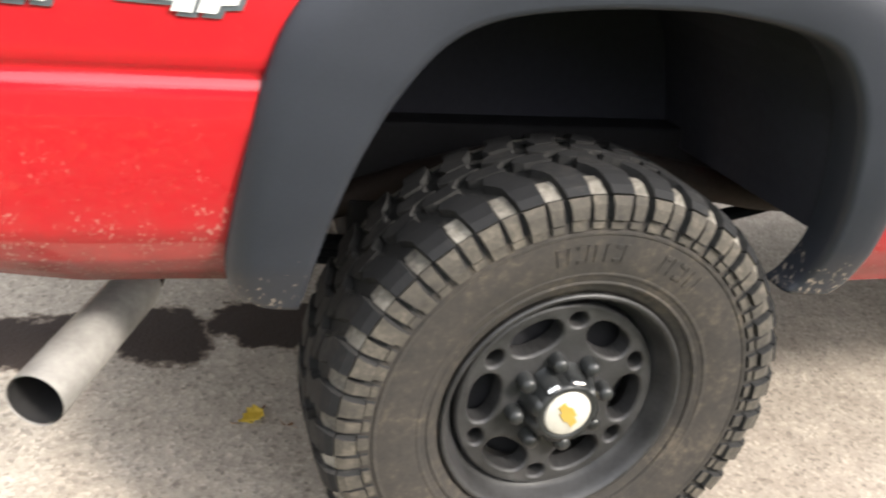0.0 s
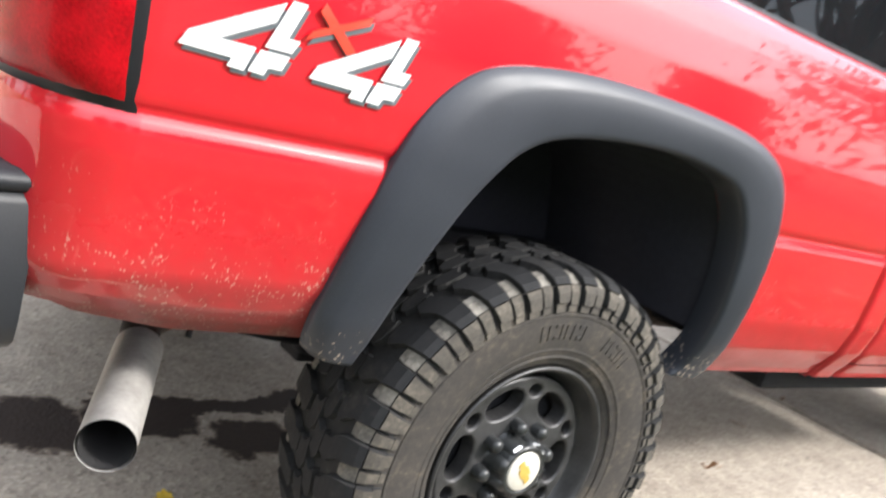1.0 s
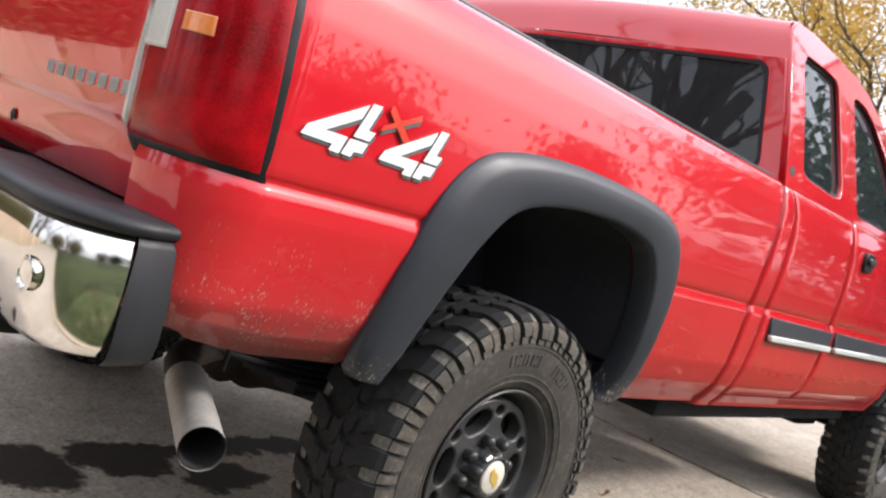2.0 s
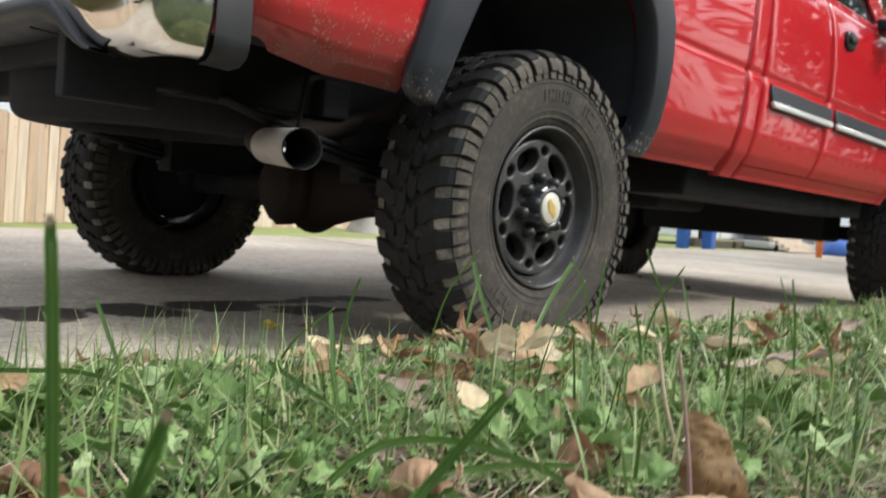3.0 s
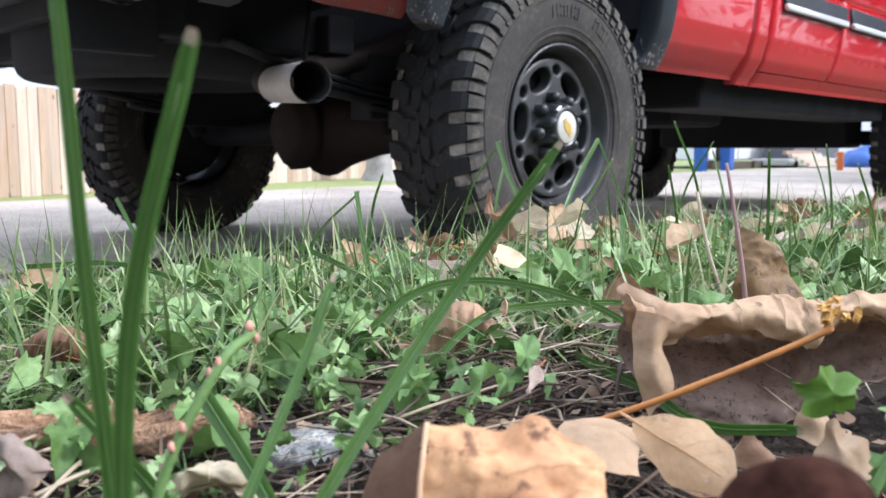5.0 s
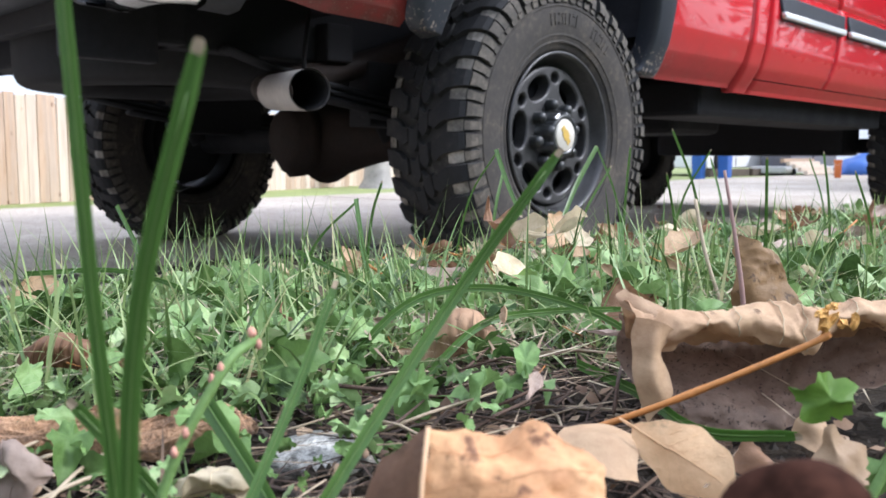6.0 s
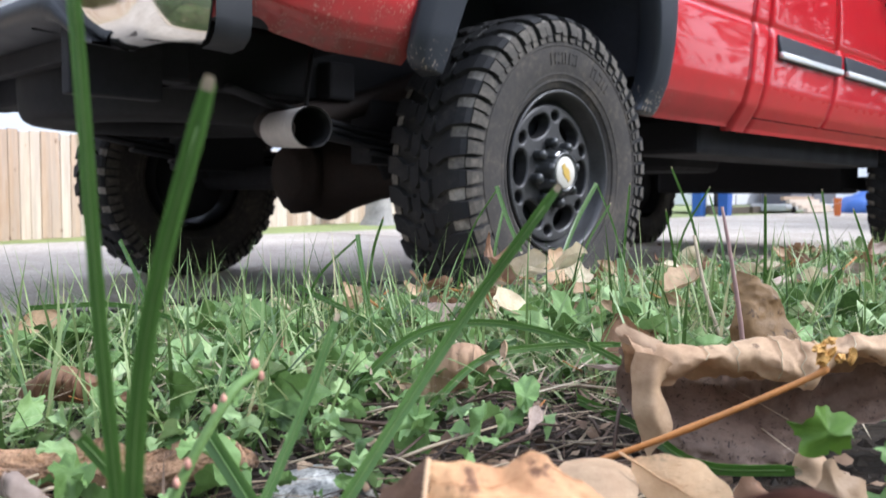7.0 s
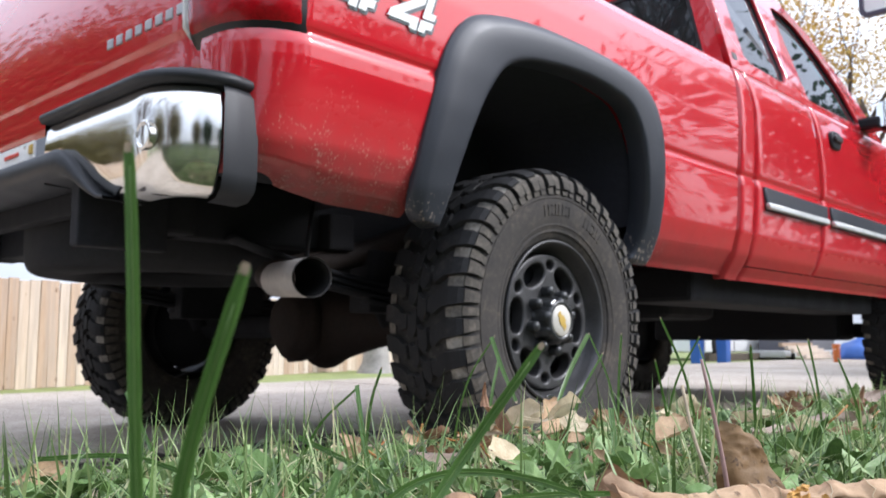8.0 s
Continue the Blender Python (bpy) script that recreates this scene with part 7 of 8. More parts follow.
def build_near_litter():
    # right, up and forward of the low camera: leaves are shaped to its view
    across, rise, into = Vector((0.692, -0.722, 0.0)), Vector((0.09, 0.09, 0.992)), Vector((0.716, 0.686, -0.128))

    def sheet(o, rows, n, size=0.001):
        """A crumpled sheet: rows of equal length, each a line of (across, up, inwards) in millimetres round o; n: places along a row and across the rows."""
        lines = [smooth_line(r, n[0]) for r in rows]
        P = []
        for k in range(n[0]):
            col = smooth_line([ln[k] for ln in lines], n[1])
            P.append([tuple(Vector(o) + (across * a + rise * b + into * c) * size) for a, b, c in col])
        return np.array(P)

    def crumple(P, size, scale, seed=0.0):
        for row in P:
            for q in row:
                q += np.array(noise.noise_vector(Vector(q) * scale + Vector((seed, 0, 0)))) * size
        return P

    # the large rolled leaf: pale roll folded over the top, grey-brown hollow below it, a torn flap at its end
    big = thing("rolled_leaf", "large rolled tan oak-like leaf, hollow and torn, on the grass", "leaf", "fallen leaves")
    o = (-1.6826, -1.233, 0.2509)
    foot = [(11, 14, 6), (20, 8, 5), (34, 3, 2), (48, 2, 0), (60, 5, 1), (70, 11, 2), (86, 21, 2), (150, 25, 2)]
    belly = [(6, 24, 16), (22, 17, 10), (38, 13, 5), (52, 12, 4), (64, 15, 6), (76, 21, 9), (104, 27, 9), (150, 28, 10)]
    hollow = [(4, 36, 20), (24, 33, 34), (45, 32, 33), (60, 32, 31), (76, 34, 26), (90, 36, 20), (118, 38, 16), (150, 36, 16)]
    roof = [(2, 46, 6), (24, 44, 8), (45, 45, 8), (60, 45, 8), (76, 45, 8), (90, 46, 8), (118, 48, 8), (150, 44, 10)]
    P = crumple(crumple(crumple(sheet(o, [foot, belly, hollow, roof], (96, 34), 0.0009), 0.0036, 45), 0.0022, 130, 3.0), 0.0008, 380, 1.0)
    part("hollow", mesh_of("hollow", *grid(P)), LEAF_HOLLOW_SHADED, big, "grey-brown speckled inner face, coloured darker for the shade in the roll")
    lip = [(9, 36, -6), (17, 34, -7), (30, 41, -5), (52, 39, -6), (66, 33, -7), (77, 43, -4), (95, 43, -6), (118, 41, -6), (150, 38, -2)]
    bulge = [(6, 42, -7), (15, 41, -9), (30, 45, -9), (52, 44, -10), (66, 43, -10), (76, 46, -8), (95, 48, -9), (118, 48, -8), (150, 43, -4)]
    rim = [(0, 52, -2), (13, 47, 1), (30, 49, 1), (52, 50, 1), (66, 50, 1), (76, 50, 2), (95, 53, 1), (118, 54, 1), (150, 47, 3)]
    back = [(4, 40, 12), (13, 36, 16), (30, 36, 18), (52, 36, 18), (66, 36, 18), (76, 36, 18), (95, 38, 18), (118, 38, 18), (150, 34, 18)]
    P = crumple(crumple(sheet(o, [lip, bulge, rim, back], (96, 24), 0.0009), 0.0030, 90, 4.0), 0.0012, 300, 2.0)
    for k, row in enumerate(P):
        # cross veins
        d = min(abs(k - c) for c in (22, 30, 38, 46, 55, 64, 73, 82))
        if d == 0:
            row[:, :] += np.array(rise) * -0.0006
    part("outer_roll", mesh_of("outer_roll", *grid(P)), LEAF_ROLL, big, "pale tan outer face with cross veins")
    for k in (22, 30, 38, 46, 55, 64, 73, 82):
        line = [tuple(P[min(95, k + int(0.12 * j))][j] + np.array(rise) * 0.0003 - np.array(into) * 0.0003) for j in range(1, 20)]
        v, f = tube(line, [0.00022 - 0.000005 * j for j in range(19)], 5)
        part("vein", mesh_of("vein", v, f), LEAF_PALE, big, "pale raised vein")
    for a, b, c, e, nm in (([(4, 46, -8), (2, 34, -9), (3, 22, -9), (8, 9, -9)], [(12, 45, -12), (8, 34, -14), (9, 24, -14), (12, 14, -13)], [(20, 42, -8), (13, 34, -9), (17, 23, -10), (15, 17, -10)], 0.0016, "torn_flap"),
                           ([(0, 50, -2), (-2, 54, -1), (2, 57, 2)], [(6, 47, -5), (7, 50, -4), (5, 55, 0)], [(16, 45, -4), (18, 47, -2), (16, 50, 2)], 0.0012, "tip_fold")):
        P = crumple(sheet(o, [a, b, c], (20, 12), 0.0009), e, 120, 9.0)
        part(nm, mesh_of(nm, *grid(P)), LEAF_TAN, big, "orange-tan torn end")
    # orange stalk that crosses in front of it
    st = thing("leaf_stalk", "long orange leaf stalk with a dry bud", "stalk", "twigs")
    v, f = tube(smooth_line([(-1.735, -1.232, 0.259), (-1.7222, -1.2385, 0.263), (-1.703, -1.264, 0.276), (-1.6780, -1.2915, 0.2924), (-1.674, -1.2945, 0.2955)], 20), [0.00098 + 0.0003 * (k > 15) + 0.0002 * (k % 7 == 3) for k in range(20)], 8)
    part("shaft", mesh_of("shaft", v, f), STALK, st)
    for k, (dx, dy, dz, r, q) in enumerate(((0, 0, 0.004, 0.0024, 0.5), (-0.0015, 0.0012, 0.0065, 0.0020, 1.3), (0.003, -0.0032, 0.0035, 0.0018, 2.2), (0.0055, -0.0055, 0.004, 0.0016, 0.2), (0.0012, -0.0006, 0.0085, 0.0017, 2.9))):
        bm = bmesh.new()
        bmesh.ops.create_icosphere(bm, subdivisions=2, radius=r)
        for v in bm.verts:
            v.co = Vector((v.co.x * 0.7, v.co.y * 0.7, v.co.z * 1.4)) * (1 + 1.1 * noise.noise(v.co * 1100 + Vector((q * 9, 0, 0))))
        bm.transform(Matrix.Translation((-1.674 + dx, -1.2945 + dy, 0.2945 + dz)) @ Euler((q, q * 0.6, q)).to_matrix().to_4x4())
        part("bud", of_bmesh("bud", bm, False), BUD, st, "dry orange bud")
    # the blotched leaf close by: a brown side folded down along a pale ridge, and a broad tan face
    near = thing("fallen_leaf", "blotched orange-tan leaf folded along a pale ridge", "leaf", "fallen leaves")
    o = (-1.8119, -1.2856, 0.2816)
    P = crumple(sheet(o, [[(-12, -12, -4), (-12, -3, -3), (-11.5, 6, -1), (-10.5, 14.5, 4)], [(2, -12, -6), (2, -3, -5), (2, 5, -3), (1, 13, 5)], [(14, -12, -5), (14, -3, -4), (14, 6, 0), (12, 14.5, 6)], [(25, -12, 0), (24, -4, 1), (22, 2, 2), (20, 8, 5)]], (40, 48)), 0.0020, 130, 2.0)
    P = crumple(P, 0.0006, 420, 3.0)
    part("tan_face", mesh_of("tan_face", *grid(P)), LEAF_BLOTCHED, near, "orange-tan face with dark spots")
    for k in (8, 16, 24, 32):
        line = [tuple(P[min(39, k + j // 6)][j] - np.array(into) * 0.0004 + np.array(rise) * 0.0002) for j in range(0, 44, 3)]
        v, f = tube(line, 0.00008, 5)
        part("vein", mesh_of("vein", v, f), LEAF_BLOTCHED, near, "raised side vein")
    P = crumple(sheet(o, [[(-12.2, -12, -4), (-12.2, -3, -3), (-11.7, 6, -1), (-10.7, 14.5, 4)], [(-18, -12, 1), (-18, -4, 2), (-17, 3, 4), (-15, 11, 7)], [(-24, -12, 6), (-24, -5, 7), (-23, 1, 9), (-20, 7, 11)]], (26, 16)), 0.0010, 110, 2.0)
    part("brown_face", mesh_of("brown_face", *grid(P)), LEAF_DARK, near, "dark brown folded side")
    v, f = tube([tuple(Vector(o) + (across * a + rise * b + into * c) * 0.001) for a, b, c in ((-12.2, -12, -4.4), (-12.2, -3, -3.4), (-11.7, 6, -1.4), (-10.7, 14.5, 3.7))], 0.0005, 6)
    part("midrib", mesh_of("midrib", v, f), LEAF_ROLL, near, "pale midrib")
    # the small pale oval leaf that hangs by its stalk, and a tan one behind it
    pale = thing("fallen_leaf", "small pale oval leaf hanging by its stalk", "leaf", "fallen leaves")
    o = (-1.7266, -1.2654, 0.2711)
    P = []
    for k in range(25):
        t = k / 24
        w = 0.4 + 8.8 * max(0.0, math.sin(math.pi * min(1.0, (max(0.0, t - 0.16) / 0.84) ** 1.45 * 0.95 + 0.02))) ** 0.5 * (1 + 0.05 * math.sin(23 * t)) if t > 0.16 else 0.4 + 9 * t ** 2
        P.append([tuple(Vector(o) + (across * (-4 + 26 * t + 0.50 * w * s) + rise * (3.0 - 15.5 * t + 3 * t * (1 - t) + 0.86 * w * s) + into * (6 - 13 * t + 1.5 * abs(s) * w / 9 + 0.4 * math.sin(9 * t + 2 * s))) * 0.001) for s in np.linspace(-1, 1, 13)])
    P = crumple(np.array(P), 0.0006, 160, 5.0)
    part("blade", mesh_of("blade", *grid(P)), LEAF_OVAL, pale)
    v, f = tube([tuple(row[6] - np.array(into) * 0.0003) for row in P[:23]], [0.0003 - 0.000008 * k for k in range(23)], 5)
    part("midrib", mesh_of("midrib", v, f), LEAF_OVAL, pale, "raised midrib")
    for k in (7, 10, 13, 16):
        for s in (1, -1):
            line = [tuple(P[min(24, k + j)][6 + s * j] - np.array(into) * 0.0002) for j in range(0, 6)]
            v, f = tube(line, 0.00005, 4)
            part("vein", mesh_of("vein", v, f), LEAF_OVAL, pale)
    tan = thing("fallen_leaf", "flat tan leaf lying on the soil", "leaf", "fallen leaves")
    P = crumple(sheet((-1.7338, -1.2579, 0.2648), [[(-11, -2, -8), (-4, -3, -9), (4, -4, -9), (10, -5, -6)], [(-10, 4, 4), (-3, 5, 3), (5, 4, 2), (11, 1, 2)], [(-8, 6, 14), (-2, 7, 14), (6, 6, 14), (12, 3, 10)]], (18, 14)), 0.0014, 120, 7.0)
    part("blade", mesh_of("blade", *grid(P)), LEAF_TAN, tan)
    # a rounded brown lump of unknown kind, placed to fit the view, stretched to the soil
    bm = bmesh.new()
    bmesh.ops.create_icosphere(bm, subdivisions=4, radius=0.0108)
    for v in bm.verts:
        v.co = v.co * (1 + 0.16 * noise.noise(v.co * 120)) + Vector((-1.8144, -1.3423, 0.2952))
        if v.co.z < 0.290:
            v.co.z = 0.290 - (0.290 - v.co.z) * 3.6
    solo("nut", of_bmesh("nut", bm, True), surface("brown_lump", (0.040, 0.017, 0.011), 1.0, spec=0.04, vary=0.8, large=60, fine=400, relief=0.2), "dark brown rounded lump of unknown kind standing up from the litter", "nut")
    side = thing("fallen_leaf", "upright triangular brown leaf in the grass", "leaf", "fallen leaves")
    o = (-1.5979, -1.2351, 0.2887)
    P = crumple(sheet(o, [[(-6, -24, 0), (-5, 4, 3), (-2, 17, 5), (2, 25, 6)], [(5, -24, -4), (6, 4, -2), (7, 14, 2), (7, 23, 5)], [(16, -24, 1), (17, 2, 2), (16, 10, 3), (11, 20, 6)], [(24, -22, 4), (24, -2, 4), (21, 5, 5), (15, 16, 7)]], (34, 26)), 0.0044, 75, 3.0)
    P = crumple(P, 0.0010, 330, 8.0)
    part("blade", mesh_of("blade", *grid(P)), LEAF_RUSSET, side)
    scrap = thing("fallen_leaf", "small crumpled red-brown leaf in the grass", "leaf", "fallen leaves")
    P = crumple(sheet((-1.585, -1.172, 0.2765), [[(-10, -6, 0), (-4, -8, -3), (4, -8, -3), (12, -5, 0)], [(-8, 3, 4), (-3, 6, 2), (3, 4, 2), (10, 2, 3)], [(-5, 8, 2), (-3, 13, 1), (2, 11, 0), (12, 4, -2)]], (16, 14)), 0.0030, 110, 6.0)
    part("blade", mesh_of("blade", *grid(P)), LEAF_BROWN, scrap)
    # curled leaves between the weeds: shells that bow towards the open side, with raised ribs
    for nm, o, w, h, bow, turn, material in (("curled tan leaf with raised ribs among the weeds", (-1.6760, -1.1540, 0.2660), 16, 19, 9, 0.15, LEAF_RIBBED), ("curled red-brown leaf among the weeds", (-1.7960, -1.0650, 0.2670), 17, 12, 7, -0.1, LEAF_BROWN),
                                             ("grey-brown leaf scrap on the soil", (-1.8500, -1.1630, 0.2590), 10, 14, 3, 0.3, LEAF_GREYB), ("crumpled pale leaf on the soil", (-1.8140, -1.1990, 0.2590), 11, 8, 4, -0.2, LEAF_PALE)):
        shell = thing("fallen_leaf", nm, "leaf", "fallen leaves")
        P = []
        for k in range(27):
            s = 2 * k / 26 - 1
            row = []
            rib = 0.9 if h > 9 and w > 12 else 0.0
            for j in range(19):
                t = j / 18
                up = h * (1 - 0.55 * s * s) * math.sin(1.9 * t) + turn * w * s
                row.append(tuple(Vector(o) + (across * (w * s * (1 - 0.22 * t * t)) + rise * up + into * (bow * (-1.1 * math.sin(math.pi * t) * (1 - s * s) + 1.6 * t) + rib * math.cos(26 * s + 3 * t))) * 0.001))
            P.append(row)
        P = crumple(crumple(np.array(P), 0.0016 if rib else 0.0048, 110, w), 0.0005 if rib else 0.0012, 380, h)
        part("blade", mesh_of("blade", *grid(P)), material, shell)
        for k in ((5, 9, 13, 17, 21) if rib else (13,)):
            v, f = tube([tuple(P[k][j] - np.array(into) * 0.0002) for j in range(0, 18)], 0.00016, 4)
            part("vein", mesh_of("vein", v, f), material, shell)
    # upright purple-brown stem
    v, f = tube(smooth_line([(-1.6126, -1.2443, 0.262), (-1.6135, -1.2418, 0.2913), (-1.6136, -1.2375, 0.3166), (-1.6133, -1.2324, 0.3402)], 14), [0.0012 - 0.0006 * k / 13 for k in range(14)], 7)
    solo("dry_weed", mesh_of("weed_stem", v, f), surface("stem_purple", (0.25, 0.155, 0.135), 0.6, vary=0.3, large=40, fine=200), "upright dry purple-brown weed stalk standing alone", "weed", "twigs")
    v, f = tube(smooth_line([(-1.50, -1.185, 0.255), (-1.49, -1.165, 0.29), (-1.4798, -1.1517, 0.3218)], 10), 0.0011, 6)
    solo("straw", mesh_of("straw_stem", v, f), STRAW, "thin pale straw stem standing in the grass", "stem", "twigs")
    for line, w in (([(-1.852, -1.1818, 0.262), (-1.8306, -1.1588, 0.262), (-1.8112, -1.1378, 0.258)], 0.0006), ([(-1.8417, -1.1341, 0.262), (-1.8254, -1.1263, 0.262), (-1.8111, -1.1204, 0.258)], 0.0005), ([(-1.8471, -1.1522, 0.262), (-1.8333, -1.1425, 0.262), (-1.8215, -1.1349, 0.258)], 0.0006), ([(-1.8475, -1.1728, 0.262), (-1.8311, -1.1668, 0.262), (-1.8166, -1.1628, 0.258)], 0.0006)):
        v, f = tube(smooth_line(line, 8), [w, w, w, w, w, w * 0.9, w * 0.8, w * 0.6], 6)
        solo("straw", mesh_of("straw", v, f), STRAW, "pale dry straw lying across the soil", "stem", "twigs")
    # torn scraps beside the rolled leaf
    for nm, at, size, material, seed in (("torn tan leaf scrap beside the rolled leaf", (-1.6484, -1.2826, 0.256), 0.7, LEAF_TAN, 3.0), ("torn brown leaf scrap beside the rolled leaf", (-1.6952, -1.3085, 0.262), 1.0, LEAF_TAN, 5.0), ("small dark leaf scrap under the rolled leaf", (-1.6836, -1.2791, 0.256), 0.6, LEAF_BROWN, 8.0)):
        torn = thing("fallen_leaf", nm, "leaf", "fallen leaves")
        P = crumple(sheet(at, [[(-8, -4, 0), (-3, -6, -3), (4, -6, -2), (10, -3, 0)], [(-7, 3, 4), (-2, 5, 1), (4, 4, 2), (9, 2, 3)], [(-5, 9, 5), (-1, 13, 3), (3, 10, 4), (9, 6, 6)]], (18, 14), 0.001 * size), 0.0026, 130, seed)
        part("blade", mesh_of("blade", *grid(P)), material, torn)
    # a bed of broken twigs
    rng = random.Random(31)
    for k in range(46):
        a, r = rng.uniform(0, 6.28), 0.055 * math.sqrt(rng.random())
        x, y = -1.69 + r * math.cos(a) * 1.2, -1.185 + r * math.sin(a)
        z = float(lawn_height(x, y)) + rng.uniform(0.002, 0.014)
        yaw, L = rng.gauss(-0.3, 0.7), rng.uniform(0.02, 0.055)
        d = Vector((math.cos(yaw), math.sin(yaw), rng.gauss(0.05, 0.12)))
        p = Vector((x, y, z))
        q = rng.uniform(0.0003, 0.0008)
        v, f = tube([tuple(p - d * L / 2), tuple(p + Vector((0, 0, rng.uniform(-0.002, 0.003)))), tuple(p + d * L / 2)], [q, q * 1.1, q * 0.6], 5)
        solo("twig", mesh_of("twig", v, f), TWIGM if k % 5 < 3 else STRAW, "short broken brown twig on the soil", "twig", "twigs")
    # a pale pebble and a chip of bark at the soil
    bm = bmesh.new()
    bmesh.ops.create_icosphere(bm, subdivisions=3, radius=0.016)
    for v in bm.verts:
        k = 1 + 0.25 * noise.noise(v.co * 90)
        v.co = Vector((v.co.x * 1.3 * k, v.co.y * k, v.co.z * 0.42 * k)) + Vector((-1.757, -1.172, 0.2505))
    solo("pebble", of_bmesh("pebble", bm, True), surface("pebble_stone", (0.47, 0.455, 0.42), 0.9, vary=1.0, large=220, fine=700, relief=1.0), "small pale grey stone in the soil", "stone")
    bm = box(-0.055, 0.055, -0.011, 0.011, -0.003, 0.003, 0.001, 1)
    bmesh.ops.subdivide_edges(bm, edges=bm.edges[:], cuts=17, use_grid_fill=True)
    for v in bm.verts:
        q = v.co.copy()
        v.co.z += 0.0028 * noise.noise(Vector((q.x * 90, q.y * 700, q.z * 300))) + 0.0015 * noise.noise(q * 600)
        v.co.z += 0.0045 * noise.noise(q * 55) + 0.002 * noise.noise(Vector((q.x * 60, q.y * 420, 0)))
        v.co.y += 0.007 * noise.noise(Vector((q.x * 45, 1.7, q.z * 50))) + 0.002 * noise.noise(q * 210)
        v.co.x += 0.006 * noise.noise(q * 130)
    bm.transform(pose(-1.822, -1.125, 0.261, 4, -3, -42))
    solo("bark_chip", bm, surface("bark_chip_wood", (0.34, 0.20, 0.11), 0.9, vary=1.0, large=60, fine=700, relief=1.0), "flat brown chip of bark on the soil", "bark")
    # a pink-budded weed and the bright green weed beside the rolled leaf
    v, f = tube(smooth_line([(-1.851, -1.236, 0.25), (-1.846, -1.231, 0.278), (-1.8326, -1.2322, 0.3015), (-1.822, -1.229, 0.3065)], 12), 0.0011, 7)
    wd = thing("budding_weed", "thin green weed with small pink buds", "weed")
    part("stem", mesh_of("stem", v, f), WEED, wd)
    pink = surface("pink_bud", (0.50, 0.25, 0.18), 0.75, vary=0.6, large=500, fine=600)
    for p in ((-1.8326, -1.2322, 0.3025), (-1.8345, -1.2318, 0.3005), (-1.841, -1.2325, 0.291), (-1.8432, -1.2318, 0.2875), (-1.823, -1.2295, 0.308), (-1.8245, -1.2310, 0.3085), (-1.8222, -1.2302, 0.3055)):
        v, f = lathe([(0.0, -0.0013), (0.0005, -0.0010), (0.0008, -0.0002), (0.0006, 0.0006), (0.0003, 0.0010), (0.0, 0.0013)], p, 8, "z")
        part("bud", mesh_of("bud", v, f), pink, wd, "pink bud")
    BRIGHT = island_mix("young_leaf_green", [(0.25, (0.035, 0.095, 0.010)), (0.9, (0.15, 0.26, 0.035))], 0.55, 0.3, scale=260, spec=0.3)
    weed = thing("lobed_weed", "bright green lobed weed beside the rolled leaf", "weed")
    o = (-1.7036, -1.3106, 0.2816)
    def lobed(centre, size, lean, seed, material, label=""):
        V, F, n = [tuple(centre)], [], 48
        for ring, q in enumerate((0.35, 0.7, 1.0)):
            for k in range(n):
                b = 2 * math.pi * k / n
                r = q * size * (0.86 + 0.12 * math.cos(b)) * (1 + 0.34 * q * (abs(math.cos(2.5 * b)) - 0.5) + 0.07 * q * math.cos(13 * b + seed)) * (1 + 0.09 * noise.noise(Vector((k * 0.7, seed, 0))) * (ring == 2))
                x, y = r * math.cos(b + lean), r * math.sin(b + lean)
                p = Vector(centre) + across * x + rise * (y * 0.86) + into * (0.35 * abs(r * math.sin(b)) + 0.22 * size * q * q * math.sin(3 * b + seed))
                V.append(tuple(p + noise.noise_vector(p * 300) * 0.0019))
        F += [(0, 1 + k, 1 + (k + 1) % n) for k in range(n)]
        for ring in range(2):
            F += [(1 + ring * n + k, 1 + (ring + 1) * n + k, 1 + (ring + 1) * n + (k + 1) % n, 1 + ring * n + (k + 1) % n) for k in range(n)]
        part("leaf", mesh_of("leaf", V, F), material, weed, label)

    lobed(Vector(o) + (across * -4 + rise * 3.5) * 0.001, 0.0082, 2.9, 1.0, BRIGHT, "bright green lobed leaf")
    lobed(Vector(o) + (across * 17 - rise * 4 + into * 2) * 0.001, 0.0085, 0.3, 2.0, WEED)
    lobed(Vector(o) + (across * 12 - rise * 15 + into * 1) * 0.001, 0.0075, 5.2, 4.0, WEED)
    v, f = tube([tuple(Vector(o) + (across * a + rise * b + into * c) * 0.001) for a, b, c in ((15, -4, 2), (11, -12, 1), (6, -20, 0), (2, -34, 0))], [0.0009, 0.0012, 0.0014, 0.0016], 7)
    part("stem", mesh_of("stem", v, f), WEED, weed, "thick green stem")


KINDS = build_leaves()
build_litter()
build_near_litter()


# ---------------------------------------------------------------- distance
CROWN_YELLOW = island_mix("autumn_leaves", [(0.1, (0.22, 0.11, 0.02)), (0.5, (0.50, 0.30, 0.05)), (0.9, (0.66, 0.46, 0.12))], 0.7, 0.4)
CROWN_OLIVE = island_mix("olive_leaves", [(0.1, (0.05, 0.045, 0.02)), (0.5, (0.13, 0.115, 0.05)), (0.9, (0.26, 0.22, 0.10))], 0.7, 0.3)
CROWN_GREEN = island_mix("evergreen_leaves", [(0.1, (0.012, 0.030, 0.010)), (0.5, (0.025, 0.050, 0.016)), (0.9, (0.05, 0.08, 0.025))], 0.7, 0.2)


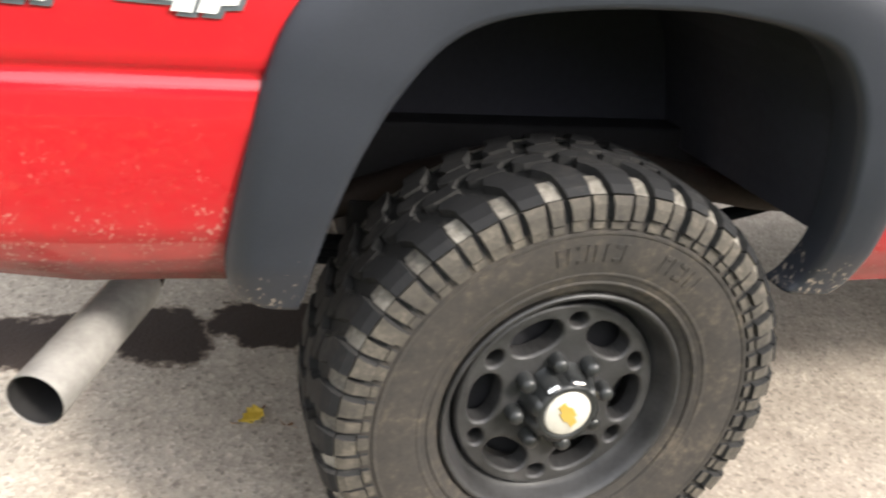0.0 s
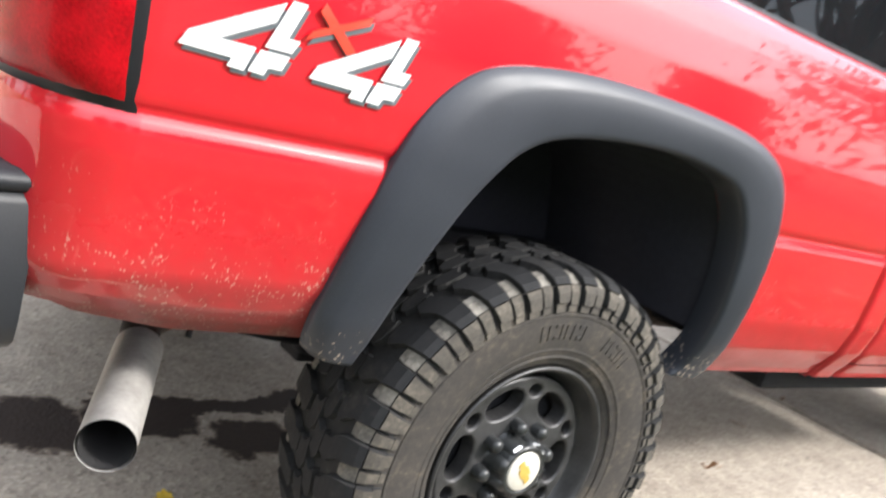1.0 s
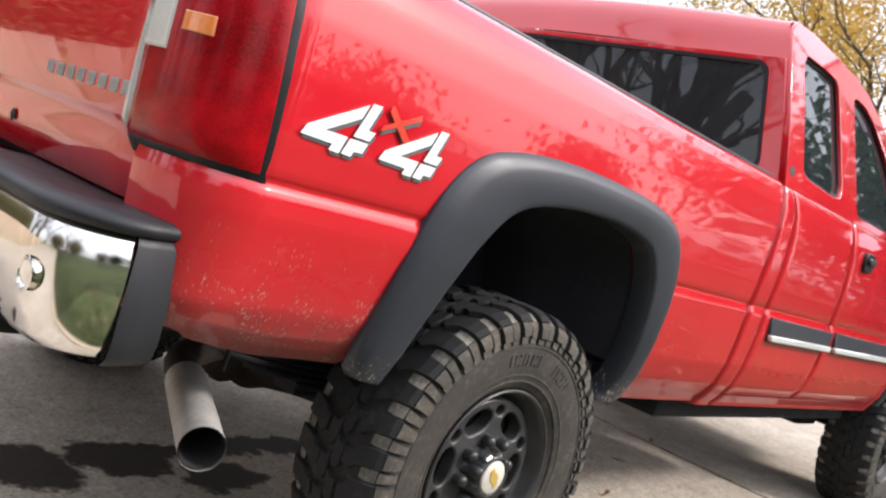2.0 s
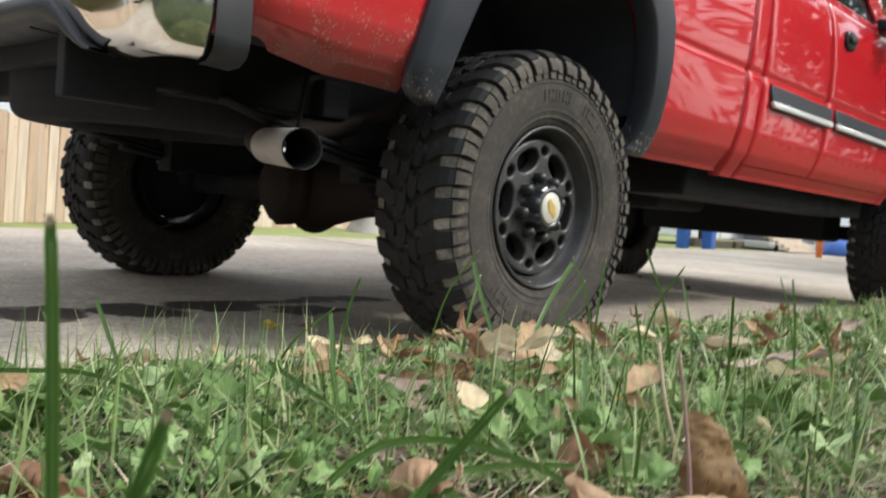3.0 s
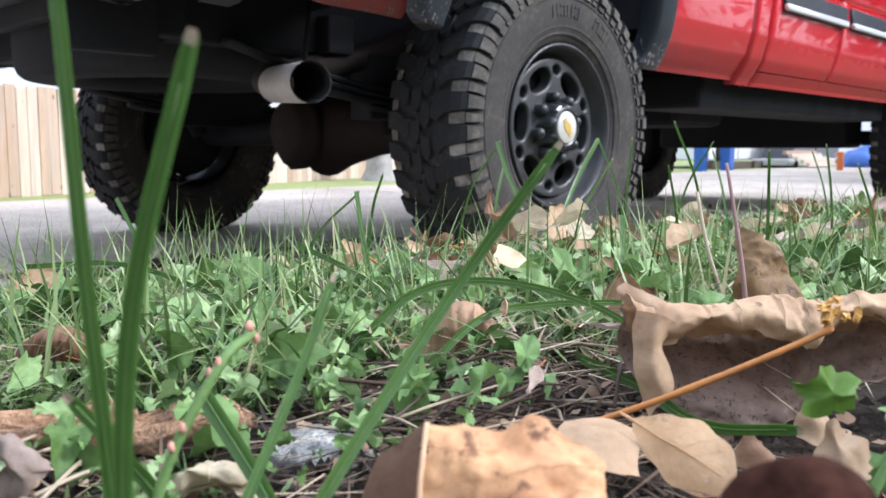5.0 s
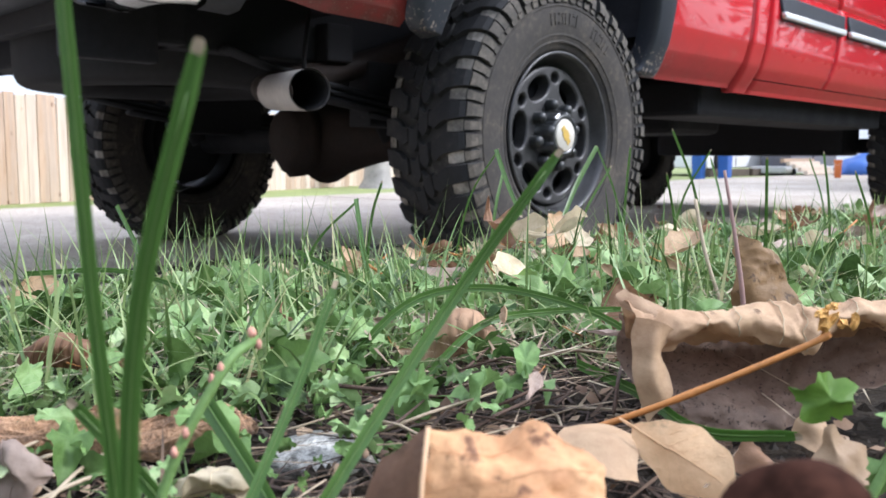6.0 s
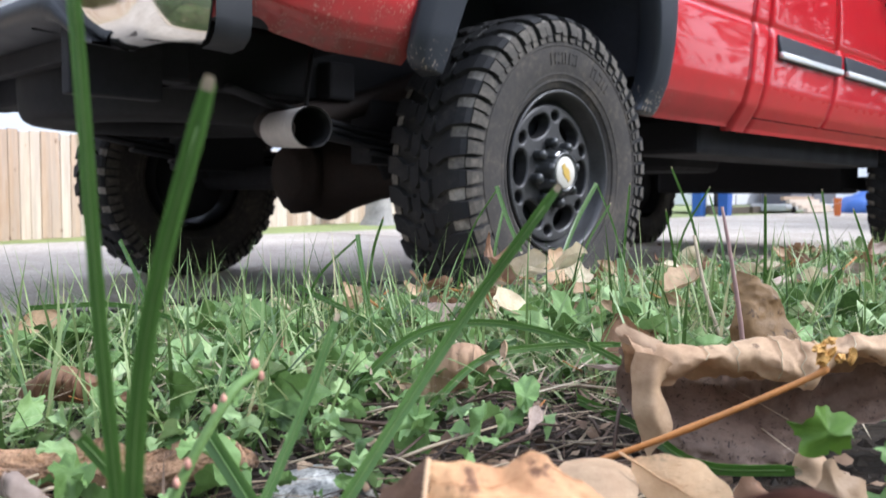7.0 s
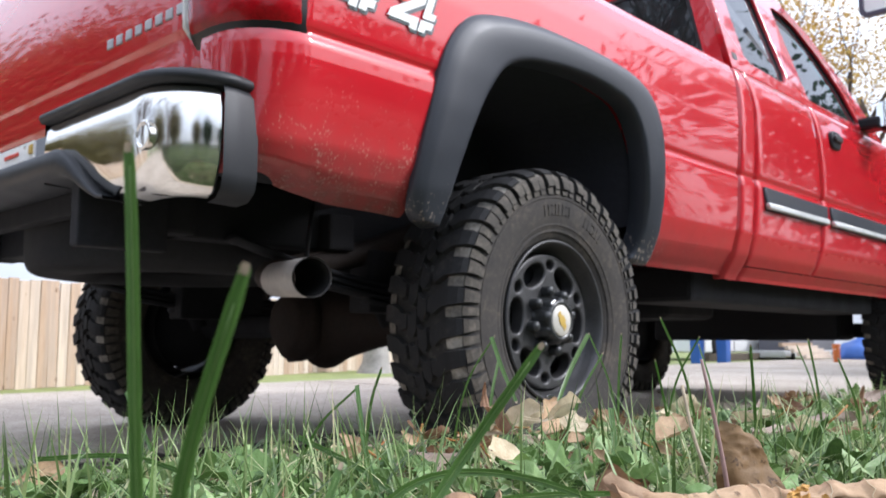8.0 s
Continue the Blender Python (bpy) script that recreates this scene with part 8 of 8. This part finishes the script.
def limb_lines(rng, start, way, length, radius, depth, out):
    pts, rad = [Vector(start)], [radius]
    d = Vector(way).normalized()
    n = 5
    for k in range(n):
        d = (d + Vector((rng.gauss(0, 0.14), rng.gauss(0, 0.14), rng.gauss(0.05, 0.10)))).normalized()
        pts.append(pts[-1] + d * (length / n))
        rad.append(radius * (1 - 0.45 * (k + 1) / n))
    out.append((pts, rad, depth))
    if depth <= 0:
        return
    for k in range(rng.choice((2, 3, 3)) + (depth > 2)):
        i = rng.randint(2, n)
        s = Vector((rng.gauss(0, 0.8), rng.gauss(0, 0.8), rng.uniform(0.05, 0.8)))
        limb_lines(rng, pts[i], (d + s).normalized(), length * rng.uniform(0.55, 0.8), rad[i] * 0.62, depth - 1, out)


def build_tree(name, label, at, height, seed, leaves, material, leaf=0.10, depth=4, trunk=None):
    rng = random.Random(seed)
    t = thing(name, label, "tree", "trees round the driveway")
    lines = []
    limb_lines(rng, at, (rng.gauss(0, 0.05), rng.gauss(0, 0.05), 1), height * (0.42 if leaf < 0.1 else 0.20), trunk or height * 0.025, depth, lines)
    v, f = join(*[tube([tuple(p) for p in pts], rad, 8 if d > 2 else 5) for pts, rad, d in lines])
    part("trunk", mesh_of("trunk", v, f), BARK, t, "dark trunk with forking bare limbs")
    if leaves:
        tips = [p for pts, rad, d in lines if d <= 1 for p in pts[1:]]
        g = np.random.default_rng(seed)
        V, F = [], []
        for k in range(leaves):
            c = np.array(tips[g.integers(len(tips))]) + g.normal(0, height * (0.035 if leaf < 0.1 else 0.11), 3)
            a = g.normal(0, 1, 3)
            a /= np.linalg.norm(a)
            b = np.cross(a, g.normal(0, 1, 3))
            b /= np.linalg.norm(b)
            s = leaf * g.uniform(0.6, 1.2)
            V += [c - a * s, c + b * s * 0.5, c + a * s, c - b * s * 0.5]
            F.append((4 * k, 4 * k + 1, 4 * k + 2, 4 * k + 3))
        ob = part("crown", mesh_of("crown", V, F, False), material, t, "loose crown of small leaves")
        ob["kind"] = "stuff"
    return t


def build_distance():
    build_tree("autumn_tree", "tall tree with thin yellow autumn leaves and bare limbs", (16.5, 3.35, -0.1), 11.0, 3, 15000, CROWN_YELLOW, 0.05, 4, 0.22)
    build_tree("autumn_tree", "yellow-leaved tree farther off, partly bare", (24.0, 8.5, -0.1), 11.0, 8, 15000, CROWN_YELLOW, 0.06, 4, 0.22)
    build_tree("autumn_tree", "yellow-leaved tree behind the parked car", (23.0, 2.0, -0.1), 8.0, 17, 14000, CROWN_YELLOW, 0.06, 4, 0.2)
    # unseen trees, added where paint and windows should mirror dark trees
    for at, h, seed in (((-9.0, -1.5, 0), 11, 5), ((-13.0, 4.5, 0), 12, 6), ((-8.5, 8.5, 0), 11, 23), ((-11.0, 12.5, 0), 13, 42), ((-14.0, 9.0, 0), 12, 47), ((-9.6, 6.7, 0), 10, 52), ((-7.4, 5.0, 0), 9, 55)):
        build_tree("bare_tree", "bare dark tree behind the truck", at, h, seed, 0, None, 0.05, 5)
    for at, h, seed in (((-4.0, -15.0, 0.2), 8.0, 31), ((1.5, -16.5, 0.2), 7.5, 32), ((7.0, -16.5, 0.2), 8.0, 33), ((12.0, -15.0, 0.2), 7.0, 34), ((16.0, -11.0, 0.2), 6.0, 39), ((15.0, -3.6, 0.2), 13.0, 44), ((-6.5, 12.3, 0.0), 9.5, 41), ((-10.0, -14.0, 0.2), 8.5, 35), ((-15.0, -6.0, 0.2), 11.0, 36), ((-16.0, 1.0, 0.0), 12.0, 37), ((-4.0, 16.0, 0.0), 10.0, 43)):
        build_tree("leafy_tree", "dense tree across the lawn", at, h, seed, 17000, CROWN_OLIVE if seed in (35, 36, 37, 41, 43) else CROWN_GREEN, 0.13, 3)
    # white parked car ahead of the truck
    car = thing("parked_car", "white car parked ahead on the driveway", "car")
    paint = surface("white_paint", (0.80, 0.80, 0.79), 0.25, vary=0.05, coat=1.0, relief=0.02)
    side = smooth_line([(8.2, 0.42), (8.15, 0.70), (8.3, 0.98), (9.1, 1.06), (9.9, 1.50), (11.2, 1.52), (12.1, 1.12), (12.6, 1.0), (12.65, 0.45)], 60)
    P = []
    for s in np.linspace(0, 1, 15):
        e = 1 - abs(2 * s - 1) ** 6
        P.append([(10.4 + (x - 10.4) * (0.95 + 0.05 * e), -0.05 + 1.78 * s + (0.12 * (z - 1.0) if z > 1.0 else 0) * (1 - 2 * s), 0.42 + (z - 0.42) * (0.86 + 0.14 * e)) for x, z in side])
    v, f = grid(np.array(P))
    f += [tuple(range(60)), tuple(14 * 60 + k for k in range(60))[::-1]]
    part("body", mesh_of("body", v, f), paint, car)
    part("lower_bumper", box(8.12, 8.6, -0.03, 1.71, 0.24, 0.50, 0.04, 3), PLASTIC, car, "black lower bumper")
    part("underbody", box(8.3, 12.4, 0.05, 1.63, 0.20, 0.44, 0.03), CHASSIS, car)
    part("headlight", box(8.14, 8.3, 1.25, 1.66, 0.72, 0.86, 0.03, 3), LAMP_CLEAR, car)
    part("headlight", box(8.14, 8.3, 0.02, 0.43, 0.72, 0.86, 0.03, 3), LAMP_CLEAR, car)
    for x in (9.0, 11.7):
        for y in (0.0, 1.50):
            v, f = lathe([(0.0, 0.0), (0.20, 0.0), (0.29, 0.01), (0.31, 0.05), (0.31, 0.15), (0.29, 0.19), (0.0, 0.20)], (x, y, 0.31), 28)
            part("wheel", mesh_of("wheel", v, f), RUBBER, car)
    # things seen low beneath the truck, across the driveway
    blue = surface("blue_plastic", (0.03, 0.10, 0.36), 0.45, vary=0.2, fine=60)
    for x, y in ((12.50, 6.05), (12.85, 5.72)):
        bin_ = thing("recycling_bin", "blue plastic wheeled bin at the driveway's far edge", "bin", "bins", at=(x, y, -0.03))
        P = []
        for z, w in ((0.0, 0.085), (0.9, 0.105), (0.92, 0.115), (0.95, 0.115)):
            P.append([(x + dx * w, y + dy * w, z - 0.03) for dx, dy in ((-1, -1), (0, -1.04), (1, -1), (1.04, 0), (1, 1), (0, 1.04), (-1, 1), (-1.04, 0))])
        v, f = grid(np.array(P), loop_v=True)
        f.append(tuple(range(24, 32)))
        part("tub", mesh_of("tub", v, f, False), blue, bin_)
        part("lid", box(x - 0.125, x + 0.125, y - 0.125, y + 0.125, 0.92, 0.97, 0.02), blue, bin_)
    van = thing("parked_van", "white van parked across the street", "van")
    part("body", box(14.7, 18.4, 7.0, 8.8, 0.13, 2.0, 0.05, 4), paint, van)
    part("door_gap", box(16.0, 16.03, 6.996, 7.01, 0.16, 1.9, 0.002, 1), PLASTIC, van)
    for x in (15.3, 17.9):
        v, f = lathe([(0.0, -0.02), (0.22, -0.02), (0.32, 0.0), (0.34, 0.05), (0.34, 0.2), (0.0, 0.22)], (x, 6.98, 0.31), 24)
        part("wheel", mesh_of("wheel", v, f), RUBBER, van)
    bench = thing("wooden_pallet", "grey wooden pallet leaning by the driveway", "pallet")
    for k in range(5):
        part("plank", box(15.6, 17.2, 5.3 + 0.12 * k, 5.38 + 0.12 * k, 0.02 + 0.06 * k, 0.10 + 0.06 * k, 0.005, 1), FENCE, bench)
    # weathered timbers before the van, a grey cart, an orange bucket
    for x0, x1, y in ((14.2, 16.0, 6.75), (16.1, 18.3, 6.72)):
        beam = thing("timber_beam", "weathered brown timber lying before the van", "timber", "timbers")
        part("beam", box(x0, x1, y - 0.07, y + 0.07, -0.03, 0.12, 0.012, 2), BARK, beam)
    cart = thing("grey_cart", "low grey cart with dark upper panels", "cart")
    tray = surface("cart_grey", (0.50, 0.50, 0.51), 0.5, vary=0.15)
    dark = surface("cart_panel", (0.10, 0.10, 0.12), 0.4, vary=0.2)
    part("tray", box(16.5, 19.7, 6.10, 6.9, 0.02, 0.17, 0.03, 2), tray, cart, "pale grey tray")
    for x0, x1 in ((16.9, 18.1), (18.2, 19.6)):
        part("panel", box(x0, x1, 6.16, 6.84, 0.172, 0.62, 0.02, 2), dark, cart, "dark grey panel")
    for x in (16.9, 19.3):
        v, f = lathe([(0.0, -0.02), (0.06, -0.02), (0.08, 0.0), (0.08, 0.05), (0.0, 0.06)], (x, 6.08, 0.05), 16)
        part("wheel", mesh_of("wheel", v, f), RUBBER, cart)
    pail = thing("orange_bucket", "orange plastic bucket on the driveway", "bucket")
    v, f = lathe([(0.0, 0.004), (0.05, 0.0), (0.055, 0.01), (0.065, 0.30), (0.070, 0.305), (0.070, 0.32), (0.062, 0.32), (0.05, 0.03), (0.0, 0.03)], (14.1, 4.2, 0.0), 24, "z")
    part("tub", mesh_of("tub", v, f), surface("orange_plastic", (0.62, 0.17, 0.04), 0.45, vary=0.15), pail)
    v, f = tube(smooth_line([(14.1, 4.13, 0.312), (14.06, 4.125, 0.26), (14.03, 4.2, 0.22), (14.06, 4.275, 0.26), (14.1, 4.27, 0.312)], 16), 0.003, 6)
    part("handle", mesh_of("handle", v, f), CHROME, pail)
    tarp = thing("blue_tarp", "blue tarpaulin heap beyond the driveway", "tarp")
    bm = bmesh.new()
    bmesh.ops.create_icosphere(bm, subdivisions=3, radius=0.5)
    for v in bm.verts:
        v.co = Vector((17.6 + v.co.x * 1.4, 4.9 + v.co.y * 1.0, max(0.0, v.co.z * 0.9 + 0.12 * noise.noise(v.co * 4))))
    part("sheet", of_bmesh("sheet", bm, True), blue, tarp)
    # grey stump by the fence
    st = thing("tree_stump", "weathered grey stump by the fence", "stump")
    v, f = lathe([(0.22, -0.05), (0.17, 0.08), (0.15, 0.35), (0.14, 0.62), (0.10, 0.64), (0.0, 0.63)], (5.2, 6.55, 0.0), 18, "z")
    v = v + 0.015 * np.sin(v[:, [2, 0, 1]] * 23)
    part("trunk", mesh_of("trunk", v, f), surface("grey_bark", (0.30, 0.28, 0.26), 0.9, vary=0.4, large=8, fine=50, relief=0.8), st)
    # basketball board on its pole beyond the driveway
    hoop = thing("basketball_hoop", "white basketball board with dark frame on a pole", "basketball hoop")
    frame_ = plate([rounded(-0.32, 0.82, 2.96, 3.74, 0.06), rounded(-0.285, 0.785, 2.995, 3.705, 0.04)], 0.05, 0.006)
    part("board_frame", mapped(frame_, lambda c: Vector((5.3 + c.z, c.x, c.y))), surface("hoop_frame", (0.06, 0.05, 0.08), 0.5), hoop, "dark frame")
    part("board", mapped(plate([rounded(-0.285, 0.785, 2.995, 3.705, 0.04)], 0.02), lambda c: Vector((5.3 + c.z, c.x, c.y))), WHITE, hoop)
    v, f = tube([(6.1, -0.45, 0.0), (6.1, -0.45, 2.4), (5.9, -0.25, 3.0), (5.33, 0.25, 3.35)], 0.05, 10)
    part("pole", mesh_of("pole", v, f), CHASSIS, hoop)


build_distance()
